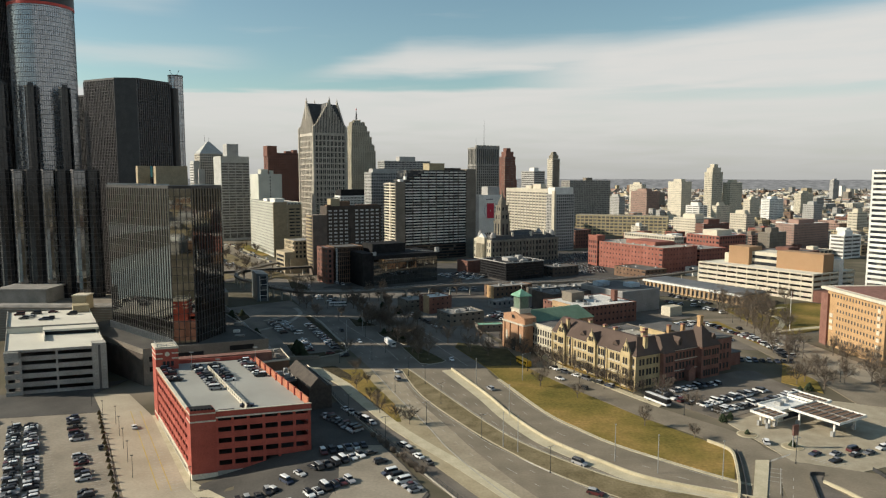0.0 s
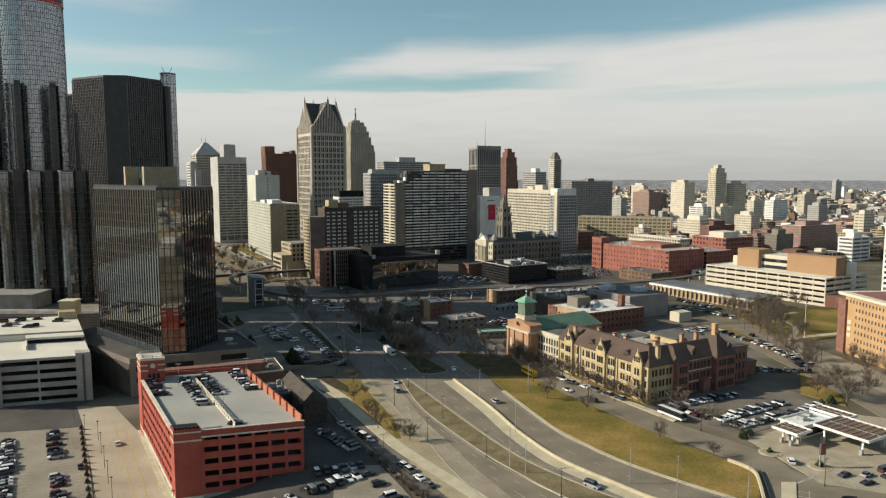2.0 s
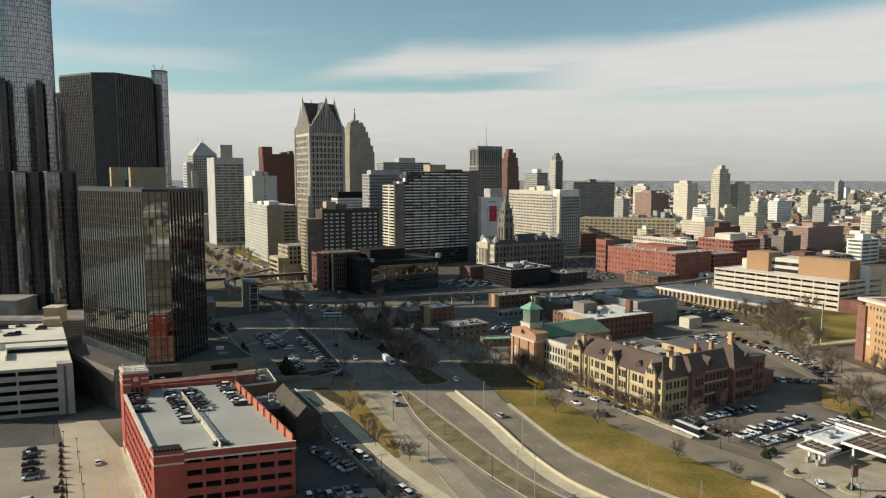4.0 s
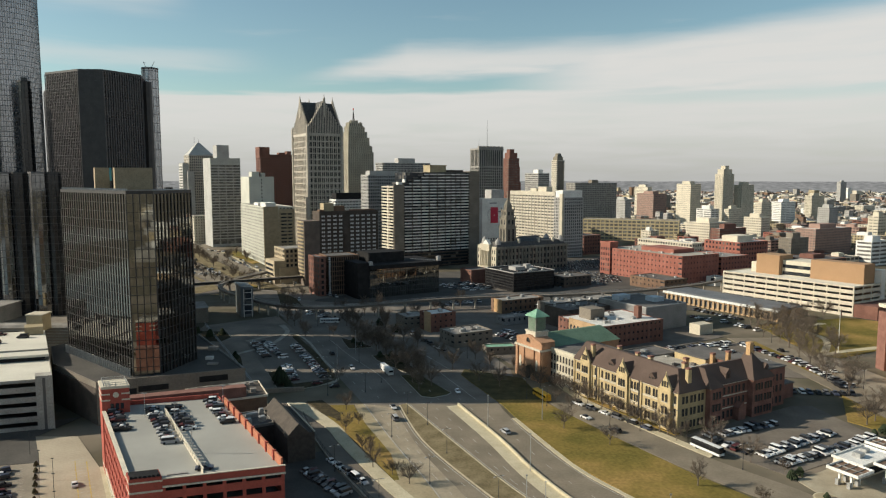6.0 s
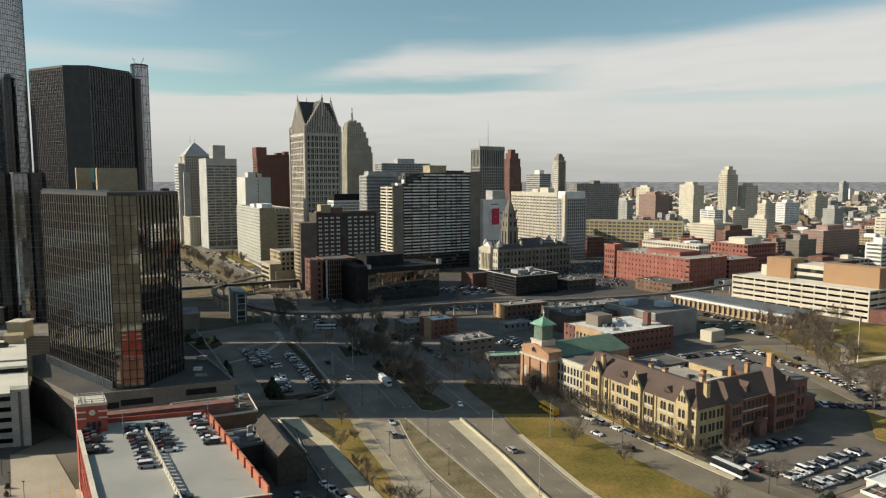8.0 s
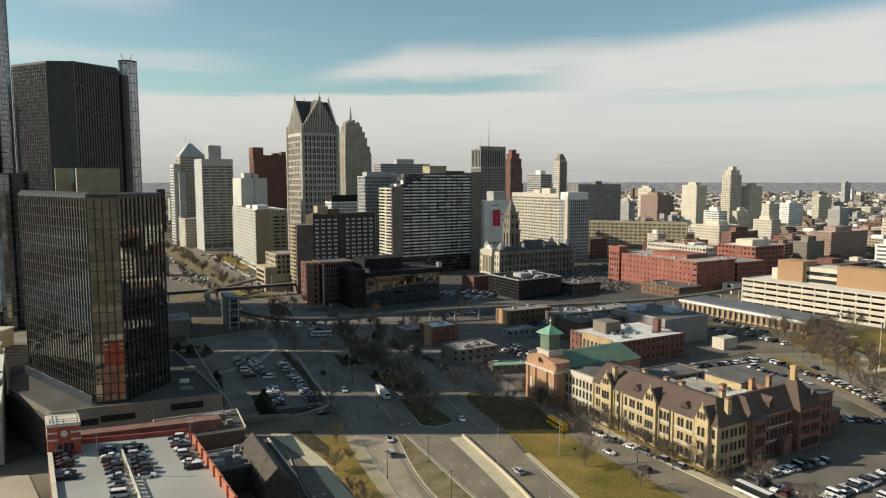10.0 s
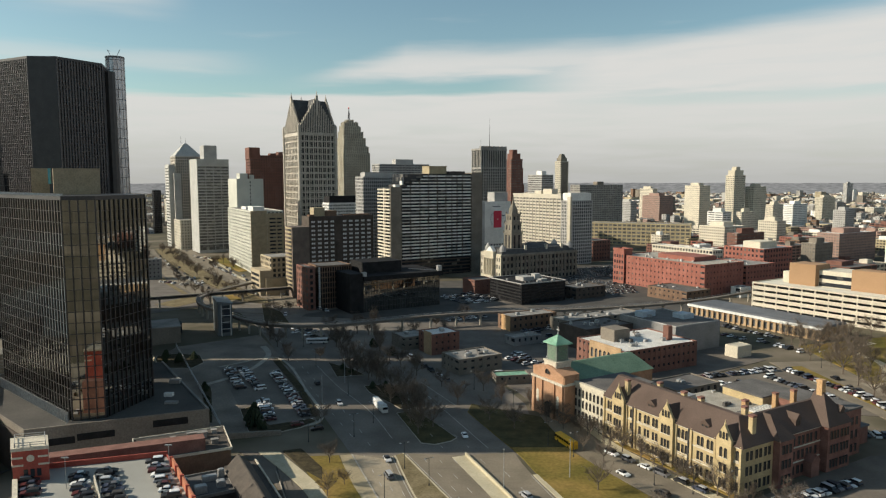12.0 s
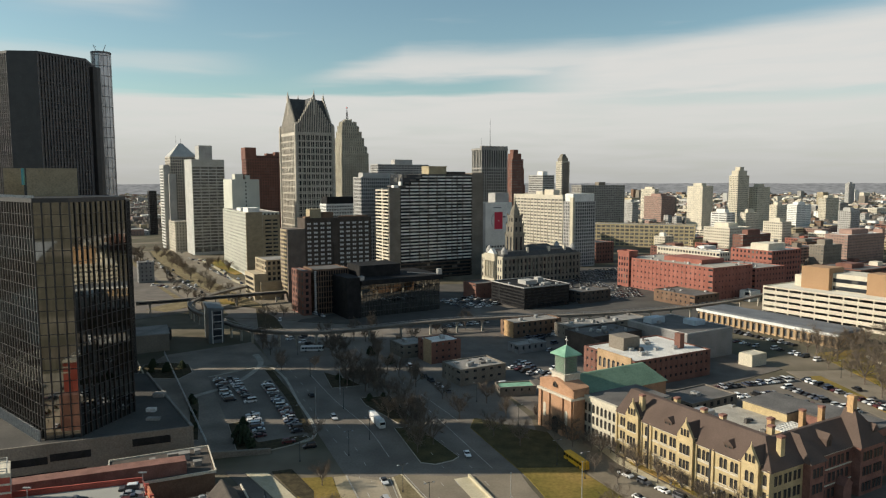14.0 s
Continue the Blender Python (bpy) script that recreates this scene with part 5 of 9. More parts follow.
brod = tower("round_top_tower", "slim stone tower with dark brick front and baroque top", 210.4, 1354, 30, 18, 16, 124, "skyscraper", distant=True, floor=3.8, bay=3, band=1.7, pier=1.4, wall=LIMESTONE, glass=GLASS_HAZED)
part("front_panel", Geo().box(2.5, 15.5, -0.4, 0.3, 40, 122), TAUPE, brod)
part("crown", Geo().box(2, 16, 2, 14, 123.5, 130).hull([(3, 3, 130), (15, 3, 130), (15, 13, 130), (3, 13, 130)], [(6, 5, 137), (12, 5, 137), (12, 11, 137), (6, 11, 137)]), OLDSTONE, brod)
yslab = tower("cream_office_slab", "sunlit cream office slab with ribbon windows", 147.5, 980.4, 30, 17, 103, 72.5, distant=True, floor=4.3, bay=7.2, band=2.2, pier=0.9, wall=LIMESTONE, glass=GLASS_HAZED, top=5.5, deep=0.35)
part("roof_plant", Geo().box(3, 13, 22, 40, 72, 79).box(3, 12, 44, 58, 72, 76.5), CREAM, yslab)
grid2 = tower("stone_grid_tower", "grey stone office tower with close window grid", 132.8, 835, 30, 31, 15, 69, distant=True, floor=3.6, bay=3.0, band=1.3, pier=1.2, wall=GREY_WALL, glass=GLASS, penthouse=(1, 30, 1, 13.5, 7.5, WHITE_WALL))
part("pale_corner", Geo().box(-0.4, 2.2, -0.4, 4.5, 0, 73), CREAM_WARM, grid2, "pale blank corner shaft")
tower("maroon_block", "dark maroon brick block beside a crowded car park", 165, 868, 30, 26, 30, 23, "building", floor=4.0, bay=4.2, band=2.4, pier=2.3, wall=MAROON_BRICK, glass=DARK_PANE, roof=GRAVEL_DARK)
# civic building with a clock-less stone tower and domes
court = thing("old_county_building", "ornate weathered stone building with tall stepped tower", "public building", plan(48.7, 707, 30))
grid_walls(court, 0, 87, 0, 33, 0, 25, floor=7.5, bay=4.4, band=2.4, pier=1.9, wall=OLDSTONE, glass=GLASS, deep=0.3, first=4, top=2.2, roof=GRAVEL)
part("mansard", Geo().hull([(1, 1, 24), (86, 1, 24), (86, 32, 24), (1, 32, 24)], [(4, 4, 29), (83, 4, 29), (83, 29, 29), (4, 29, 29)]), DARK_SLATE, court, "grey slate mansard roof")
# lighter skin on the sun side, sunlight put into the stone colour
part("pavilion_wall", Geo().box(-0.5, 0.5, 0, 33, 0, 25.2), CREAM_WARM, court, "pale skin on the end front, sunlight put into its colour")
for k in range(9):
    for z in (5, 12, 18.5):
        part("end_window", Geo().box(-0.56, -0.4, 1.6 + 3.5 * k, 3.2 + 3.5 * k, z, z + 3.6), GLASS, court)
part("portico", Geo().box(-2.5, 0.3, 9, 24, 0, 23).box(-3, 0.3, 8.5, 24.5, 23, 27), CREAM_WARM, court, "pale stone portico")
for k in range(6):
    part("column", Geo().tube(-3.2, 10 + 2.6 * k, 6, 21, 0.7, 0.6, 8), CREAM_WARM, court)
for z, nz, s_ in ((25, 43, 6.0), (43, 52, 5.4), (52, 60, 4.6)):
    stage = part("tower_stage", Geo().box(24 - s_, 24 + s_, 16 - s_, 16 + s_, z, nz).ring(24 - s_ - 0.5, 24 + s_ + 0.5, 16 - s_ - 0.5, 16 + s_ + 0.5, nz - 1.1, nz, 1.0), OLDSTONE, court)
    for a in (-0.42, 0.42):
        part("tower_opening", Geo().box(24 + a * s_ - 0.9, 24 + a * s_ + 0.9, 16 - s_ - 0.15, 16 - s_ + 0.2, z + 2.5, nz - 2.2), GLASS, stage)
        part("tower_opening", Geo().box(24 - s_ - 0.15, 24 - s_ + 0.2, 16 + a * s_ - 0.9, 16 + a * s_ + 0.9, z + 2.5, nz - 2.2), GLASS, stage)
    for a, b in ((-1, -1), (1, -1), (-1, 1), (1, 1)):
        part("corner_urn", Geo().tube(24 + a * s_, 16 + b * s_, nz, nz + 2.2, 0.8, 0.2, 6), OLDSTONE, stage)
part("spire", Geo().tube(24, 16, 60, 64, 4.4, 3.9, 8).tube(24, 16, 64, 69, 3.9, 1.6, 8).tube(24, 16, 69, 72, 1.2, 1.0, 8).tube(24, 16, 72, 78, 0.6, 0.1, 6), OLDSTONE, court)
for x, y_ in ((5, 5), (5, 28), (82, 5), (82, 28)):
    part("corner_dome", Geo().tube(x, y_, 27, 30, 3.0, 2.8, 10).tube(x, y_, 30, 32, 2.8, 1.6, 10).tube(x, y_, 32, 33.5, 1.6, 0.2, 10), GREY_WALL, court)
part("white_pediment", Geo().hull([(-1.5, 22, 27), (-1.5, 11, 27), (2, 11, 27), (2, 22, 27)], [(-1.5, 16.7, 31.5), (-1.5, 16.3, 31.5), (2, 16.3, 31.5), (2, 16.7, 31.5)]), WHITE_WALL, court, "white carved pediment")
for u in (28, 52, 70):
    part("dormer_stack", Geo().box(u, u + 2.2, 3, 5, 26, 32), CREAM, court, "pale stone roof stack")
part("ridge_roof", Geo().hull([(34, 6, 28.5), (66, 6, 28.5), (66, 27, 28.5), (34, 27, 28.5)], [(40, 15, 33), (60, 15, 33), (60, 18, 33), (40, 18, 33)]), DARK_SLATE, court)
part("cornice", Geo().box(-0.8, 87.8, -0.9, 0.2, 22.6, 24.2), OLDSTONE, court)
for k in range(15):
    part("half_column", Geo().tube(4 + 5.6 * k, -0.5, 8, 22.4, 0.55, 0.5, 8), OLDSTONE, court)

lowb = thing("low_black_office", "low black office building with horizontal dark bands", "office building", plan(54, 596, 30))
grid_walls(lowb, 0, 41, 0, 41, 0, 15.5, floor=2.4, bay=50, band=0.9, pier=0.6, wall=BLACK_BLOCK, glass=BLACK_GLASS, first=3, top=1.0, roof=BLACK_BLOCK)
part("roof_plant", Geo().box(12, 22, 14, 24, 15, 18).box(26, 31, 18, 23, 15, 19).box(24, 30, 8, 12, 15, 16.5), GREY_WALL, lowb, "pale rooftop equipment")
part("lit_edge", Geo().ring(-0.5, 41.5, -0.5, 41.5, 15.2, 15.9, 0.7), GREY_WALL, lowb)
tower("dark_brick_house", "dull red low brick building with blank sides", 22, 640, 30, 20, 18, 12, "building", floor=4, bay=5, band=2.8, pier=3.4, wall=MAROON_BRICK, glass=GLASS, roof=GRAVEL_DARK)

# wide blocks on the right
tower("dark_wide_slab", "wide dark office slab on the skyline", 235, 1300, 30, 101, 25, 82, distant=True, floor=3.8, bay=4.2, band=1.5, pier=1.2, wall=DULL_GREY, glass=GLASS_HAZED, penthouse=(45, 60, 6, 16, 5, TAUPE))
tower("long_yellow_block", "long yellow-tan block with square window grid", 206, 1083, -22, 137, 28, 30.5, distant=True, floor=5.2, bay=6.6, band=2.0, pier=1.5, wall=YELLOW_BLOCK, glass=GLASS_HAZED, deep=0.2, first=4, top=1.8)
rb = tower("red_brick_hall", "long red painted brick building with rows of windows", 199, 627, 30, 46, 92, 25.5, "building", floor=4.4, bay=4.3, band=3.0, pier=3.0, wall=RED_BRICK, glass=GLASS, first=2, roof=CONCRETE)
part("brick_tower", Geo().box(-2, 8, 84, 97, 0, 30).ring(-2.4, 8.4, 83.6, 97.4, 29, 31, 0.8), RED_BRICK, rb)
for k in range(4):
    for z in (3, 8, 13, 18, 23):
        part("tower_light", Geo().box(-2.12, -1.95, 85.2 + 3.0 * k, 86.6 + 3.0 * k, z, z + 2.6), GLASS, rb)
for k in range(3):
    for z in (3, 8, 13, 18, 23):
        part("tower_light", Geo().box(-1.0 + 3.0 * k, 0.4 + 3.0 * k, 83.85, 84.05, z, z + 2.6), GLASS, rb)
part("roof_house", Geo().box(14, 40, 22, 60, 25, 28.5), RED_BRICK, rb)
tower("red_brick_annex", "dark red brick annex with flat roof", 242, 652, 30, 38, 46, 22, "building", floor=4.4, bay=4.3, band=2.7, pier=2.6, wall=RED_BRICK, glass=GLASS, roof=GRAVEL)
tower("low_brick_hall", "low brown brick hall beside the tracks", 176, 600, 30, 26, 38, 9, "building", floor=4.5, bay=5, band=2.6, pier=3.0, wall=BROWN_BRICK, glass=GLASS, roof=GRAVEL_DARK)
tower("cream_low_block", "low cream concrete block with red band", 235, 705, 30, 14, 70, 29, "building", floor=4.4, bay=3.4, band=2.5, pier=1.3, wall=CREAM, glass=GLASS, roof=ROOF_WHITE)
tower("red_cream_block", "cream and red brick block with plant rooms", 285, 715, 30, 42, 42, 29, "building", floor=4.4, bay=4, band=2.4, pier=2.0, wall=RED_BRICK, glass=GLASS, roof=ROOF_WHITE, penthouse=(6, 30, 8, 26, 5, CREAM))

# middle-distance blocks on the right
MIDDLE = [
    ("pale_office_tower", "sunlit pale yellow office tower", 457.2, 1340, 28, 33, 80, CREAM, 3.9),
    ("art_deco_tower", "tall cream stepped tower on the skyline", 480.9, 1250, 28, 17, 98, CREAM_WARM, 3.8),
    ("buff_tower", "buff brick tower with flat top", 518, 1260, 33, 16, 79, CREAM_WARM, 3.8),
    ("brown_grid_block", "dull brown grid block on the skyline", 452, 1550, 40, 48, 57, ROSE_BRICK, 4.2),
    ("buff_slab", "narrow buff slab with small windows", 451.7, 1150, 31, 9, 42, CREAM, 3.8),
    ("pale_slab", "pale grey slab on the skyline", 594.8, 1350, 29, 15, 46, CREAM, 3.8),
    ("white_slab", "white slab with grey side", 656, 1400, 45, 19, 45, WHITE_WALL, 3.8),
    ("cream_tower", "distant cream tower above low roofs", 821, 1600, 47, 17, 52, CREAM_WARM, 3.8),
    ("red_top_tower", "distant cream tower with flat top", 483, 1700, 14, 41, 70, CREAM, 3.8),
    ("buff_block", "buff brick block with plant room", 458, 1050, 20, 29, 34, CREAM, 3.8),
    ("red_window_block", "red brick block with white window bands", 326.6, 870, 48, 13, 31, MAROON_BRICK, 4.2),
    ("red_apartment_block", "dull red brick apartment block", 430, 850, 72, 25, 32, ROSE_BRICK, 3.4),
    ("white_car_deck", "white concrete deck building with bands", 440, 760, 33, 16, 26, WHITE_WALL, 4.2),
    ("cream_hall", "cream hall with shallow roof", 596, 1000, 26, 14, 39, CREAM_WARM, 4.5),
    ("red_low_block", "taupe low block with white roof", 377, 800, 31, 15, 26, TAUPE, 4.0),
    ("brick_warehouse", "cream brick warehouse with white roof", 345, 950, 40, 38, 33, CREAM, 4.0),
    ("white_office", "white office block with dark windows", 423, 1150, 20, 28, 42, WHITE_WALL, 3.8),
    ("far_tower", "single grey tower on the horizon", 1397, 2500, 35, 14, 77, GREY_WALL, 4.0),
    ("grey_box_block", "grey box-like block with flat roof", 378, 1500, 17, 34, 46, GREY_WALL, 3.8),
    ("grey_slab_block", "dark grey slab block on the skyline", 639, 1200, 25, 20, 42, GREY_WALL, 3.6),
]
BAYS = {"white_car_deck": 16.0, "pale_office_tower": 5.2, "white_slab": 15.0, "cream_hall": 7.0, "white_office": 12.0}
BANDS = {"pale_office_tower": 0.8, "white_slab": 0.66, "cream_hall": 0.66, "buff_tower": 0.6}
for name_, lab, x, y, w, d, h, m_, fl in MIDDLE:
    tower(name_, lab, x, y, 30, w, d, h, "building", floor=fl * 0.92, bay=BAYS.get(name_, 3.1), band=fl * BANDS.get(name_, 0.5), pier=1.45, distant=True, wall=m_, glass=GLASS_HAZED, roof=GRAVEL if h > 50 else ROOF_WHITE, penthouse=(w * 0.25, w * 0.7, d * 0.25, d * 0.8, 4.5, m_))
deco = bpy.data.objects["art_deco_tower"]
part("stepped_crown", Geo().box(3, 25, 2, 15, 97.5, 106).box(9, 19, 4, 13, 106, 112), CREAM_WARM, deco)


# ---- parking garages ----
def garage(name, label, near, right, left, z0, z1, levels, bays, wall, deck, solid=(0.0, 0.0), ratio=0.52):
    """An open parking garage on a leaning plan. near, right, left: its ground corners; solid: closed wall length at the near corner, front and side."""
    n, r, l = Vector(near), Vector(right), Vector(left)
    wf, wl = (r - n).length, (l - n).length
    a, b = (r - n) / wf, (l - n) / wl
    root = thing(name, label, "parking garage", pose(n.x, n.y, 0))

    def q(u, v, z):
        p = a * u + b * v
        return (p.x, p.y, z)

    def slab(g, u0, u1, v0, v1, za, zb):
        return g.hull([q(u0, v0, za), q(u1, v0, za), q(u1, v1, za), q(u0, v1, za)], [q(u0, v0, zb), q(u1, v0, zb), q(u1, v1, zb), q(u0, v1, zb)])

    step = (z1 - z0) / levels
    for k in range(levels + 1):
        top_ = k == levels
        za = z0 + step * k
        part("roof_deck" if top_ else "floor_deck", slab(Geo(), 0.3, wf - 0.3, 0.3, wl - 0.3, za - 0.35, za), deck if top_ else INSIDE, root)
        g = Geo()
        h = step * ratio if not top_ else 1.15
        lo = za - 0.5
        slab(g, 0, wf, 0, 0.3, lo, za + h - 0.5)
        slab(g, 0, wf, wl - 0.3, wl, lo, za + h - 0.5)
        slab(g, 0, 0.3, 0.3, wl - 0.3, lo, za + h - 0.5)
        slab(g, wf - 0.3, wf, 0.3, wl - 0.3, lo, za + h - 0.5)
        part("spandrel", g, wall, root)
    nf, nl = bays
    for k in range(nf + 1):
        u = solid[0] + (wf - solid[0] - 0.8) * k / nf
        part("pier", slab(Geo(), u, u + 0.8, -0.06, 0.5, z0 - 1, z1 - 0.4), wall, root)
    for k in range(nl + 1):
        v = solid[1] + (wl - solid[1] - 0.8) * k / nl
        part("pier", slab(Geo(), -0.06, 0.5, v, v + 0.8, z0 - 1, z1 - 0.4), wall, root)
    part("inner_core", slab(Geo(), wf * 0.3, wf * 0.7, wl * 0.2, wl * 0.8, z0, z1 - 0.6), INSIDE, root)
    if solid[0]:
        part("stair_tower", slab(Geo(), -0.15, solid[0], -0.2, max(solid[1], 0.6), z0 - 1, z1 + 1.9), wall, root)
    return root, q, slab, wf, wl


red, q, slab_, wf, wl = garage("red_parking_garage", "red painted parking garage with open roof deck", (-80, 212), (-44, 222.5), (-116.5, 272), -3.4, 15, 5, (6, 15), RED_PAINT, DECK, solid=(7.5, 5.0), ratio=0.56)
part("pale_band", slab_(Geo(), -0.25, 7.6, -0.3, 5.2, 13.0, 13.5), CREAM, red, "pale band round the stair tower")
part("pale_band", slab_(Geo(), -0.25, 7.6, -0.3, 5.2, 15.6, 16.0), CREAM, red)
part("stair_roof", slab_(Geo(), 0.2, 7.2, 0.2, 4.6, 16.9, 17.05), BLACK_BLOCK, red)
for k in range(7):
    part("stair_merlon", slab_(Geo(), 0.1 + 1.05 * k, 0.75 + 1.05 * k, -0.1, 0.3, 16.9, 17.5), BLACK_BLOCK, red)
part("pale_base", slab_(Geo(), -0.25, 7.7, -0.35, 5.6, -5.6, -3.9), CREAM, red, "pale painted base band")
part("pale_base", slab_(Geo(), -0.25, 7.7, -0.35, 5.6, -7, -6.2), CREAM, red)
part("base_wall", slab_(Geo(), 7.8, wf, -0.25, 0.35, -7, -3.6), GARAGE_GREY, red, "grey concrete base wall")
part("side_base", slab_(Geo(), -0.3, 0.3, 5.7, wl, -7, -5.6), CREAM, red, "pale base along the street")
part("side_base_band", slab_(Geo(), -0.3, 0.3, 5.7, wl, -3.9, -3.0), CREAM, red)
for k in range(26):
    v = 5.7 + (wl - 14.5) * k / 25
    part("base_post", slab_(Geo(), -0.28, 0.3, v, v + 0.7, -5.6, -3.9), CREAM, red)
# black sheet behind the posts paints the shade of the openings
part("base_void", slab_(Geo(), 0.32, 0.6, 5.7, wl - 8, -7, -3.0), BLACK_BLOCK, red, "black sheet for the shade inside the ground-level openings")
part("front_top", slab_(Geo(), 7.6, wf + 0.2, -0.2, 0.2, 14.4, 16.1), RED_PAINT, red, "red front parapet")
part("coping", slab_(Geo(), 7.6, wf + 0.3, -0.35, 0.3, 13.9, 14.35), CREAM, red)
part("coping", slab_(Geo(), 7.6, wf + 0.3, -0.3, 0.3, 16.1, 16.3), CREAM, red)
part("side_parapet", slab_(Geo(), -0.2, 0.25, 5.2, wl, 14.6, 15.9), ORANGE_PAINT, red, "orange-red parapet with pale coping")
part("coping", slab_(Geo(), -0.5, 0.7, 5.2, wl - 8, 15.9, 16.15), CREAM, red)
for k in range(9):
    v = 1.5 + (wl - 9) * k / 9
    part("tall_panel", slab_(Geo(), wf - 0.35, wf + 0.1, v, v + (wl - 9) / 9 - 1.3, 14.6, 17.6), ORANGE_PAINT, red, "orange-red upright wall panel")
    part("panel_post", slab_(Geo(), wf - 0.75, wf + 0.15, v + (wl - 9) / 9 - 1.2, v + (wl - 9) / 9 - 0.6, 14.6, 17.9), RED_PAINT, red)
part("back_wall", slab_(Geo(), 8, wf, wl - 0.2, wl + 0.25, 14.6, 16.4), RED_PAINT, red)
tw = thing("clock_tower_block", "", "")
for key in ("label", "category"):
    if key in tw:
        del tw[key]
tw.parent = red
tw["label"] = "red corner tower with pale bands"
part("tower_wall", slab_(Geo(), -0.3, 8, wl - 8, wl + 0.5, -7, 23.2), RED_PAINT, tw)
for z in (19.2, 21.2):
    part("pale_band", slab_(Geo(), -0.45, 3.0, wl - 8.15, wl + 0.6, z, z + 0.45).v and slab_(slab_(Geo(), -0.45, 2.2, wl - 8.15, wl + 0.6, z, z + 0.45), 5.6, 8.15, wl - 8.15, wl + 0.6, z, z + 0.45), CREAM, tw)
part("crown_band", slab_(Geo(), -0.5, 8.2, wl - 8.2, wl + 0.7, 23.2, 24.0), CREAM, tw)
c = q(3.9, wl - 8.2, 21.2)
disc = Geo()
ring = [(math.cos(math.tau * i / 16) * 0.9, math.sin(math.tau * i / 16) * 0.9) for i in range(16)]
d0 = Vector(q(1, 0, 0)) - Vector(q(0, 0, 0))
dn = Vector(q(0, -1, 0)) - Vector(q(0, 0, 0))
disc.hull([(c[0] + d0.x * p, c[1] + d0.y * p, c[2] + s_) for p, s_ in ring], [(c[0] + d0.x * p + dn.x * 0.2, c[1] + d0.y * p + dn.y * 0.2, c[2] + s_) for p, s_ in ring])
part("round_emblem", disc, CREAM, tw)
rl = Geo()
for z in (24.5, 25.1):
    for (u0, v0), (u1, v1) in (((0.5, wl - 7.5), (7.5, wl - 7.5)), ((7.5, wl - 7.5), (7.5, wl)), ((7.5, wl), (0.5, wl)), ((0.5, wl), (0.5, wl - 7.5))):
        rl.beam(q(u0, v0, z), q(u1, v1, z), 0.15)
for u, v in ((0.5, wl - 7.5), (7.5, wl - 7.5), (7.5, wl), (0.5, wl), (4, wl - 7.5)):
    rl.beam(q(u, v, 24), q(u, v, 25.2), 0.2)
part("roof_rail", rl, STEEL, tw)
wn2 = Geo()
for k in range(3):
    slab_(wn2, 2.2 + 1.5 * k, 3.2 + 1.5 * k, wl - 8.2, wl - 8.0, 16.4, 18.3)
part("tower_window", wn2, GLASS, tw)
# the barrier down the middle of the roof
part("barrier_wall", slab_(Geo(), 17.8, 18.05, 2.5, wl - 13, 14.9, 15.5), CREAM, red, "pale low barrier wall")
for k in range(22):
    v = 2.5 + (wl - 16) * k / 21
    part("barrier_panel", slab_(Geo(), 17.8, 18.05, v, v + 1.5, 15.4, 16.6), CREAM, red)
part("barrier_rail", slab_(Geo(), 17.75, 18.1, 2.5, wl - 13, 16.6, 16.75), CREAM, red)
part("wheel_stop", slab_(Geo(), 9.5, 14.5, 4.5, 5.2, 15.0, 15.25), GRAVEL, red)

gx, q2, slab2, wf2, wl2 = garage("white_parking_garage", "pale concrete parking garage with wide openings", (-192.5, 297), (-153.5, 309), (-238, 372), -6, 13.5, 5, (2, 8), GARAGE_GREY, DECK_PALE, ratio=0.56)
part("stair_pier", slab2(Geo(), wf2 - 6, wf2 - 0.2, -0.4, 5, -7, 15.4), GARAGE_GREY, gx, "tall concrete stair pier")
part("stair_slot", slab2(Geo(), wf2 - 3.6, wf2 - 2.6, -0.55, 0, -6, 14.6), GRAVEL_DARK, gx, "dark recessed joint")
part("end_pier", slab2(Geo(), -0.4, 6.4, -1.4, 0.2, 11.2, 13.6), GARAGE_GREY, gx)
part("end_pier", slab2(Geo(), 5.4, 6.4, -1.4, 0.2, -7, 13.6), GARAGE_GREY, gx)
for k in range(5):
    part("end_spandrel", slab2(Geo(), -0.4, 5.4, -1.4, -1.0, -6.4 + 3.9 * k, -4.2 + 3.9 * k), GARAGE_GREY, gx)
part("upper_deck", slab2(Geo(), 0.4, wf2 - 0.2, 42, wl2, 13.4, 16.2), DECK_PALE, gx, "raised upper deck")
# solid black block, coloured as the shade under the ramp cover
part("ramp_void", slab2(Geo(), 17, wf2 - 1.5, 34, 42.4, 13.52, 14.6), BLACK_BLOCK, gx, "black block for the shade in the ramp opening")
part("ramp_cover", slab2(Geo(), 16, wf2 - 0.2, 33.5, 42, 15.2, 16.2), DECK_PALE, gx)
part("ramp_side", slab2(Geo(), 16, 16.6, 20, 42, 13.4, 15.6), DECK_PALE, gx)
part("deck_parapet", slab2(slab2(Geo(), 0.1, 0.5, 42, wl2, 16.0, 17.2), 0.4, wf2 - 0.2, 41.9, 42.2, 16.1, 16.9), GARAGE_GREY, gx)
part("roof_house", slab2(Geo(), wf2 - 9, wf2 - 1, wl2 - 10, wl2 - 2, 16, 20), TAN_BLOCK, gx, "tan rooftop stair house")

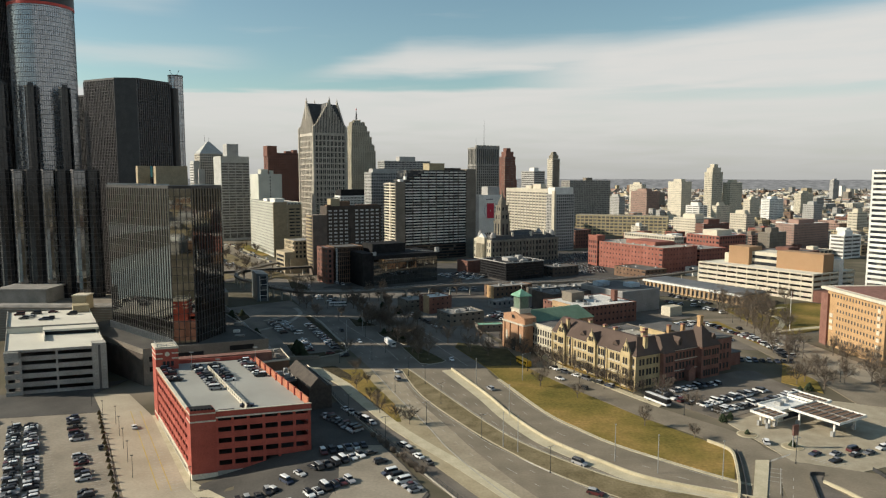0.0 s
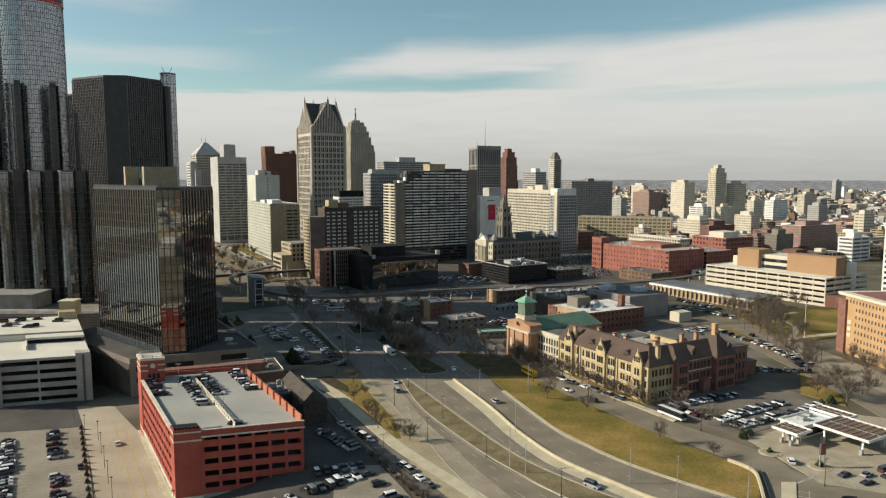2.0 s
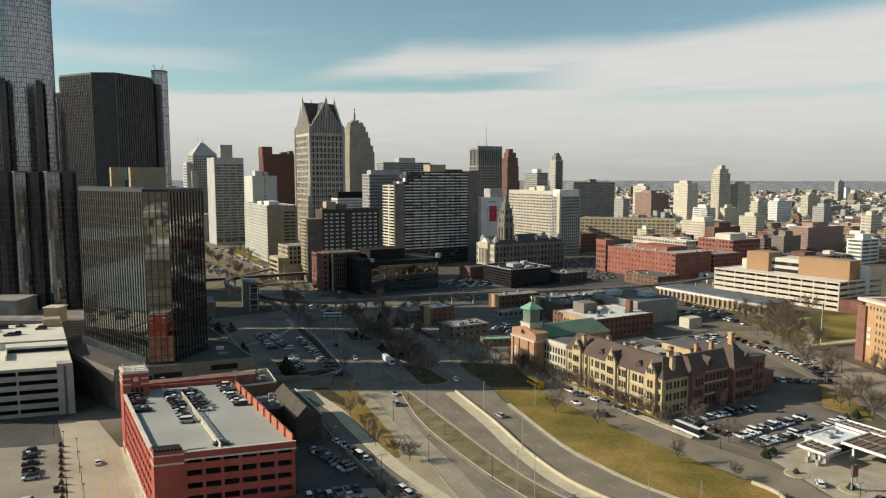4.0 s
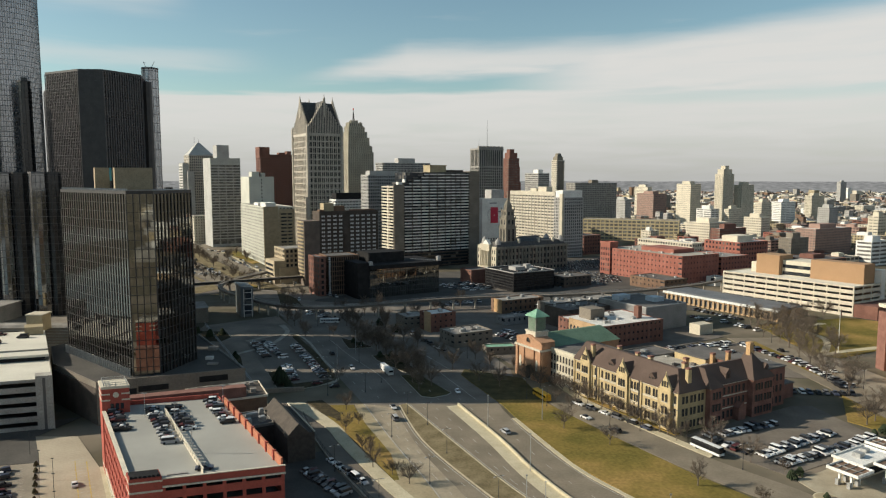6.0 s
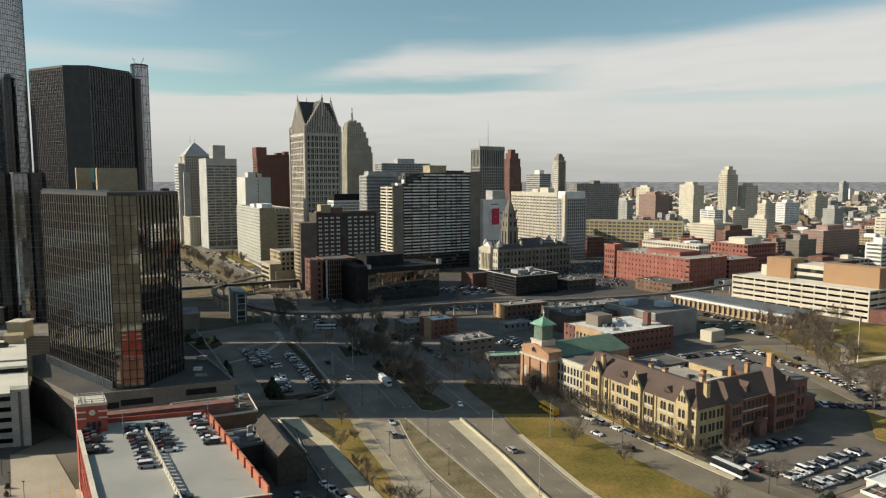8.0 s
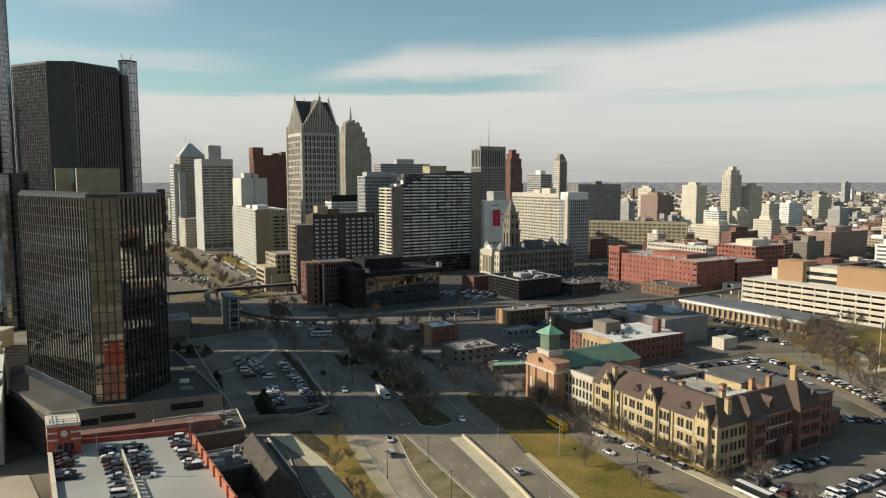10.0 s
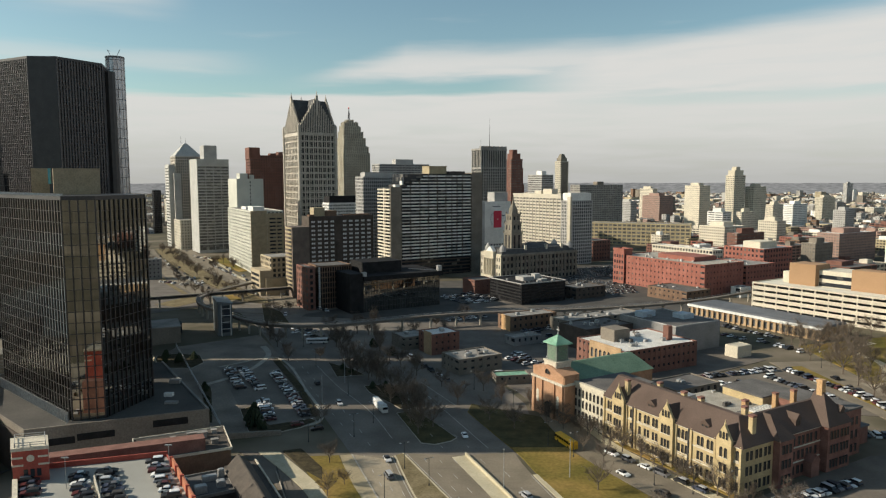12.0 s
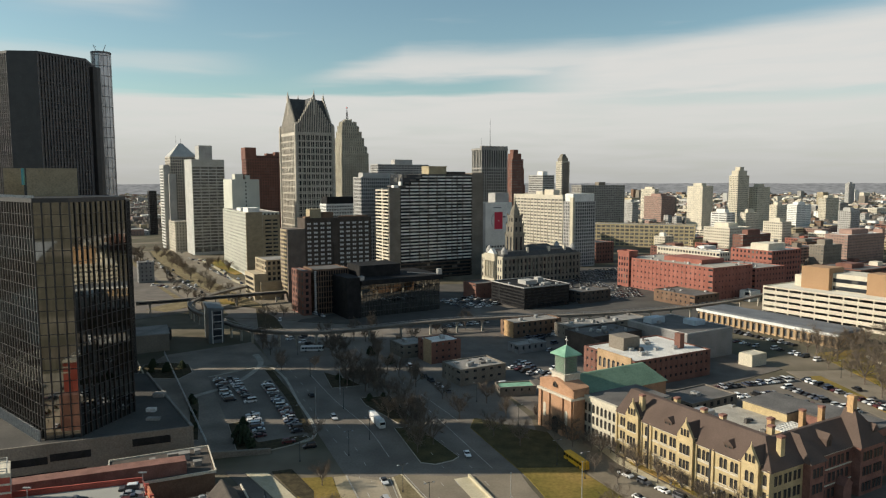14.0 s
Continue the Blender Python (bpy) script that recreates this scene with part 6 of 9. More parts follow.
wg, _, slab3, _, _ = garage("cream_parking_garage", "long cream concrete parking garage with orange brick blocks", (268, 498), (313, 524), (213.5, 577), 0, 19.5, 5, (5, 11), CREAM, DECK_PALE, ratio=0.62)
part("brick_block", slab3(Geo(), 16, 32, 62, 80, 0, 34), BLOCK_BRICK, wg, "blank orange brick block")
part("brick_block", slab3(Geo(), 18, 31, 4, 40, 0, 33), BLOCK_BRICK, wg, "blank orange brick block")
part("cream_link", slab3(slab3(Geo(), 20, 42, 40, 62, 0, 30.5), 22, 40, 80, 88, 0, 27), CREAM, wg)
for k in range(2):
    part("link_window", slab3(Geo(), 19.7, 20.1, 40.5, 61.5, 20 + 5 * k, 22.5 + 5 * k), GLASS, wg)
part("brick_wing", slab3(Geo(), 0, 40, -15, -0.4, 0, 8.5), MAROON_BRICK, wg, "dark red brick wing")
part("white_tower", slab3(Geo(), 31.5, 37, 0, 6, 0, 29), WHITE_WALL, wg)

# brick arcade along the tracks
arc = thing("arcaded_shed", "long low brick shed with arched openings and grey roof", "shed", plan(210.5, 480.5, 31))
part("brick_wall", Geo().box(0.3, 26, 0, 92, 0, 7.2), ARCADE_BRICK, arc)
arch_me = pane_mesh("arch_opening", arch_window(2.3, 4.2), 0.12, GLASS, 1)
for k in range(23):
    part("arch_pier", Geo().box(-0.5, 0.5, 4 * k, 4 * k + 1.6, 0, 6.2), ARCADE_BRICK, arc)
    part("arch_opening", arch_me, GLASS, arc, at=(0.36, 4 * k + 2.8, 1.0))
part("white_cornice", Geo().box(-1.0, 0.6, -0.5, 92.5, 6.2, 7.6), WHITE_WALL, arc)
part("metal_roof", Geo().hull([(0.4, 0, 7.2), (26, 0, 7.2), (26, 92, 7.2), (0.4, 92, 7.2)], [(2, 1, 8.3), (25, 1, 8.3), (25, 91, 8.3), (2, 91, 8.3)]), surf("blue_grey_roof", (0.115, 0.12, 0.124), (0.155, 0.16, 0.165), 0.1, 0.6, 1.5, 0.1), arc, "blue-grey metal roof")

# ---- river-side towers ----
def facet_tower(name, label, pts, z0, z1, glass, fin, gap=2.2, floor=3.6, proud=0.25, blank=(), lines=None, joined=False, thin=0.2, fat=0.1):
    """A tower on a many-sided plan: glass faces with a fin every gap metres and a thin band a storey; blank: faces without either; lines: the metal of the storey bands."""
    c = Vector((sum(p[0] for p in pts) / len(pts), sum(p[1] for p in pts) / len(pts)))
    root = thing(name, label, "skyscraper", pose(c.x, c.y, 0))
    loc = [(Vector(p) - c) for p in pts]
    part("glass_wall", Geo().prism([(p.x * 0.995, p.y * 0.995) for p in loc], z0, z1), glass, root, "reflecting glass wall")
    for i, p in enumerate(loc):
        nx = loc[(i + 1) % len(loc)]
        t = (nx - p)
        ln = t.length
        t.normalize()
        o = Vector((t.y, -t.x)) * proud
        if i in blank:
            part("blank_panel", Geo().prism([(p.x, p.y), (p.x + o.x * 0.6, p.y + o.y * 0.6), (nx.x + o.x * 0.6, nx.y + o.y * 0.6), (nx.x, nx.y)], z0, z1), BRONZE, root, "blank dark cladding")
            g = Geo()
            for k in range(int((z1 - z0) / floor)):
                z = z0 + floor * (k + 1)
                g.prism([(p.x + o.x * 0.55, p.y + o.y * 0.55), (p.x + o.x * 0.7, p.y + o.y * 0.7), (nx.x + o.x * 0.7, nx.y + o.y * 0.7), (nx.x + o.x * 0.55, nx.y + o.y * 0.55)], z - 0.12, z)
            tagged(part("panel_joint", g, DARK_METAL, root), kind="stuff")
            continue
        n = max(1, round(ln / gap))
        one = [(-t.x * fat, -t.y * fat), (-t.x * fat + o.x, -t.y * fat + o.y), (t.x * fat + o.x, t.y * fat + o.y), (t.x * fat, t.y * fat)]
        if joined:
            g = Geo()
            for k in range(n + 1):
                m_ = p + t * (ln * k / n)
                g.prism([(a + m_.x, b + m_.y) for a, b in one], z0, z1)
            tagged(part("fin", g, fin, root), kind="stuff")
        else:
            fin_me = Geo().prism(one, z0, z1).mesh("fin", fin)
            for k in range(n + 1):
                m_ = p + t * (ln * k / n)
                part("fin", fin_me, fin, root, at=(m_.x, m_.y, 0))
        b = Geo()
        for k in range(int((z1 - z0) / floor)):
            z = z0 + floor * (k + 1)
            b.prism([(p.x, p.y), (p.x + o.x * 0.6, p.y + o.y * 0.6), (nx.x + o.x * 0.6, nx.y + o.y * 0.6), (nx.x, nx.y)], z - thin, z)
        tagged(part("floor_line", b, lines or BRONZE, root), kind="stuff")
    part("roof", Geo().prism([(p.x * 1.004, p.y * 1.004) for p in loc], z1, z1 + 1.2), BRONZE, root)
    return root, c


blk, bc = facet_tower("mirror_office_tower", "dark mirrored glass office tower with chamfered corners", [(-176, 363), (-127.6, 321.5), (-118, 324.5), (-111.7, 348.5), (-126, 363.5), (-168, 366)], 11, 85, MIRROR_GLASS, BRONZE, 2.35, 3.7, proud=0.24, thin=0.15, fat=0.17)
rl = Geo()
for k in range(24):
    t = k / 23
    rl.box(-176 + 48.4 * t - bc.x - 0.5, -176 + 48.4 * t - bc.x + 0.5, 365 - 43.5 * t - bc.y - 0.2, 365 - 43.5 * t - bc.y + 0.6, 86.2, 87.0)
tagged(part("roof_fitting", rl, STEEL, blk, "small pale roof fitting"), kind="stuff")
for cx, cy, w_, top_ in ((-142.6, 345, 15, 95.6), (-154.6, 352, 5.8, 95.7)):
    e1, e2 = Vector((0.866, 0.5)), Vector((-0.5, 0.866)) * 8
    o_ = Vector((cx - bc.x, cy - bc.y))
    part("penthouse", Geo().prism([tuple(o_), tuple(o_ + e1 * w_), tuple(o_ + e1 * w_ + e2), tuple(o_ + e2)], 86, top_), PLANT_TAN, blk, "tan rooftop plant room")
part("teal_emblem", Geo().box(-147.3 - bc.x, -146.5 - bc.x, 350 - bc.y, 350.6 - bc.y, 90, 95.6), surf("teal_sign", (0.06, 0.26, 0.30), (0.09, 0.33, 0.36), 1.0, 0.5), blk)
PODIUM = [(x - bc.x, y - bc.y) for x, y in ((-138, 312.5), (-86, 332.7), (-128, 397), (-180, 397), (-190, 372), (-172, 342))]
part("podium", Geo().prism(PODIUM, -6, 11), TAUPE, blk, "taupe concrete podium")
part("podium_roof", Geo().prism([(x * 0.985, y * 0.985) for x, y in PODIUM], 11, 11.12), LOT_DARK, blk, "dark flat podium roof")
# added dark panel: darkens the podium side as the shaded passage would
part("ramp_wall", Geo().hull([(-138.6 - bc.x, 312.2 - bc.y, -6), (-137.8 - bc.x, 312.9 - bc.y, -6), (-171.6 - bc.x, 342.3 - bc.y, -6), (-172.4 - bc.x, 341.6 - bc.y, -6)], [(-138.6 - bc.x, 312.2 - bc.y, 8.6), (-137.8 - bc.x, 312.9 - bc.y, 8.6), (-171.6 - bc.x, 342.3 - bc.y, 8.6), (-172.4 - bc.x, 341.6 - bc.y, 8.6)]), HOTEL_BRICK, blk, "dark brown panel with the passage shade put into its colour")
part("podium_coping", Geo().beam((*PODIUM[1], 11.3), (*PODIUM[2], 11.3), 0.7, 0.6), GRAVEL, blk)
part("podium_unit", Geo().box(-107.6 - bc.x, -104.4 - bc.x, 347.6 - bc.y, 349.4 - bc.y, 11.1, 12.4), WHITE_WALL, blk, "white air unit on the podium")
part("podium_hatch", Geo().box(-112 - bc.x, -108 - bc.x, 364 - bc.y, 367 - bc.y, 11.1, 12.6).box(-104 - bc.x, -99.5 - bc.x, 339 - bc.y, 341 - bc.y, 11.1, 11.9), GRAVEL, blk)
g = Geo()
for k in range(34):
    t = (k + 0.5) / 34
    x, y = -177 + 49 * t - bc.x, 361.6 - 42 * t - bc.y
    g.box(x - 0.3, x + 0.3, y - 0.3, y + 0.3, 11.1, 14.7)
tagged(part("base_column", g, STEEL, blk, "row of pale columns at the foot"), kind="stuff")
facet_tower("mirror_office_tower", "second dark mirrored glass office tower behind", [(-178, 371.5), (-140, 371.5), (-140, 402), (-151, 439.5), (-180, 439.5)], -6, 82, MIRROR_GLASS, BRONZE, 1.42, 1.85, proud=0.14, joined=True, thin=0.08)

hq, hc = facet_tower("black_office_tower", "black ribbed office tower with chamfered corners", [(-234, 459), (-208, 445.5), (-194.5, 446.5), (-182.3, 468), (-189, 490), (-211, 500), (-236, 486)], -6, 151, BLACK_GLASS, BRONZE_PALE, 1.55, 1.9, proud=0.5, blank=(1,), lines=BRONZE_PALE, thin=0.16)
part("roof_plant", Geo().tube(-210 - hc.x, 468 - hc.y, 152, 154, 5, 4.6, 12), BRONZE_PALE, hq)
part("side_shaft", Geo().tube(-182.5 - hc.x, 476 - hc.y, -6, 149, 3.2, 3.2, 10), BRONZE, hq, "dark rounded shaft")
facet_tower("black_office_tower", "black ribbed office tower behind", [(-284, 545), (-262, 535), (-236, 545), (-230, 570), (-250, 585), (-282, 575)], -6, 151, BLACK_GLASS, BRONZE_PALE, 1.6, 3.8, proud=0.5, joined=True)
# the next tower of the group, at the edge of the river side
facet_tower("black_office_tower", "tall black ribbed tower at the edge of the group", [(-330, 478), (-304, 466), (-299.5, 470), (-297.5, 492), (-318, 512), (-338, 500)], -6, 240, BLACK_GLASS, BRONZE_PALE, 1.6, 3.8, proud=0.5, lines=BRONZE_PALE, joined=True)


def round_shaft(name, label, x, y, r, z0, z1, glass, fin, n=28, floor=3.8, every=1, category="tower shaft"):
    root = thing(name, label, category, pose(x, y, 0))
    part("glass_wall", Geo().tube(0, 0, z0, z1, r, r, n), glass, root)
    g = Geo()
    for k in range(0, n, every):
        a = math.tau * k / n
        g.beam((math.cos(a) * r, math.sin(a) * r, z0), (math.cos(a) * r, math.sin(a) * r, z1), 0.18)
    tagged(part("fin", g, fin, root), kind="stuff")
    b = Geo()
    for k in range(int((z1 - z0) / floor)):
        z = z0 + floor * (k + 1)
        b.tube(0, 0, z - 0.3, z, r + 0.06, r + 0.06, n)
    tagged(part("floor_band", b, fin, root), kind="stuff")
    part("cap", Geo().tube(0, 0, z1, z1 + 1.0, r + 0.25, r + 0.25, n), fin, root)
    return root


hotel_tower = round_shaft("round_hotel_tower", "tall round silver glass hotel tower with red band", -273.8, 485, 19.7, -6, 225, SILVER_GLASS, FIN_GREY, 96, 3.05, category="skyscraper")
part("red_band", Geo().tube(0, 0, 202.4, 204.2, 20.2, 20.2, 64), RED_RING, hotel_tower, "thin red ring near the top")
part("crown", Geo().tube(0, 0, 204.2, 219, 20.1, 20.1, 64), BRONZE, hotel_tower)
for x, y, h in ((-269.5, 460, 148), (-249.5, 464, 147), (-289.8, 462, 150)):
    s_ = round_shaft("dark_lift_shaft", "dark rounded lift shaft beside the hotel tower", x, y, 3.4, -6, h, BLACK_GLASS, BRONZE, 12)
    part("shaft_head", Geo().box(-1.2, 1.2, -1.2, 1.2, h, h + 3), BRONZE, s_)
round_shaft("silver_lift_shaft", "slim silver glass lift shaft", -190, 500, 4.9, -6, 160, SILVER_GLASS, BRONZE_PALE, 14, 5.5)
part("roof_crane", Geo().beam((-2, 0, 161), (-4, 0, 165), 0.25).beam((-4, 0, 165), (-2.5, 0, 164), 0.2).beam((1, 0, 161), (3, 0, 165), 0.25), STEEL, bpy.data.objects["silver_lift_shaft"])
for k, (px_, r, dark) in enumerate(((5, 4.5, 1), (36, 4.2, 0), (60, 6.0, 1), (88, 4.2, 0), (111, 5.0, 1), (142, 5.0, 0), (162, 4.0, 1))):
    x = -(784 - px_) / 1228 * 434
    round_shaft("short_lift_shaft", "shorter rounded glass shaft at the tower's foot" if not dark else "shorter dark rounded shaft at the tower's foot", x, 434 + (2 if dark else 0), r, -6, 93.5 if k != 0 else 120,
                SHAFT_GLASS if not dark else BLACK_GLASS, BRONZE if dark else BRONZE_PALE, 14)
pod = thing("tower_podium", "grey stepped podium at the foot of the towers", "podium", pose(-245, 405, 0))
part("lower_block", Geo().box(-60, 62, -6, 40, -6, 14), TAUPE, pod)
part("upper_block", Geo().box(-24, 6, 6, 40, 14, 22).box(-25, 7, 5, 41, 22, 23), GRAVEL, pod)
for k in range(12):
    part("podium_band", Geo().box(-60.2, 62.2, -6.3, -5.9, -4 + 1.5 * k, -3.4 + 1.5 * k), GRAVEL, pod)
part("roof_ramp", Geo().hull([(-50, -5, 14), (54, -5, 14), (60, 4, 14), (-50, 4, 14)], [(-50, -4, 15), (50, -4, 15), (56, 3, 15), (-50, 3, 15)]), GRAVEL, pod)
t1 = thing("terrace_house", "small pale box-like roof structure on the podium", "roof structure", pose(-213, 392, 14))
part("wall", Geo().box(0, 8, 0, 8, 0, 8), TAN_BLOCK, t1)
part("lid", Geo().box(-0.4, 8.4, -0.4, 8.4, 8, 8.6), CREAM, t1)
# low structures between the tower and the garage
ret = thing("retaining_wall", "long dark retaining wall with openings along the ramp", "wall", pose(0, 0, 0))
part("wall_panel", Geo().hull([(-138.2, 311.7, -6), (-85.6, 332.2, -3), (-85.8, 332.6, -3), (-138.4, 312.2, -6)], [(-138.2, 311.7, 11.7), (-85.6, 332.2, 11.7), (-85.8, 332.6, 11.7), (-138.4, 312.2, 11.7)]), TAUPE, ret)
part("low_wall_panel", Geo().hull([(-85.4, 332.3, -3), (-62, 338, -3), (-62.3, 339, -3), (-85.7, 333.2, -3)], [(-85.4, 332.3, 2.4), (-62, 338, 1.6), (-62.3, 339, 1.6), (-85.7, 333.2, 2.4)]), TAUPE, ret)
# black boxes on the wall painted as shaded slots
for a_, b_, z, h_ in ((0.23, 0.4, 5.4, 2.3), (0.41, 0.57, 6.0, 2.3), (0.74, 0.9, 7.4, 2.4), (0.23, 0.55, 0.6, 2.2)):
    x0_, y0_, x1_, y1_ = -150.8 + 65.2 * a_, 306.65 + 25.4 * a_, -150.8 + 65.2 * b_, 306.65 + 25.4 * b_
    part("opening", Geo().hull([(x0_, y0_, z), (x1_, y1_, z), (x1_, y1_ + 0.3, z), (x0_, y0_ + 0.3, z)], [(x0_, y0_, z + h_), (x1_, y1_, z + h_), (x1_, y1_ + 0.3, z + h_), (x0_, y0_ + 0.3, z + h_)]), BLACK_BLOCK, ret, "long black slot, the opening's shade put into its colour")
part("red_strip", Geo().hull([(-118, 281, -5), (-76, 300, -2), (-78, 304, -2), (-120, 285, -5)], [(-118, 281, 14.4), (-76, 300, 13.4), (-78, 304, 13.4), (-120, 285, 14.4)]), PINK_BRICK, ret, "dull red brick wall behind the garage")
ramp_fence = thing("ramp_fence", "long thin rail beside the dark ramp", "fence", pose(0, 0, 0))
g = Geo()
for z in (1.2, 2.2):
    g.beam((-150, 470, z), (-86, 345, z), 0.18)
for k in range(22):
    t = k / 21
    g.beam((-150 + 64 * t, 470 - 125 * t, -5), (-150 + 64 * t, 470 - 125 * t, 2.3), 0.16)
part("rail", g, STEEL, ramp_fence)

flat = thing("flat_roof_house", "low brick building with pale-edged flat roof and vents", "building", pose(-84.5, 294, 0, 0, 0, 24.5))
part("wall", Geo().box(-9.5, 17.5, 0.5, 20, -5, 9.4), BROWN_BRICK, flat)
part("roof", Geo().box(-9.5, 17.5, 0.5, 20, 9.4, 9.7), SHINGLE, flat, "brown gravel roof")
part("pale_coping", Geo().ring(-9.9, 17.9, 0.1, 20.4, 9.3, 10.1, 0.28), CREAM, flat)
for x, y, w, d, h in ((-2, 3, 2.2, 2.2, 1.6), (3.5, 8, 5, 2.2, 1.5), (9, 12, 2.8, 2.2, 1.8), (6, 15.5, 6, 1.2, 0.9), (12.5, 6, 2, 1.6, 1.2), (1, 13, 1.4, 1.4, 1.2), (13.5, 15, 1.5, 1.5, 1.1)):
    part("roof_vent", Geo().box(x, x + w, y, y + d, 9.7, 9.7 + h).box(x - 0.15, x + w + 0.15, y - 0.15, y + d + 0.15, 9.7 + h, 9.9 + h), GRAVEL, flat)
hip = thing("steep_roof_hall", "dark timber hall with brown gable roof beside the garage", "building", pose(-44, 265.2, 0, 0, 0, 28))
part("wall", Geo().box(-9, 0, 0, 32, -6, 9.2), TIMBER, hip)
for k in range(11):
    part("wall_batten", Geo().box(-0.1, 0.12, 1 + 3 * k, 1.25 + 3 * k, -6, 9.2), BLACK_BLOCK, hip)
part("gable_roof", Geo().hull([(-9.4, -0.6, 9.0), (-1.6, -0.6, 9.0), (-1.6, 30, 9.0), (-9.4, 30, 9.0)], [(-5.6, -0.6, 12.8), (-5.2, -0.6, 12.8), (-5.2, 30, 12.8), (-5.6, 30, 12.8)]), SHINGLE, hip, "brown shingle gable roof")
part("gutter_beam", Geo().beam((-0.1, -0.4, 9.4), (-0.1, 32, 9.4), 0.4), CREAM, hip, "pale roof edge")
part("rear_wall", Geo().box(-23, -9, 17, 32, -6, 7.6), TIMBER, hip)
part("rear_roof", Geo().box(-23, -9, 17, 32, 7.6, 8.0), GRAVEL_DARK, hip, "flat dark roof with air units")
part("roof_edge", Geo().ring(-23.2, -8.8, 16.8, 32.2, 7.6, 8.5, 0.3), GRAVEL, hip)
for x, y, w, d, h in ((-19, 19, 3.2, 2.4, 1.8), (-13, 20.5, 2.2, 2.2, 1.6), (-16, 26, 4, 2, 1.3), (-11.5, 27, 1.6, 1.6, 2.2), (-21, 28, 1.5, 1.5, 1.0)):
    part("roof_unit", Geo().box(x, x + w, y, y + d, 8, 8 + h).box(x + 0.2, x + w - 0.2, y + 0.2, y + d - 0.2, 8 + h, 8.2 + h), STEEL, hip, "grey rooftop air unit")

# ---- elevated track ----
TRACK = [(-118, 712), (-148, 675), (-167, 636), (-177, 590), (-165, 556), (-143, 530), (-119, 503), (-94, 489), (-61, 492), (-11, 517), (35, 530), (75, 536), (115, 546), (160, 564), (205, 592), (262, 640)]
track = thing("elevated_track", "grey concrete elevated rail track on round columns", "elevated railway", pose(0, 0, 0))
a, b = spline(shifted(TRACK, -1.5)), spline(shifted(TRACK, 1.5))
g = Geo()
for p, r in zip(a, b):
    g.v += [(p.x, p.y, 7.0), (p.x, p.y, 8.4), (r.x, r.y, 8.4), (r.x, r.y, 7.0)]
for i in range(len(a) - 1):
    for k in range(4):
        g.f.append((4 * i + k, 4 * i + 4 + k, 4 * i + 4 + (k + 1) % 4, 4 * i + (k + 1) % 4))
part("deck_girder", g, AVENUE, track)
mid = spline(TRACK, 3)
me = Geo().tube(0, 0, 0, 7.1, 0.65, 0.65, 10).box(-1.3, 1.3, -0.7, 0.7, 6.3, 7.1).mesh("column", CONCRETE)
for p in mid:
    part("column", me, CONCRETE, track, at=(p.x, p.y, 0))
g = Geo()
for off in (-1.5, 1.5):
    s_ = spline(shifted(TRACK, off), 6)
    for p, r in zip(s_, s_[1:]):
        g.beam((p.x, p.y, 9.3), (r.x, r.y, 9.3), 0.14)
part("side_rail", g, STEEL, track)
stn = thing("track_station", "blue-grey metal station tower beside the elevated track", "station", pose(-135, 496, 0, 0, 0, 25))
part("wall", Geo().box(0, 8, 0, 22, 0, 19), STATION_METAL, stn)
part("roof", Geo().hull([(-0.6, -0.6, 19), (8.6, -0.6, 19), (8.6, 22.6, 19), (-0.6, 22.6, 19)], [(-0.4, -0.4, 20.6), (8.4, -0.4, 19.4), (8.4, 22.4, 19.4), (-0.4, 22.4, 20.6)]), STATION_METAL, stn, "blue-grey sloping metal roof")
part("stair_glass", Geo().box(2.0, 7.0, -0.25, 0.1, 2, 18), GLASS_CLEAR, stn, "tall stair window")
part("ladder_frame", Geo().box(1.7, 2.1, -0.5, -0.1, 0, 18.5).box(6.9, 7.3, -0.5, -0.1, 0, 18.5).box(2.1, 6.9, -0.45, -0.15, 4, 4.3).box(2.1, 6.9, -0.45, -0.15, 8, 8.3).box(2.1, 6.9, -0.45, -0.15, 12, 12.3).box(2.1, 6.9, -0.45, -0.15, 16, 16.3), WHITE_WALL, stn, "white stair frame")
walkw = thing("skywalk", "pale grey covered skywalk bridge over the boulevard", "bridge", pose(0, 0, 0))
part("bridge_box", Geo().beam((-214, 583, 7.4), (-118, 634, 7.4), 3.4, 2.4), TAUPE, walkw)
part("bridge_window", Geo().beam((-212, 582.5, 7.6), (-120, 631.5, 7.6), 3.55, 0.7), GLASS, walkw)
for k in range(4):
    t = 0.08 + 0.27 * k
    part("bridge_column", Geo().tube(-214 + 96 * t, 583 + 51 * t, 0, 6.6, 0.7, 0.7, 10), CONCRETE, walkw)
wing = thing("ramp_wing", "dark low wing beside the station", "building", pose(-175, 470, 0, 0, 0, 25))
part("wall", Geo().box(0, 26, 0, 24, -1, 9), TAUPE, wing)
part("roof", Geo().box(-0.4, 26.4, -0.4, 24.4, 9, 9.5), GRAVEL, wing)
part("round_drum", Geo().tube(20, 30, -1, 6, 9, 9, 20), BLACK_BLOCK, wing)
part("tall_block", Geo().box(-6, 8, 26, 44, 0, 20), GREY_WALL, wing)

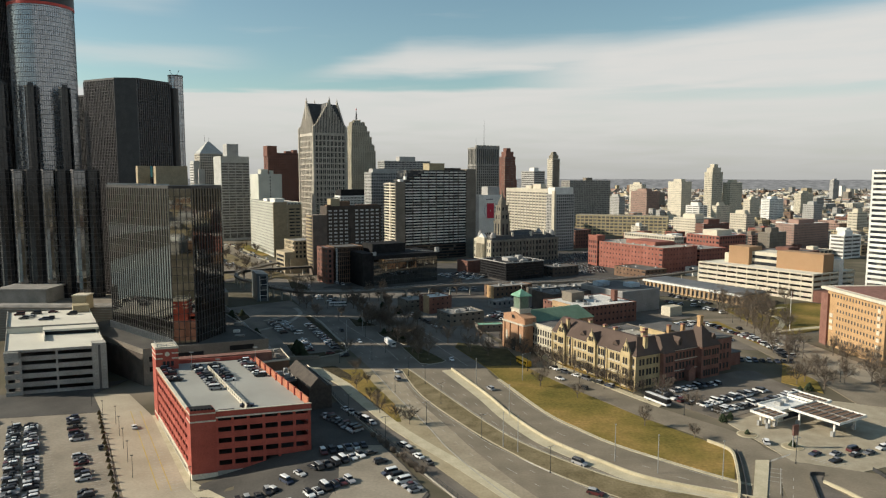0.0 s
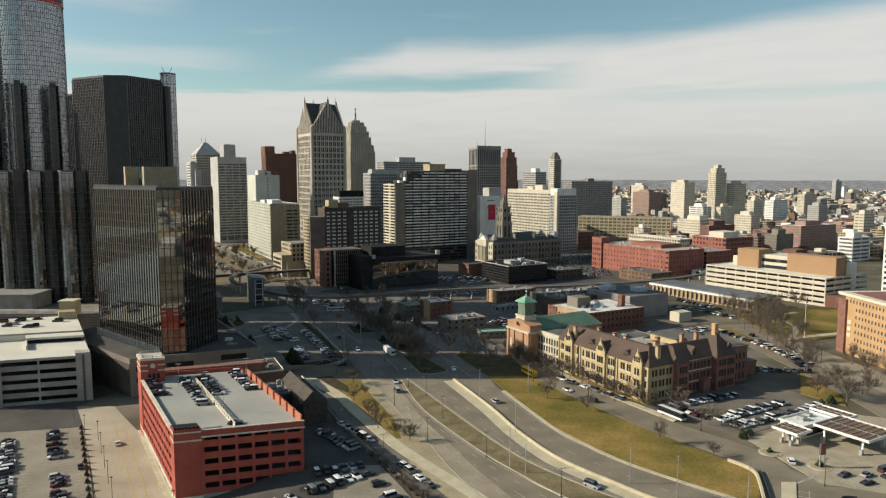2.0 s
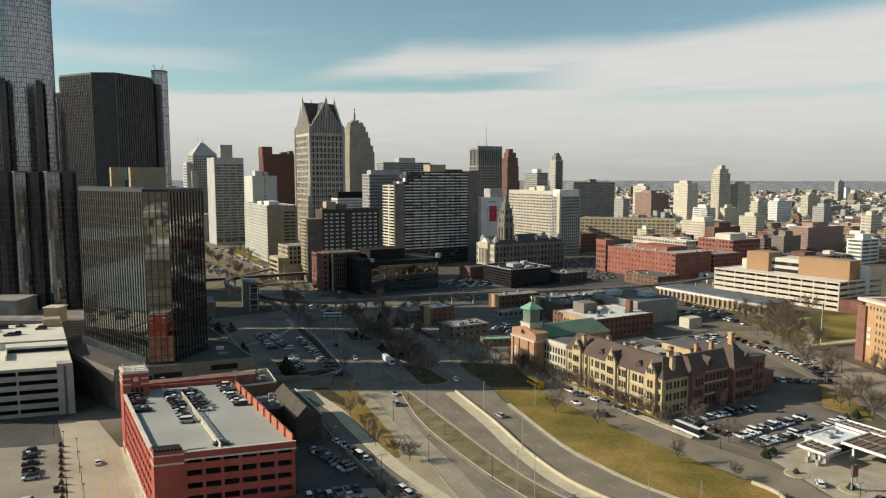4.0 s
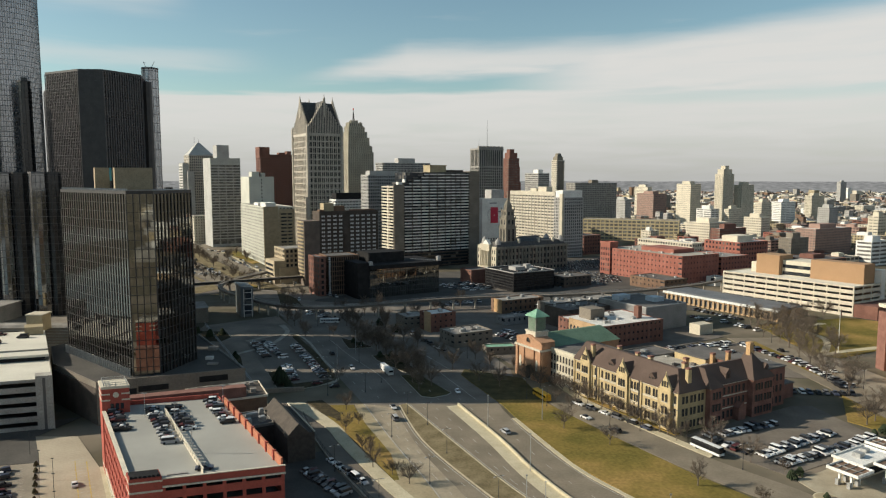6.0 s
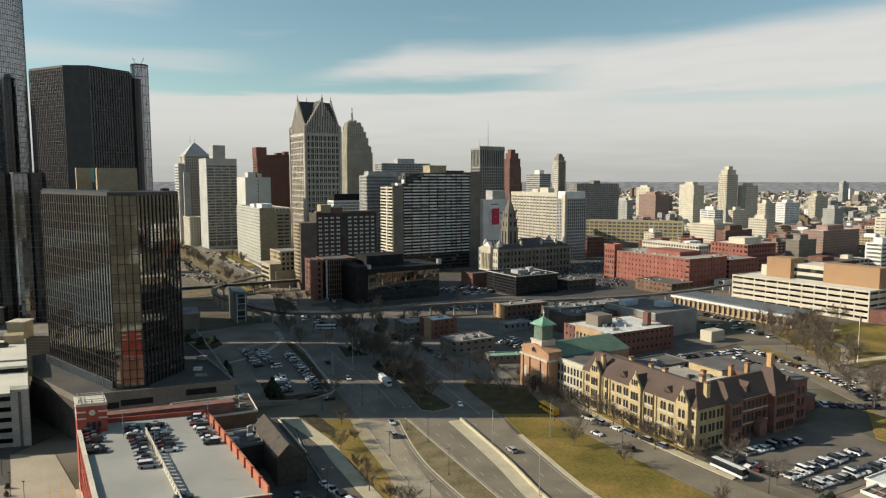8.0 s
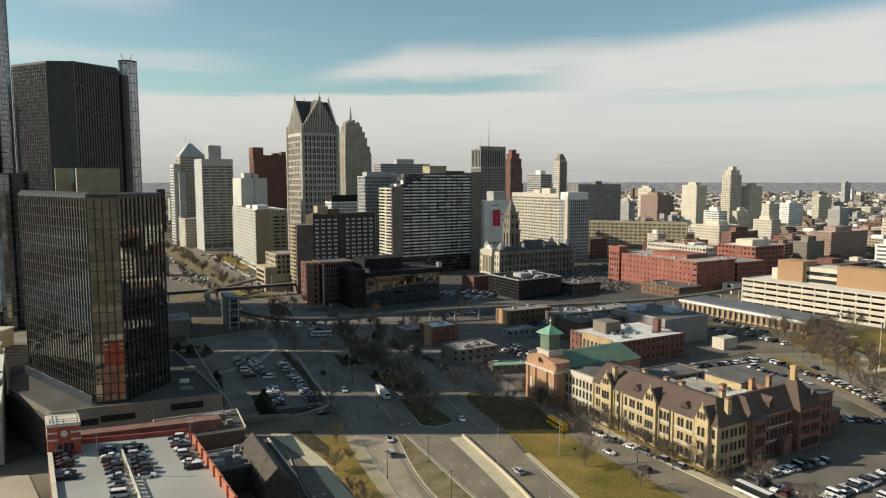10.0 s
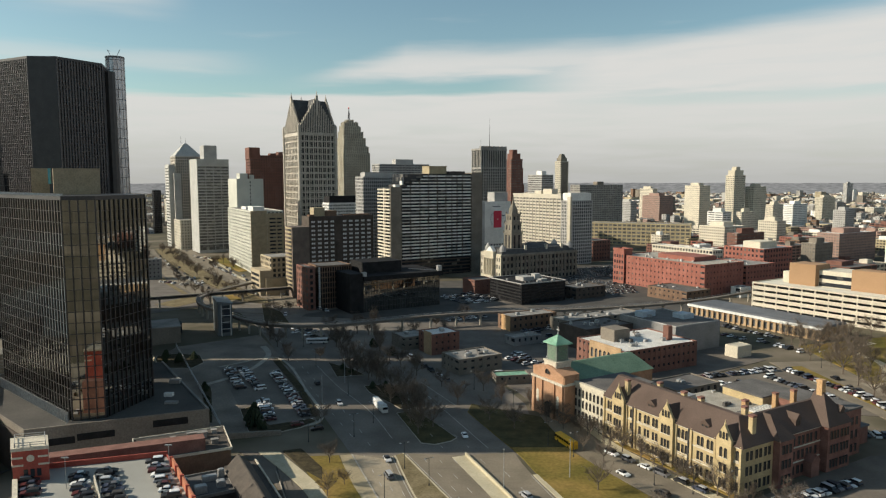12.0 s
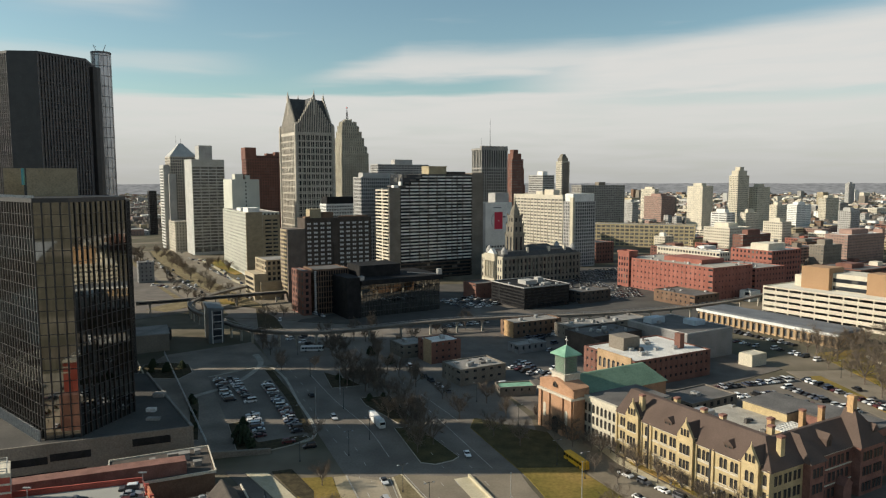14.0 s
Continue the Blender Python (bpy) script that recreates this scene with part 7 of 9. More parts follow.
# ---- church and school ----
school = thing("school_building", "Victorian buff brick school with brown slate roofs and chimneys", "school", plan(82, 288, 29.5))
SW, SD, SE = 63.0, 57.0, 14.6          # front length, side length, eaves
part("side_wing_wall", Geo().box(0, 15, 0, SD, 0, SE), BUFF_BRICK, school, "buff brick wall")
part("front_wing_wall", Geo().box(15, SW - 14, 0.4, 13.2, 0, SE), PINK_BRICK, school, "dull red brick wall")
part("end_wing_wall", Geo().box(SW - 14, SW, 2, 24, 0, SE + 1), PINK_BRICK, school)
part("annex_wall", Geo().box(SW, SW + 12, 6, 18, 0, 6), PINK_BRICK, school)
part("annex_roof", Geo().box(SW, SW + 12.3, 5.7, 18.3, 6, 6.5), GRAVEL_DARK, school)
part("flat_roof", Geo().box(SW - 14.3, SW + 0.4, 1.7, 24.3, SE + 1, SE + 1.6), GRAVEL_DARK, school, "flat dark roof")
part("rear_block_wall", Geo().box(43, 60, 24.5, 41, 0, 15.6), BUFF_BRICK, school)
part("rear_block_roof", Geo().box(42.7, 60.3, 24.4, 41.3, 15.6, 16.1), GRAVEL_DARK, school)
part("inner_block", Geo().box(15, 43, 13.3, 46, 0, 12.5), BUFF_BRICK, school)
part("inner_roof", Geo().box(14.8, 43.2, 13.4, 46.2, 12.5, 12.9), CONCRETE, school, "pale tan flat roof")
# hipped slate roofs: the side wing and the front wing
part("slate_roof", Geo().hull([(-0.7, -0.7, SE), (15.4, -0.7, SE), (20.5, SD, SE), (-0.7, SD, SE)], [(6.4, 6.5, 21.2), (8.4, 6.5, 21.2), (8.4, SD, 21.2), (6.4, SD, 21.2)]), SLATE, school, "brown slate hipped roof")
part("slate_roof", Geo().hull([(8, -0.3, SE), (SW - 13.6, -0.3, SE), (SW - 13.6, 13.6, SE), (8, 13.6, SE)], [(8, 6.2, 20.6), (SW - 15, 6.2, 20.6), (SW - 15, 7.2, 20.6), (8, 7.2, 20.6)]), SLATE, school, "brown slate roof")
for x, w, top_ in ((14, 6.5, 20.6), (37.8, 12.0, 23.4)):
    part("bay_wall", Geo().box(x, x + w, -2.2, 0.6, 0, SE), PINK_BRICK, school, "projecting brick bay")
    part("bay_roof", Geo().hull([(x - 0.5, -2.7, SE), (x + w + 0.5, -2.7, SE), (x + w + 0.5, 7, SE), (x - 0.5, 7, SE)], [(x + w / 2 - 0.2, 3.5, top_), (x + w / 2 + 0.2, 3.5, top_), (x + w / 2 + 0.2, 6.5, top_), (x + w / 2 - 0.2, 6.5, top_)]), SLATE, school)
part("entrance_porch", Geo().box(30, 34, -2.2, 0.5, 0, 5).hull([(29.7, -2.5, 5), (34.3, -2.5, 5), (34.3, 0.5, 5), (29.7, 0.5, 5)], [(31.9, -2.4, 7), (32.1, -2.4, 7), (32.1, 0.5, 7), (31.9, 0.5, 7)]), PINK_BRICK, school)
# gables of the side wall, each with a stone finial and three small lights
GABLES = ((5.4, 5.2), (27.3, 5.8), (48.8, 5.6))
for v, w in GABLES:
    g = Geo().box(-1.3, 1.0, v - w / 2, v + w / 2, 0, SE + 1.2)
    part("gable_wall", g, BUFF_BRICK, school)
    g = Geo().hull([(-1.3, v + w / 2, SE + 1.2), (-1.3, v - w / 2, SE + 1.2), (-0.4, v - w / 2, SE + 1.2), (-0.4, v + w / 2, SE + 1.2)], [(-1.3, v + 0.1, SE + 5.6), (-1.3, v - 0.1, SE + 5.6), (-0.4, v - 0.1, SE + 5.6), (-0.4, v + 0.1, SE + 5.6)])
    part("gable_top", g, BUFF_BRICK, school)
    part("gable_roof", Geo().hull([(-0.4, v - w / 2 - 0.3, SE + 0.6), (7, v - w / 2 - 0.3, SE + 0.6), (7, v + w / 2 + 0.3, SE + 0.6), (-0.4, v + w / 2 + 0.3, SE + 0.6)], [(-0.4, v - 0.1, SE + 5.2), (6.6, v - 0.1, SE + 5.2), (6.6, v + 0.1, SE + 5.2), (-0.4, v + 0.1, SE + 5.2)]), SLATE, school)
    part("finial", Geo().tube(-0.9, v, SE + 5.4, SE + 7.0, 0.35, 0.06, 6), BUFF_BRICK, school)
    for k in (-1, 0, 1):
        part("gable_light", pane_mesh("gable_light", arch_window(0.8, 2.2), 0.08, DARK_PANE, 1), DARK_PANE, school, at=(-1.32, v + 1.15 * k, SE + 1.3))
for v in (0.35, 9.2, 18.0, 24.0, 30.6, 41.6, 45.6, SD - 0.35):
    part("buttress", Geo().box(-0.45, 0.3, v - 0.35, v + 0.35, 0, SE + 0.3), BUFF_BRICK, school)
for v in (18.0, 41.6):
    part("downpipe", Geo().box(-0.75, -0.42, v + 0.5, v + 0.95, 0, SE), DARK_METAL, school, "dark vertical pipe recess")
for z in (4.9, 9.6, SE - 0.5):
    part("string_course", Geo().box(-0.2, 0.1, 0, SD, z, z + 0.35).box(0, SW - 14, -0.2 + 0.4, 0.45, z, z + 0.35), LIMESTONE, school)
pw, sw_ = pane_mesh("window", arch_window(1.08, 3.0), 0.06, DARK_PANE, 1), pane_mesh("window", [(-0.5, 0), (0.5, 0), (0.5, 2.7), (-0.5, 2.7)], 0.06, DARK_PANE, 1)
fr = Geo().box(-0.16, 0.0, -0.85, 0.85, -0.25, 0.0).mesh("window_sill", LIMESTONE)
for v in (1.6, 4.6, 6.2, 10.4, 11.8, 14.0, 15.4, 20.0, 21.4, 22.9, 26.0, 27.3, 28.6, 32.2, 33.6, 35.8, 37.2, 39.6, 43.6, 47.5, 48.8, 50.1, 53.2, 54.6):
    proud = any(abs(v - c) < w / 2 for c, w in GABLES)
    for z, me in ((1.2, sw_), (5.9, sw_), (10.4, pw)):
        wd = part("window", me, DARK_PANE, school, at=(-1.34 if proud else -0.03, v, z))
        part("window_sill", fr, LIMESTONE, wd)
pf = pane_mesh("window", [(-0.6, 0), (0.6, 0), (0.6, 2.7), (-0.6, 2.7)], 0.06, DARK_PANE, 0)
for u in [2.2, 4.0, 6.4, 8.2, 10.4, 12.2, 15.6, 17.2, 18.9, 22.5, 24.5, 27, 29, 31.2, 33, 35.5, 39.6, 41.2, 42.8, 45, 46.6, 48.2, 51, 53.2, 55.6, 58, 60.5]:
    for z in (1.2, 5.9, 10.4):
        y = 0.35 if u > 15 else -0.04
        if 14 < u < 20.5 or 37.8 < u < 49.8:
            y = -2.24
        if u > SW - 14:
            y = 1.96
        part("window", pf, DARK_PANE, school, at=(u, y, z))
for u, v, w in ((7.4, 2.5, 2.2), (8.5, 22, 2.2), (8.2, 28.5, 2.0), (2.0, 47.6, 1.8), (18, 13, 2.2), (9.5, 40, 2.0), (33, 13, 1.9), (41, 12, 2.0), (51, 9, 2.3), (12.5, 9, 1.8)):
    w *= 0.8
    ch = part("chimney", Geo().box(u - w / 2, u + w / 2, v - 0.7, v + 0.7, SE, 22.4), BUFF_BRICK if u < 14 else ORANGE_BRICK, school, "tall brick chimney stack")
    part("chimney_cap", Geo().box(u - w / 2 - 0.1, u + w / 2 + 0.1, v - 0.8, v + 0.8, 21.9, 22.5), PINK_BRICK, ch)
part("bay_chimney", Geo().box(42.8, 44.8, 3.6, 5.4, 20.5, 27.4).box(42.6, 45.0, 3.4, 5.6, 26.6, 27.2), ORANGE_BRICK, school, "tall brick chimney on the bay roof")
for u, y_ in ((27.5, 1.2), (47.0, -0.8)):
    front = part("dormer", Geo().box(u - 1.2, u + 1.2, y_, y_ + 4, SE + 1.2, SE + 3.4).hull([(u - 1.5, y_ - 0.3, SE + 3.4), (u + 1.5, y_ - 0.3, SE + 3.4), (u + 1.5, y_ + 4.5, SE + 3.4), (u - 1.5, y_ + 4.5, SE + 3.4)], [(u - 0.1, y_ - 0.3, SE + 5.2), (u + 0.1, y_ - 0.3, SE + 5.2), (u + 0.1, y_ + 4.5, SE + 5.2), (u - 0.1, y_ + 4.5, SE + 5.2)]), SLATE, school)
    part("dormer_light", pane_mesh("dormer_light", [(-0.6, 0), (0.6, 0), (0.6, 1.6), (-0.6, 1.6)], 0.06, DARK_PANE, 0), DARK_PANE, front, at=(u, y_ - 0.02, SE + 1.5))
for v in (14.2, 36.0):
    part("dormer", Geo().box(1.2, 4.5, v - 1.5, v + 1.5, SE + 0.4, SE + 2.6).hull([(0.9, v - 1.8, SE + 2.6), (6, v - 1.8, SE + 2.6), (6, v + 1.8, SE + 2.6), (0.9, v + 1.8, SE + 2.6)], [(0.9, v - 0.1, SE + 4), (6, v - 0.1, SE + 4), (6, v + 0.1, SE + 4), (0.9, v + 0.1, SE + 4)]), SLATE, school)
    for k in (-0.7, 0.7):
        part("dormer_light", pane_mesh("dormer_light", [(-0.45, 0), (0.45, 0), (0.45, 1.5), (-0.45, 1.5)], 0.06, DARK_PANE, 1), DARK_PANE, school, at=(1.17, v + k, SE + 0.8))
part("roof_unit", Geo().box(22.5, 27.5, 40, 45, 12.5, 15.2), STEEL, school, "white slatted rooftop air unit")
part("stair_head", Geo().box(27.2, 37.2, 13.9, 19.2, 12.8, 15.5), BUFF_BRICK, school)
lt = Geo()
for k in range(8):
    lt.box(27.2 + 1.4 * k, 27.5 + 1.4 * k, 13.9, 19.2, 15.6, 16.1)
for k in range(5):
    lt.box(27.2, 37.3, 13.9 + 1.25 * k, 14.2 + 1.25 * k, 15.62, 16.12)
part("roof_lattice", lt, WHITE_WALL, school, "white rooftop lattice frame")

white_hall = thing("white_rendered_hall", "white painted hall with arched windows between church and school", "hall", plan(82, 288, 29.5))
part("wall", Geo().box(0.4, 26, SD + 0.1, SD + 17, 0, 15.2), CREAM_WARM, white_hall)
part("cornice", Geo().box(-0.1, 1.2, SD + 0.1, SD + 17, 14.2, 15.8), CREAM_WARM, white_hall)
part("roof", Geo().box(0.6, 25.8, SD + 0.3, SD + 16.8, 15.2, 15.5), GRAVEL_DARK, white_hall)
for k in range(8):
    for z, me in ((2.2, sw_), (6.3, pw), (10.3, pw)):
        part("window", me, DARK_PANE, white_hall, at=(0.36, SD + 1.6 + 2.0 * k, z))

church = thing("brick_church", "orange brick church with green copper belfry and roof", "church", plan(41.3, 349, 29.5))
part("front_wall", Geo().box(0, 7.5, 0, 18.6, 0, 18.2), CHURCH_BRICK, church, "orange brick facade")
part("pediment", Geo().hull([(-0.3, 18.8, 18.2), (-0.3, -0.2, 18.2), (7.6, -0.2, 18.2), (7.6, 18.8, 18.2)], [(-0.3, 10.3, 20.3), (-0.3, 8.3, 20.3), (7.6, 8.3, 20.3), (7.6, 10.3, 20.3)]), CHURCH_BRICK, church)
part("cornice", Geo().box(-0.9, 0.2, -0.4, 19, 14.2, 15.0).box(-0.6, 8, -0.6, 0.2, 14.2, 15.0), LIMESTONE, church, "stone cornice")
for v in (0.8, 5.6, 13, 17.8):
    part("pilaster", Geo().box(-0.55, 0.1, v - 0.8, v + 0.8, 0, 14.2), CHURCH_BRICK, church)
for u in (0.8, 6.6):
    part("side_pilaster", Geo().box(u - 0.7, u + 0.7, -0.5, 0.1, 0, 17.5), CHURCH_BRICK, church)
part("door_arch", pane_mesh("door_arch", arch_window(3.2, 6.2, 8), 0.1, DARK_PANE, 1), DARK_PANE, church, "dark arched doorway", at=(-0.05, 9.3, 0))
for v in (3.2, 15.4):
    part("niche", pane_mesh("niche", arch_window(1.5, 5.2, 8), 0.12, LIMESTONE, 1), LIMESTONE, church, at=(-0.05, v, 4.5))
part("round_light", pane_mesh("round_light", arch_window(2.2, 2.0, 8), 0.1, DARK_PANE, 1), DARK_PANE, church, at=(-0.35, 9.3, 17.0))
part("belfry_base", Geo().box(1.0, 8.2, 5.6, 13.0, 18, 22).ring(0.7, 8.5, 5.3, 13.3, 21.5, 22.1, 0.6), LIMESTONE, church, "pale belfry base")
bel = part("belfry", Geo().box(1.8, 7.4, 6.4, 12.2, 22, 28.4), GREY_GREEN, church, "dark green belfry with louvres")
lv = Geo()
for k in range(9):
    lv.box(1.66, 1.8, 7.2, 11.4, 22.8 + 0.55 * k, 23.05 + 0.55 * k).box(2.6, 6.6, 6.26, 6.4, 22.8 + 0.55 * k, 23.05 + 0.55 * k)
tagged(part("louvre", lv, COPPER_DULL, bel), kind="stuff")
part("copper_roof", Geo().box(0.6, 8.6, 5.2, 13.4, 28.4, 28.8).hull([(0.6, 5.2, 28.8), (8.6, 5.2, 28.8), (8.6, 13.4, 28.8), (0.6, 13.4, 28.8)], [(4.4, 9.1, 31.8), (4.8, 9.1, 31.8), (4.8, 9.5, 31.8), (4.4, 9.5, 31.8)]), COPPER, church, "bright green copper pyramid roof")
part("cross", Geo().box(4.52, 4.68, 9.22, 9.38, 31.6, 35).box(4.52, 4.68, 8.5, 10.1, 33.6, 33.8), WHITE_WALL, church, "white cross")
part("nave_wall", Geo().box(7.5, 47, 0.8, 17.8, 0, 14.6), CHURCH_BRICK, church)
part("nave_roof", Geo().hull([(7.5, 0.2, 14.6), (47.5, 0.2, 14.6), (47.5, 18.4, 14.6), (7.5, 18.4, 14.6)], [(7.6, 8.8, 20.2), (43, 8.8, 20.2), (43, 9.8, 20.2), (7.6, 9.8, 20.2)]), COPPER_DULL, church, "dull green copper roof")

# ---- small blocks beside the avenue ----
def small_block(name, label, x, y, th, w, d, h, wall, roof, floor=3.6, bay=4.5, units=2, category="building"):
    r = tower(name, label, x, y, th, w, d, h, category, floor=floor, bay=bay, band=floor * 0.62, pier=bay * 0.55, wall=wall, glass=GLASS, roof=roof, top=0.9, deep=0.2)
    rnd = random.Random(int(x * 7 + y))
    for _ in range(units):
        a, b = rnd.uniform(0.2, 0.7) * w, rnd.uniform(0.2, 0.7) * d
        part("roof_unit", Geo().box(a, a + 2.2, b, b + 1.8, h - 0.6, h + 1.0), STEEL, r)
    return r


small_block("slim_grey_block", "slim plain grey block beside the boulevard", -274, 726, 30, 13, 11, 19, HALL_GREY, GRAVEL, units=1)
small_block("red_shop_house", "narrow red brick house with lit gable end", -9.5, 451, 30, 17, 14, 11, MAROON_BRICK, ROOF_WHITE)
# gable end in a paler brick, its sunlight put into the colour
part("lit_gable", Geo().box(-0.3, 0.1, 0, 8, 0, 12), ARCADE_BRICK, bpy.data.objects["red_shop_house"])
small_block("grey_low_block", "low taupe block with pale flat roof", 3.8, 413.5, 28, 24, 17, 7.6, TAUPE, GRAVEL)
small_block("dark_shop_house", "dark low shop house", -24, 462, 30, 15, 16, 7, TAUPE, GRAVEL)
small_block("orange_end_block", "low dark block with an end coloured as sunlit orange", 37.4, 507, 28, 34, 14, 9, BROWN_BRICK, GRAVEL)
# end wall painted brighter than the brown body, as the sun lights it
part("orange_end", Geo().box(-0.3, 0.1, 0.5, 10, 0, 9.4), ORANGE_BRICK, bpy.data.objects["orange_end_block"])
small_block("white_low_shed", "small pale shed with flat roof", 36, 470, 28, 18, 10, 5, HALL_GREY, GRAVEL, units=1)
small_block("teal_roof_shop", "small shop with teal canopy roof", 20, 398, 10, 16, 8, 4.2, TAUPE, COPPER, units=0)
small_block("old_brewery", "long brick building with arched windows and white roof", 79.8, 408.4, 28, 47, 34, 12.5, MAROON_BRICK, ROOF_WHITE, 4.2, 3.4, 5)
brew = bpy.data.objects["old_brewery"]
part("roof_house", Geo().box(10, 20, 18, 28, 12, 18), TAUPE, brew)
part("roof_house", Geo().box(36.8, 39.6, 9, 12.5, 12, 19), MAROON_BRICK, brew, "brick rooftop chimney block")
for k in range(7):
    part("gable_window", pane_mesh("gable_window", arch_window(1.7, 4.6), 0.1, GLASS, 1), GLASS, brew, at=(-0.38, 4 + 3.0 * k, 5.5))
part("arched_gable", Geo().box(-0.4, 0.2, 2, 24, 0, 13.4), ARCADE_BRICK, brew)
small_block("grey_metal_hall", "tall windowless grey metal hall", 118, 452, 30, 34, 40, 15, GREY_WALL, GRAVEL_DARK, 14, 17, 1, "hall")
part("blank_skin", Geo().box(-0.3, 34.3, -0.3, 40.3, 0, 14.45), HALL_GREY, bpy.data.objects["grey_metal_hall"], "blank grey cladding")
part("roof_tank", Geo().box(4, 14, 27, 33, 14.4, 17.6), surf("pale_blue_tank", (0.34, 0.40, 0.44), (0.40, 0.46, 0.5), 0.4, 0.6), bpy.data.objects["grey_metal_hall"], "pale blue-grey roof tank")
part("roof_tank", Geo().box(20, 28, 12, 20, 14.4, 17.2), bpy.data.materials["pale_blue_tank"], bpy.data.objects["grey_metal_hall"], "pale blue-grey roof tank")
small_block("grey_long_hall", "long dark brick hall with flat roof", 72.5, 458, 30, 34, 22, 12, HOTEL_BRICK, GRAVEL_DARK, 9, 50, 2, "hall")
small_block("dark_brick_annex", "low dark brick annex beside the black office", 98, 618, 30, 30, 20, 9, HOTEL_BRICK, GRAVEL_DARK, 4, 5, 3)
small_block("white_stair_house", "small white stair house beside the long garage", 227, 626, 30, 12, 9, 8, WHITE_WALL, GRAVEL, 7, 8, 1)
small_block("white_cube", "small white cube building", 147, 443.5, 30, 10.5, 7, 6.2, CREAM_WARM, ROOF_WHITE, 6, 12, 0)
part("blank_skin", Geo().box(-0.3, 10.8, -0.3, 7.3, 0, 6.0), CREAM_WARM, bpy.data.objects["white_cube"])
small_block("long_dark_hall", "long dark hall behind the lots", 70, 500, 30, 60, 16, 8, TAUPE, GRAVEL, 4, 6, 3, "hall")
small_block("rear_wing", "low brick wing behind the church", 92, 372, 29.5, 26, 16, 5.5, TAUPE, GRAVEL_DARK, 4.2, 4, 2)

# orange office building at the street corner
ora = thing("orange_office_block", "orange brick office block with rows of small windows", "office building", pose(210.5, 325, 0, 0, 0, 3))
OH = 30.0
part("brick_wall", Geo().box(0, 40, 0, 46, 0, OH), ORANGE_BRICK, ora)
part("corner_shaft", Geo().box(-1.2, 0.5, 44, 50, 0, OH - 2), PINK_BRICK, ora)
part("roof_slab", Geo().box(-1.2, 41, -1.2, 50.5, OH, OH + 1.5), CREAM, ora, "pale concrete roof edge")
part("roof_top", Geo().box(3, 38, 3, 46, OH + 1.5, OH + 1.7), PINK_BRICK, ora, "reddish roof surface")
wm = pane_mesh("window", [(-0.5, 0), (0.5, 0), (0.5, 1.7), (-0.5, 1.7)], 0.06, GLASS, 1)
for k in range(7):
    for j in range(17):
        if not (j in (15, 16) and k < 6):
            part("window", wm, GLASS, ora, at=(-0.03, 2.5 + 2.45 * j, 4 + 3.8 * k))
for k in range(7):
    part("pale_panel", Geo().box(-0.25, 0.1, 3.4, 5.6, 3.6 + 3.6 * k, 5.6 + 3.6 * k), CREAM, ora)
    part("front_band", Geo().box(3, 40, -0.35, 0.1, 4.2 + 3.6 * k, 6.0 + 3.6 * k), CREAM, ora, "pale band with dark window strip")
    part("front_strip", Geo().box(3, 40, -0.2, 0.1, 6.0 + 3.6 * k, 7.8 + 3.6 * k), BLACK_GLASS, ora)
for k in range(3):
    part("lower_panel", Geo().box(-0.3, 0.1, 40.5, 43.2, 9 + 3.4 * k, 11 + 3.4 * k), CREAM, ora)
tower("white_banded_tower", "white tower with dark horizontal bands", 282, 419, 30, 30, 24, 95, "apartment building", floor=3.4, bay=40, band=1.7, pier=1.0, wall=WHITE_WALL, glass=GLASS, roof=GRAVEL)

# ---- fuel station ----
gas = thing("fuel_station", "white canopies and kiosk of a fuel station", "fuel station", pose(127.5, 248.5, 0, 0, 0, -60))
def canopy(root, x0, x1, y0, y1, z, t=0.9):
    c_ = part("canopy", Geo().ring(x0, x1, y0, y1, z, z + t, 0.25), WHITE_WALL, root, "white canopy fascia")
    part("canopy_deck", Geo().box(x0 + 0.25, x1 - 0.25, y0 + 0.25, y1 - 0.25, z + 0.1, z + 0.35), BROWN_BRICK, c_, "brown canopy roof")
    rr = Geo()
    n_ = int((x1 - x0) / 2.2)
    for k in range(1, n_):
        x = x0 + (x1 - x0) * k / n_
        rr.box(x - 0.1, x + 0.1, y0 + 0.3, y1 - 0.3, z + 0.35, z + 0.6)
    rr.box(x0 + 0.3, x1 - 0.3, (y0 + y1) / 2 - 0.15, (y0 + y1) / 2 + 0.15, z + 0.35, z + 0.62)
    part("deck_rib", rr, GRAVEL, c_)
    for x in (x0 + 3, x1 - 3):
        for y in (y0 + 2.2, y1 - 2.2):
            part("canopy_post", Geo().box(x - 0.3, x + 0.3, y - 0.3, y + 0.3, 0, z + 0.1), WHITE_WALL, root)
            part("fuel_pump", Geo().box(x - 0.5, x + 0.5, y - 1.5, y - 0.6, 0, 1.9), STEEL, root)
canopy(gas, 0, 19, 0, 17, 5.2)
canopy(gas, -7, 2.5, -12.5, -4, 4.4)
canopy(gas, -12, 2, 17, 24, 4.6)
part("kiosk", Geo().box(-11, -2, -2, 15, 0, 4.2), CREAM, gas, "pale kiosk building")
part("kiosk_roof", Geo().ring(-11.4, -1.6, -2.4, 15.4, 4.2, 4.9, 0.4).box(-11, -2, -2, 15, 4.2, 4.4), WHITE_WALL, gas)
part("kiosk_window", Geo().box(-2.0, -1.9, 0, 13, 0.8, 3.2), GLASS, gas)
part("roof_unit", Geo().box(-8, -5.5, 3, 5.5, 4.4, 5.9).box(-9, -7, 9, 11, 4.4, 5.6), STEEL, gas)
sgn = thing("pylon_sign", "tall pylon sign on a planted island", "sign", pose(117.5, 225, 0, 0, 0, 20))
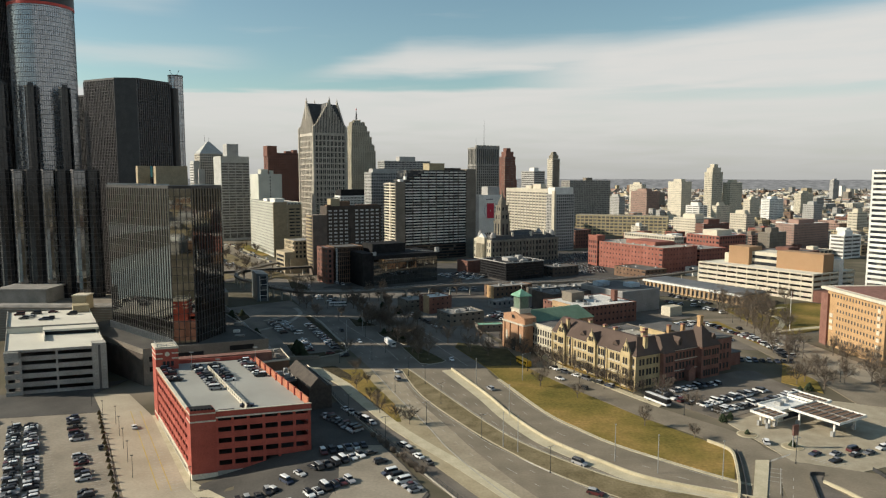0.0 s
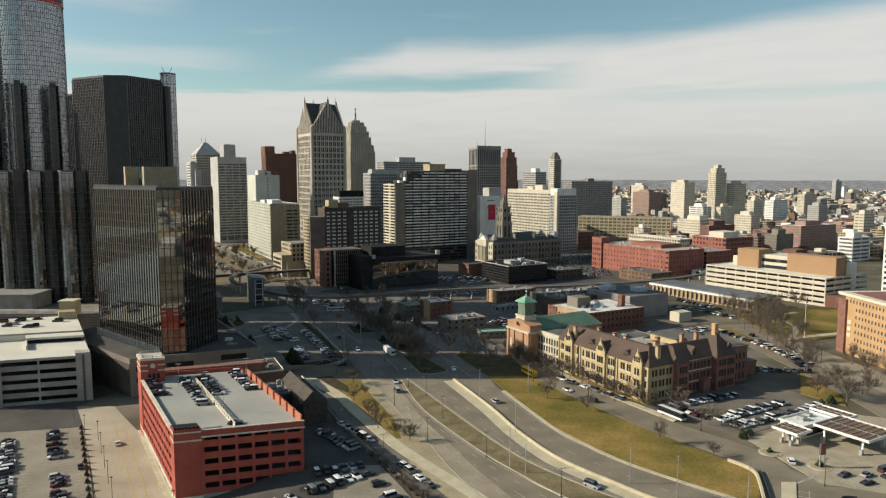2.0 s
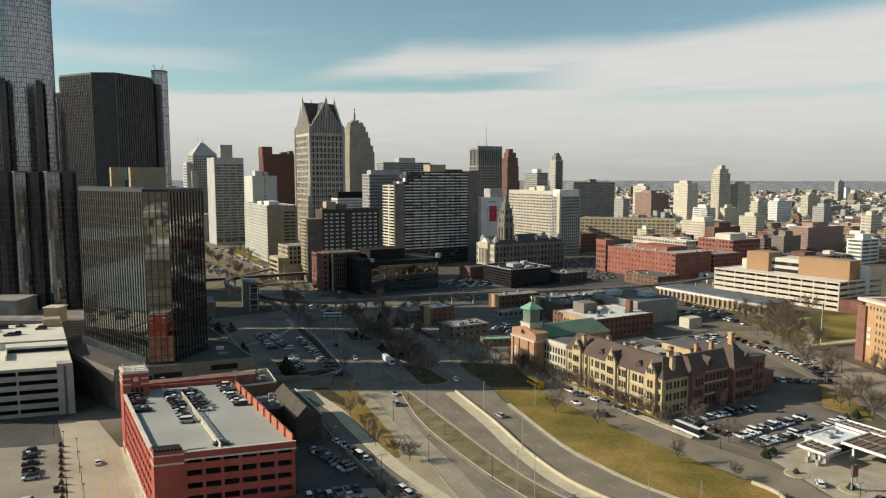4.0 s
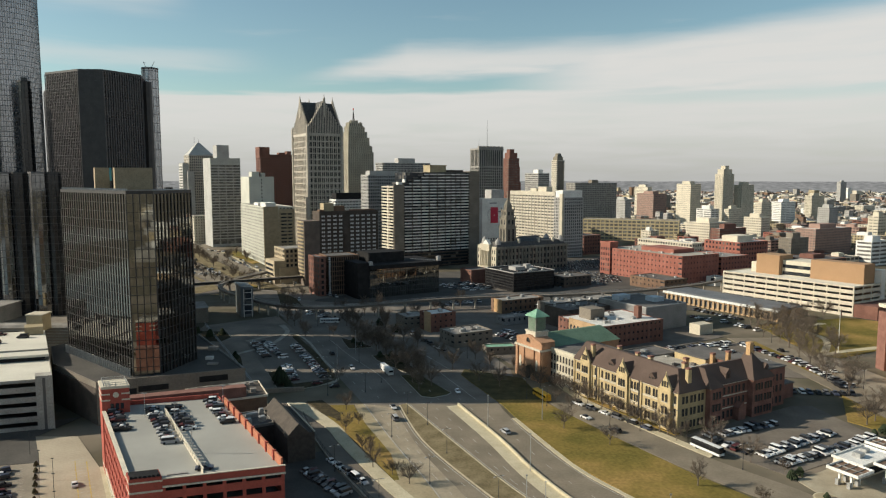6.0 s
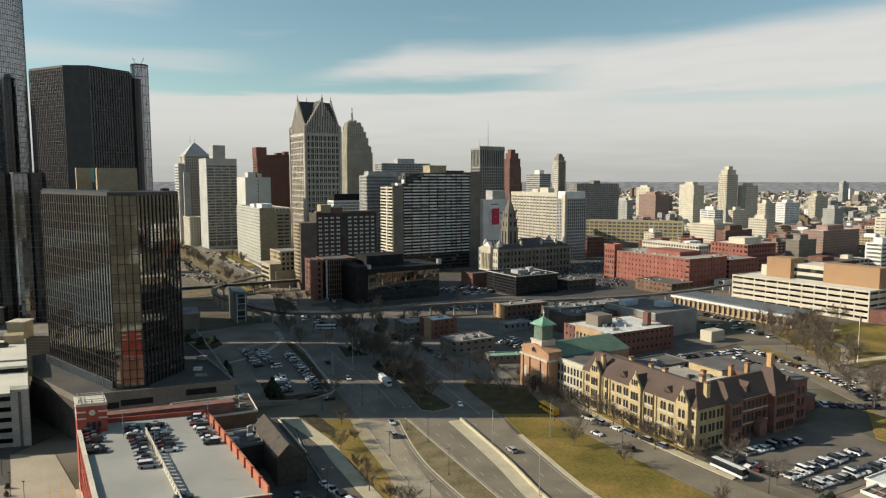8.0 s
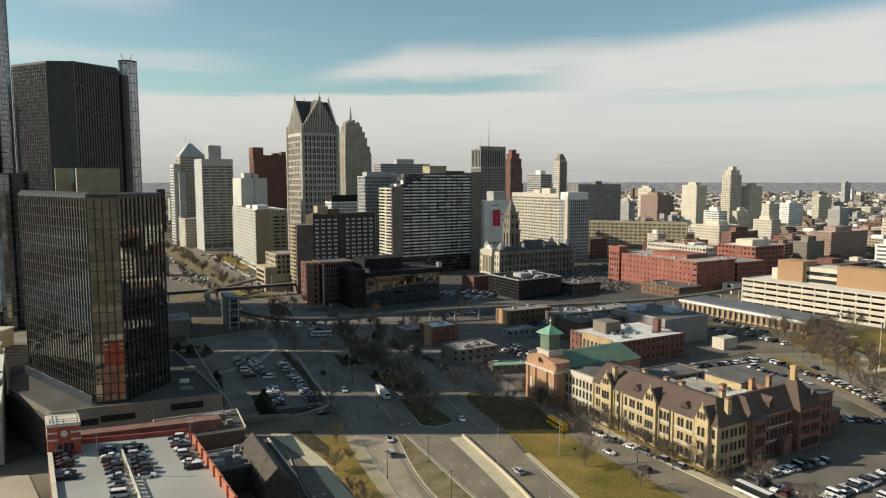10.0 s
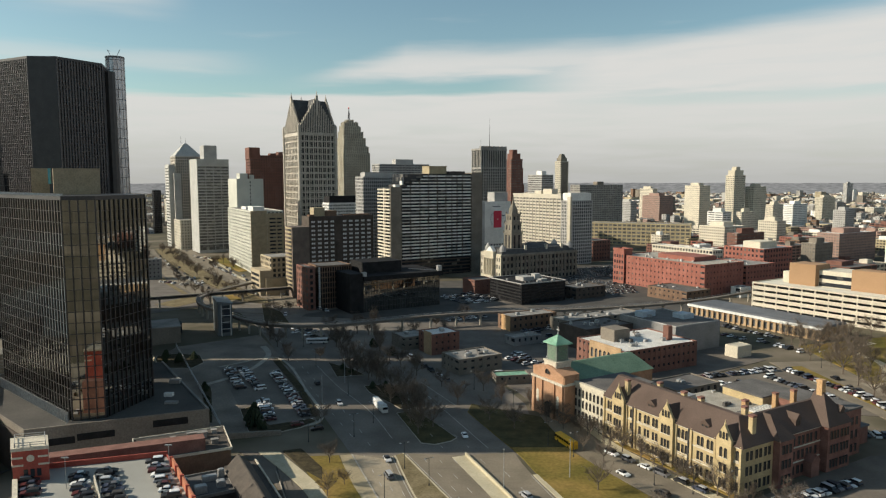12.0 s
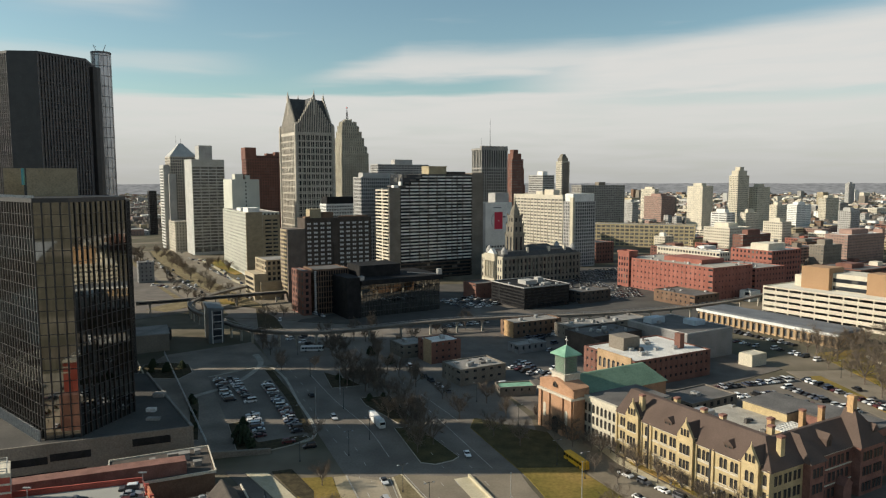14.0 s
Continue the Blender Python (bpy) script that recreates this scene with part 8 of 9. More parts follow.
part("pylon", Geo().box(-0.2, 0.2, -0.15, 0.15, 0, 8).box(1.6, 2.0, -0.15, 0.15, 0, 8), STEEL, sgn)
part("sign_panel", Geo().box(-0.2, 2.0, -0.3, 0.3, 4.4, 8), PINK_BRICK, sgn)
isl = thing("planted_island", "kerbed island with brown shrubs", "planter", pose(118, 226, 0))
part("kerb_ring", Geo().tube(0, 0, 0, 0.25, 3.6, 3.6, 16), CONCRETE_PALE, isl)
part("soil", Geo().tube(0, 0, 0.25, 0.35, 3.2, 3.0, 16), VERGE, isl)
copy_thing(isl, pose(107.5, 237, 0, 0, 0, 40))

# ---- blocks of the town beyond the halls ----
rnd = random.Random(14)
TOWN_WALLS = [(MAROON_BRICK, "dull red brick", 4), (CREAM, "cream concrete", 3), (ROSE_BRICK, "rose brick", 2), (BROWN_BRICK, "brown brick", 3), (GREY_WALL, "grey concrete", 2), (TAN_BLOCK, "tan brick", 3), (RED_BRICK, "red brick", 3), (WHITE_WALL, "white painted", 1), (TAUPE, "taupe concrete", 1)]
TOWN_BAG = [(m_, w_) for m_, w_, n_ in TOWN_WALLS for _ in range(n_)]
made = 0
for _ in range(900):
    y = rnd.uniform(715, 1180)
    x = rnd.uniform(0.27, 0.66) * y + rnd.uniform(-20, 20)
    w, d, h = rnd.uniform(16, 44), rnd.uniform(16, 46), rnd.choice((8, 10, 12, 12, 15, 15, 18, 22))
    cx, cy, r = x + 0.433 * w - 0.25 * d, y + 0.25 * w + 0.433 * d, 0.5 * math.hypot(w, d)
    if made == 56 or any((cx - a) ** 2 + (cy - b) ** 2 < (0.82 * (r + c)) ** 2 for a, b, c in FOOT) or cx < 0.24 * cy:
        continue
    wall, word = rnd.choice(TOWN_BAG)
    made += 1
    top_ = rnd.choice((GRAVEL, GRAVEL_DARK, ROOF_WHITE, GRAVEL_DARK))
    tower("town_block", word + " town block with a flat roof", x, y, 30, w, d, h, "building", floor=3.6, bay=rnd.choice((3.2, 4.0, 5.0, 8.0)), band=1.8, pier=1.5, distant=True, wall=wall, glass=DARK_PANE, roof=top_, top=1.0,
          penthouse=(w * 0.2, w * rnd.uniform(0.4, 0.7), d * 0.3, d * rnd.uniform(0.5, 0.8), rnd.uniform(2, 4), rnd.choice((WHITE_WALL, wall, TAUPE))))
halls = tower("convention_hall", "long low pale convention hall towards the river", -640, 1330, 30, 70, 190, 21, "hall", floor=9, bay=12, band=5.5, pier=4.0, distant=True, wall=PALE_GREY, glass=DARK_PANE, roof=ROOF_WHITE)
part("roof_house", Geo().box(10, 40, 30, 60, 20.5, 26).box(16, 50, 100, 140, 20.5, 24), WHITE_WALL, halls)
tower("river_tower", "slim pale tower beside the river", -560, 1500, 30, 22, 26, 52, "building", floor=3.6, bay=3.4, band=1.7, pier=1.3, distant=True, wall=LIMESTONE, glass=GLASS_HAZED)
tower("river_tower", "slim dark glass tower beside the river", -498, 1290, 30, 12, 20, 74, "building", floor=3.6, bay=2.4, band=0.8, pier=0.6, distant=True, wall=BRONZE, glass=BLACK_GLASS)

# ---- far city: low houses and trees too many to count ----
rnd = random.Random(5)
mats = [GREY_WALL, CREAM, ROSE_BRICK, DULL_GREY, CREAM_WARM, GREY_WALL, WHITE_WALL, TAUPE, BROWN_BRICK, TAN_BLOCK]
bins = [Geo() for _ in mats]
roof_mats = [GRAVEL, GRAVEL_DARK, ROOF_WHITE]
roofs, wins = [Geo() for _ in roof_mats], Geo()


def far_house(x, y, w, d, h, windows):
    c_, s_ = math.cos(radians(30)), math.sin(radians(30))
    P_ = [(x + a * c_ - b * s_, y + a * s_ + b * c_) for a, b in ((0, 0), (w, 0), (w, d), (0, d))]
    bins[rnd.randrange(len(mats))].prism(P_, -6.5 if y < 0 else -0.5, h)
    q_ = [(x + a * c_ - b * s_, y + a * s_ + b * c_) for a, b in ((0.4, 0.4), (w - 0.4, 0.4), (w - 0.4, d - 0.4), (0.4, d - 0.4))]
    roofs[rnd.choice((0, 0, 1, 2, 2))].prism(q_, h, h + 0.15)
    if not windows:
        return
    for k in range(int(h / 3.6)):
        z = 1.4 + 3.6 * k
        for a in range(int(w / 4.5)):
            u0 = 1.2 + 4.5 * a
            wins.hull([(x + u0 * c_ + 0.12 * s_, y + u0 * s_ - 0.12 * c_, z), (x + (u0 + 2.4) * c_ + 0.12 * s_, y + (u0 + 2.4) * s_ - 0.12 * c_, z), (x + (u0 + 2.4) * c_, y + (u0 + 2.4) * s_, z), (x + u0 * c_, y + u0 * s_, z)],
                      [(x + u0 * c_ + 0.12 * s_, y + u0 * s_ - 0.12 * c_, z + 1.7), (x + (u0 + 2.4) * c_ + 0.12 * s_, y + (u0 + 2.4) * s_ - 0.12 * c_, z + 1.7), (x + (u0 + 2.4) * c_, y + (u0 + 2.4) * s_, z + 1.7), (x + u0 * c_, y + u0 * s_, z + 1.7)])
        for a in range(int(d / 4.5)):
            v0 = 1.2 + 4.5 * a
            A = [(x - (v0 + e) * s_ - o * c_, y + (v0 + e) * c_ - o * s_) for e, o in ((0, 0), (2.4, 0), (2.4, 0.12), (0, 0.12))]
            wins.prism(A[::-1], z, z + 1.7)


for i in range(4200):
    y = 780 + 3900 * rnd.random() ** 1.6
    x = rnd.uniform(-0.62, 0.74) * y
    if x < 60 and y < 1500 and x > -520:
        continue
    if x < 250 + (y - 780) * 0.3 and x > -520 and y < 1300:
        continue
    if x < 0 and rnd.random() < 0.55:
        continue
    big = rnd.random() < 0.24
    w, d = (rnd.uniform(20, 55), rnd.uniform(16, 45)) if big else (rnd.uniform(8, 18), rnd.uniform(8, 16))
    h = rnd.uniform(5, 11) if rnd.random() < 0.88 else rnd.uniform(11, 20)
    if rnd.random() < 0.012 and x > 0:
        w, d, h = rnd.uniform(18, 30), rnd.uniform(15, 22), rnd.uniform(28, 52)
    if any((x - a) ** 2 + (y - b) ** 2 < (c + 16) ** 2 for a, b, c in FOOT):
        continue
    far_house(x, y, w, d, h, y < 2600)
for i in range(1900):
    y = rnd.uniform(2300, 4720)
    far_house(rnd.uniform(-0.5, 0.76) * y, y, rnd.uniform(9, 40), rnd.uniform(9, 30), rnd.choice((5, 6, 7, 8, 10, 14)), False)
# unseen houses behind the camera, added for the mirrored tower to reflect
for i in range(500):
    y = -60 - 1700 * rnd.random() ** 1.4
    x = rnd.uniform(-60, 900) - 0.2 * y
    far_house(x, y, rnd.uniform(10, 45), rnd.uniform(10, 40), rnd.choice((4, 5, 6, 8, 8, 12, 16)), False)
city = thing("far_city", "low pale and brick houses spreading to the horizon", "city", kind="stuff")
for g, m_ in zip(bins, mats):
    part("house_wall", g, m_, city)
for g, m_ in zip(roofs, roof_mats):
    part("flat_roof", g, m_, city)
part("far_window", wins, GLASS_HAZED, city)
g = Geo()
for i in range(10500):
    y = 800 + 3950 * rnd.random()
    x = rnd.uniform(-0.66, 0.78) * y
    if -520 < x < 260 + (y - 780) * 0.3 and y < 1400:
        continue
    if any((x - a) ** 2 + (y - b) ** 2 < c * c for a, b, c in FOOT):
        continue
    r, h = rnd.uniform(3, 7), rnd.uniform(6, 12)
    for k in range(3):
        a, o = rnd.uniform(0, 6.3), r * 0.6
        cx_, cy_ = x + math.cos(a) * o, y + math.sin(a) * o
        g.tube(cx_, cy_, h * 0.2, h * rnd.uniform(0.7, 1.0), r * 0.8, r * 0.25, 5)
tagged(new("far_woods", g.mesh("far_woods", FAR_WOOD)), "brown leafless woods between distant houses", "woods", kind="stuff")
# the backdrop glows by itself, distance haze put into its emission colour
HAZE = bpy.data.materials.new("glowing_haze")
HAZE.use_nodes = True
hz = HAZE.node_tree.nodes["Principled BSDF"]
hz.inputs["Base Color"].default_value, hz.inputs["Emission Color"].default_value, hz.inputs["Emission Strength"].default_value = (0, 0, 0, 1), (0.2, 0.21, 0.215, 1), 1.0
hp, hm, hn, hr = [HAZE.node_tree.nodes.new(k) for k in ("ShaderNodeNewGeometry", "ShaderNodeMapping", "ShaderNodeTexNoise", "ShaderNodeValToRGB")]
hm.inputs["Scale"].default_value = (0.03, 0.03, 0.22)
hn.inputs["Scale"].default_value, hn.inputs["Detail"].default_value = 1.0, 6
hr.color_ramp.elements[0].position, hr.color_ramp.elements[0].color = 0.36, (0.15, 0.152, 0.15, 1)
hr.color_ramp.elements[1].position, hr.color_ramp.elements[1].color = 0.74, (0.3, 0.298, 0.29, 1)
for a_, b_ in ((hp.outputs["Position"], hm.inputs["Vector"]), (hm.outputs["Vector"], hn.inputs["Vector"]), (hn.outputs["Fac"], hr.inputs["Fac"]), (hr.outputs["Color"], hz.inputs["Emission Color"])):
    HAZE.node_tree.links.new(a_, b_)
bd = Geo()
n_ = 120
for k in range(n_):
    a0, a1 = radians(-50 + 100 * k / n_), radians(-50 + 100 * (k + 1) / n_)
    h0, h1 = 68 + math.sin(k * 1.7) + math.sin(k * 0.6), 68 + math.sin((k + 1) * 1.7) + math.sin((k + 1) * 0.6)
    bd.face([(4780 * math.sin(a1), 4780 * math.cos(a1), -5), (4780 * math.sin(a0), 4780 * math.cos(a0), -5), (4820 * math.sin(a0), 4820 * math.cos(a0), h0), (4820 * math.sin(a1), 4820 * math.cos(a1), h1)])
tagged(new("backdrop", bd.mesh("backdrop", HAZE)), "glowing backdrop band coloured as hazy blue-grey distant land", "backdrop", kind="structure")


# vents and air units on the low flat roofs
def roof_clutter(name, x0, x1, y0, y1, z, n, seed):
    root = bpy.data.objects[name]
    r = random.Random(seed)
    for _ in range(n):
        x, y, w, d, h = r.uniform(x0, x1), r.uniform(y0, y1), r.uniform(0.8, 2.6), r.uniform(0.8, 2.2), r.uniform(0.6, 1.7)
        part("roof_vent", Geo().hull([(x, y, z), (x + w, y, z), (x + w, y + d, z), (x, y + d, z)], [(x + 0.1, y + 0.1, z + h), (x + w - 0.1, y + 0.1, z + h), (x + w - 0.1, y + d - 0.1, z + h), (x + 0.1, y + d - 0.1, z + h)]),
             STEEL if r.random() < 0.5 else GRAVEL_DARK, root)


for args in (("red_brick_hall", 3, 42, 4, 80, 25.0, 14, 1), ("old_brewery", 3, 34, 3, 30, 12.0, 9, 2), ("grey_long_hall", 3, 30, 3, 19, 11.5, 8, 3), ("low_black_office", 3, 38, 3, 38, 15.0, 9, 4), ("long_dark_hall", 3, 56, 2, 13, 7.5, 8, 5),
             ("grey_low_block", 2, 21, 2, 14, 7.1, 6, 6), ("red_brick_annex", 3, 34, 3, 42, 21.5, 8, 7), ("low_brick_hall", 2, 23, 3, 34, 8.5, 6, 8), ("cream_low_block", 2, 10, 3, 64, 29.5, 8, 9), ("school_building", 17, 41, 20, 44, 12.9, 8, 10)):
    roof_clutter(*args)
# ---- vehicles ----
def car_model(kind, paint, distant=False):
    """A car at the origin, nose to +x."""
    ln, wd, hull_h, top_ = {"saloon": (4.7, 1.82, 0.92, 1.45), "suv": (4.8, 1.9, 1.08, 1.78), "pickup": (5.5, 1.95, 1.08, 1.82), "van": (5.2, 2.0, 1.15, 2.05)}[kind]
    h = ln / 2
    side = [(-h, 0.38), (-h + 0.12, 0.25), (h - 0.15, 0.25), (h, 0.42), (h - 0.03, hull_h * 0.72), (h - 0.5, hull_h * 0.86), (h * 0.42, hull_h), (-h + 0.25, hull_h), (-h + 0.02, hull_h * 0.8)]
    g = Geo()
    a = wd / 2
    rings = [[(x, -a + 0.1, z) for x, z in side], [(x, -a, z * 0.96 + 0.02) for x, z in side], [(x, a, z * 0.96 + 0.02) for x, z in side], [(x, a - 0.1, z) for x, z in side]]
    n = len(side)
    for r in rings:
        g.v += r
    for k in range(3):
        for i in range(n):
            j = (i + 1) % n
            g.f.append((k * n + j, k * n + i, (k + 1) * n + i, (k + 1) * n + j))
    g.f += [tuple(range(n)), tuple(range(4 * n - 1, 3 * n - 1, -1))]
    name_ = {"saloon": "saloon_car", "suv": "estate_car", "pickup": "pickup_truck", "van": "van"}[kind]
    c0, c1 = {"saloon": (-h + 0.75, h * 0.40), "suv": (-h + 0.2, h * 0.42), "pickup": (-0.7, h * 0.42), "van": (-h + 0.15, h * 0.62)}[kind]
    t0, t1 = c0 + (0.55 if kind == "saloon" else 0.25), c1 - (0.75 if kind != "van" else 0.6)
    lid = [(t0 - 0.12, -a + 0.18, top_ - 0.14), (t1 + 0.14, -a + 0.18, top_ - 0.14), (t1 + 0.14, a - 0.18, top_ - 0.14), (t0 - 0.12, a - 0.18, top_ - 0.14)]
    lid_top = [(t0 + 0.08, -a + 0.3, top_), (t1 - 0.06, -a + 0.3, top_), (t1 - 0.06, a - 0.3, top_), (t0 + 0.08, a - 0.3, top_)]
    body_faces = len(g.f)
    if distant:
        g.hull(lid, lid_top)
        body_faces = len(g.f)
        for x in (-h * 0.6, h * 0.62):
            g.hull([(x + 0.34 * math.cos(math.tau * i / 10), a, 0.34 + 0.34 * math.sin(math.tau * i / 10)) for i in range(10)], [(x + 0.34 * math.cos(math.tau * i / 10), -a, 0.34 + 0.34 * math.sin(math.tau * i / 10)) for i in range(10)])
    me = g.mesh(name_, paint)
    me.materials.append(TYRE)
    for f in me.polygons[body_faces:]:
        f.material_index = 1
    root = new(name_, me)
    part("cabin_glass", Geo().hull([(c0, -a + 0.1, hull_h), (c1, -a + 0.1, hull_h), (c1, a - 0.1, hull_h), (c0, a - 0.1, hull_h)], [(t0, -a + 0.28, top_ - 0.05), (t1, -a + 0.28, top_ - 0.05), (t1, a - 0.28, top_ - 0.05), (t0, a - 0.28, top_ - 0.05)]), CAR_GLASS, root)
    if not distant:
        part("roof_panel", Geo().hull(lid, lid_top), paint, root)
    wh = Geo()
    ring = [(0.34 * math.cos(math.tau * i / 10), 0.34 * math.sin(math.tau * i / 10)) for i in range(10)]
    wh.hull([(x, 0.11, z) for x, z in ring], [(x, -0.11, z) for x, z in ring])
    if distant:
        return root
    me = wh.mesh("wheel", TYRE)
    for x in (-h * 0.6, h * 0.62):
        for y in (-a + 0.1, a - 0.1):
            part("wheel", me, TYRE, root, at=(x, y, 0.34))
    return root


MODELS = [car_model(k, PAINTS) for k in ("saloon", "suv", "pickup", "saloon", "suv", "van")]
PALE = [car_model(k, PAINTS_PALE) for k in ("saloon", "suv", "van")]
FAR_MODELS = [car_model(k, PAINTS, True) for k in ("saloon", "suv", "pickup", "saloon", "suv", "van")]
FAR_PALE = [car_model(k, PAINTS_PALE, True) for k in ("saloon", "suv", "van")]
CAR_LABELS = {0: "parked saloon car with dark glass", 1: "parked tall estate car", 2: "parked pickup truck with open bed", 3: "parked saloon car with dark glass", 4: "parked tall estate car", 5: "parked dark box-shaped van"}
for k, m_ in [*enumerate(MODELS), *enumerate(FAR_MODELS)]:
    tagged(m_, CAR_LABELS[k], "car", "parked cars")
for m_, lab in zip(PALE + FAR_PALE, 2 * ("pale parked saloon car", "pale parked estate car", "white parked van beside the cars")):
    tagged(m_, lab, "car", "parked cars")
    if lab.startswith("pale"):
        m_["label"] = lab + " in a row"
crnd = random.Random(11)
used = set()


def park(x, y, turn, pale=0.25, z=None):
    pale *= 0.7
    pool = (FAR_PALE if y > 330 else PALE) if crnd.random() < pale else (FAR_MODELS if y > 330 else MODELS)
    src = pool[crnd.randrange(len(pool))]
    m_ = pose(x, y, surface(x, y) if z is None else z, 0, 0, turn + crnd.uniform(-2, 2) + (180 if crnd.random() < 0.5 else 0))
    if src.name not in used:
        used.add(src.name)
        src.matrix_world = m_
        return src
    return copy_thing(src, m_)


def car_row(x0, y0, x1, y1, n, turn=None, pale=0.25, full=0.9, z=None):
    """Cars side by side from one point to another, their noses across the row unless a turn is given."""
    head = math.degrees(math.atan2(y1 - y0, x1 - x0)) + 90 if turn is None else turn
    for k in range(n):
        if crnd.random() < full:
            t = k / max(1, n - 1)
            park(x0 + (x1 - x0) * t + crnd.uniform(-0.2, 0.2), y0 + (y1 - y0) * t + crnd.uniform(-0.2, 0.2), head, pale, z)


# the sunlit lot by the river side: rows along the street
for off, n, full in ((0, 29, 0.95), (5.6, 29, 0.95), (-16, 26, 0.85), (-21.6, 26, 0.9)):
    car_row(-165 + off * 0.87, 257.5 + off * 0.5, -124 + off * 0.87, 188 + off * 0.5, n, None, 0.25, full)
car_row(-148, 268, -133, 243, 10, None, 0.3, 0.75)
car_row(-127, 233, -108, 200, 12, None, 0.2, 0.85)
car_row(-176, 262, -160, 270, 4, None, 0.4, 0.8)
park(-122, 238, 120, 1.0)
park(-119, 258, 120, 1.0)
# the lot beside the red garage
car_row(-60, 193, -52, 197, 4, None, 0.0, 1.0)
car_row(-51, 197.5, -40.5, 208, 4, None, 0.6, 1.0)
car_row(-39.2, 208, -27, 217, 6, None, 0.2, 0.95)
car_row(-39.5, 219.5, -27, 225.5, 6, None, 0.2, 0.95)
car_row(-43, 187.5, -28, 198.5, 8, None, 0.7, 0.95)
car_row(-16.3, 203.5, -8, 192, 5, 30, 0.0, 1.0)
car_row(-44.5, 255, -31, 239, 9, None, 0.15, 1.0)
car_row(-38, 262, -26.5, 247, 5, -55, 0.7, 1.0)
car_row(-14, 226, -5, 212, 4, -57, 0.6, 1.0)
car_row(-24, 219, -20, 212, 2, 30, 0.0, 1.0)
# the garage roof
for u, v0, v1, n, pale in ((3.4, 44, 62, 7, 0.3), (14.6, 29, 62, 12, 0.25), (21.4, 36, 62, 9, 0.1), (33.6, 42, 66, 8, 0.75)):
    a_, b_ = q(u, v0, 0), q(u, v1, 0)
    car_row(-80 + a_[0], 212 + a_[1], -80 + b_[0], 212 + b_[1], n, 16, pale, 0.93, 15.02)
park(-65, 222.5, 16, 0.0, 15.02)
# the pale garage's upper deck
for u, v in ((8, 66), (11.5, 70), (17, 60), (20, 62), (31, 72), (14, 79), (22, 81), (6, 78)):
    p_ = q2(u, v, 0)
    park(-192.5 + p_[0], 297 + p_[1], 20, 0.0, 16.2)
# the rounded lot in the shade
car_row(-107, 424, -91.5, 391, 14, None, 0.12, 0.97)
car_row(-101, 424.5, -83.5, 392, 14, None, 0.15, 0.97)
car_row(-83, 417, -57, 357.5, 24, None, 0.12, 0.95)
car_row(-78, 375, -69.5, 353, 9, None, 0.4, 0.95)
park(-58, 347, 20, 1.0)
park(-50, 343, 20, 0.0)
# beside and behind the school
car_row(92, 284, 120, 296.5, 12, None, 0.7, 0.95)
car_row(103, 267.5, 136, 287.5, 15, None, 1.3, 0.97)
car_row(106, 260.5, 148, 282, 18, None, 1.2, 0.95)
car_row(93, 279, 99, 270, 4, None, 0.2, 1.0)
car_row(116.5, 409, 154, 421, 16, None, 0.5, 0.95)
car_row(118, 396, 143, 402, 10, None, 0.6, 0.9)
car_row(147, 409, 158, 377, 13, None, 0.2, 0.95)
car_row(160.6, 423, 172, 380, 17, None, 0.35, 0.95)
car_row(140, 395, 150, 368, 11, None, 0.2, 0.97)
car_row(134.5, 394, 144, 367, 11, None, 0.25, 0.95)
car_row(173, 376, 175, 342, 12, None, 0.35, 0.95)
car_row(144, 336, 170, 332, 9, None, 0.0, 0.9)
car_row(176, 406, 169.5, 322, 13, 92, 0.3, 0.55)
car_row(182, 374, 177, 306, 10, 94, 0.5, 0.6)
car_row(48.6, 325, 72, 292, 7, -55, 0.5, 0.85)
car_row(52, 303.5, 60, 289.5, 2, -58, 0.0, 1.0)
for x, y, t, p in ((121.8, 219, 30, 0), (128.7, 219.1, 30, 1.4), (125.6, 213.6, 25, 0), (134.6, 218.2, 28, 0), (136.4, 222.4, 28, 0), (140.2, 220.1, 28, 0), (147, 224, 28, 0.5), (152, 227, 28, 0.5), (110.5, 229, 75, 1.4)):
    park(x, y, t, p)
# lots among the low blocks
car_row(39, 516, 62, 489, 8, None, 0.4, 0.8)
car_row(44, 486, 60, 470, 6, None, 0.4, 0.8)
car_row(34, 452, 46, 428, 8, None, 0.4, 0.8)
car_row(50, 440, 60, 420, 6, None, 0.4, 0.8)
car_row(-3, 630, 14, 600, 10, None, 0.3, 0.95)
car_row(18, 648, 37, 614, 11, None, 0.3, 0.95)
car_row(4, 636, 22, 604, 10, None, 0.3, 0.9)
car_row(10, 642, 30, 608, 10, None, 0.3, 0.9)
car_row(-92, 505, -74, 490, 5, None, 0.3, 0.8)
car_row(-100, 520, -80, 508, 5, None, 0.3, 0.8)
car_row(172, 520, 190, 488, 11, None, 0.35, 0.85)
car_row(176, 480, 186, 456, 8, None, 0.35, 0.85)
car_row(160, 500, 172, 478, 7, None, 0.3, 0.8)
car_row(62, 520, 90, 532, 9, None, 0.35, 0.95)
car_row(70, 496, 94, 507, 8, None, 0.35, 0.9)
car_row(46, 505, 68, 517, 8, None, 0.35, 0.9)
car_row(28, 447, 42, 424, 7, None, 0.35, 0.9)
car_row(0, 538, 24, 551, 8, None, 0.3, 0.9)
car_row(4, 548, 22, 558, 6, None, 0.3, 0.9)
car_row(14, 430, 24, 410, 6, None, 0.3, 0.8)
car_row(-20, 445, -2, 405, 6, -65, 0.5, 0.8)
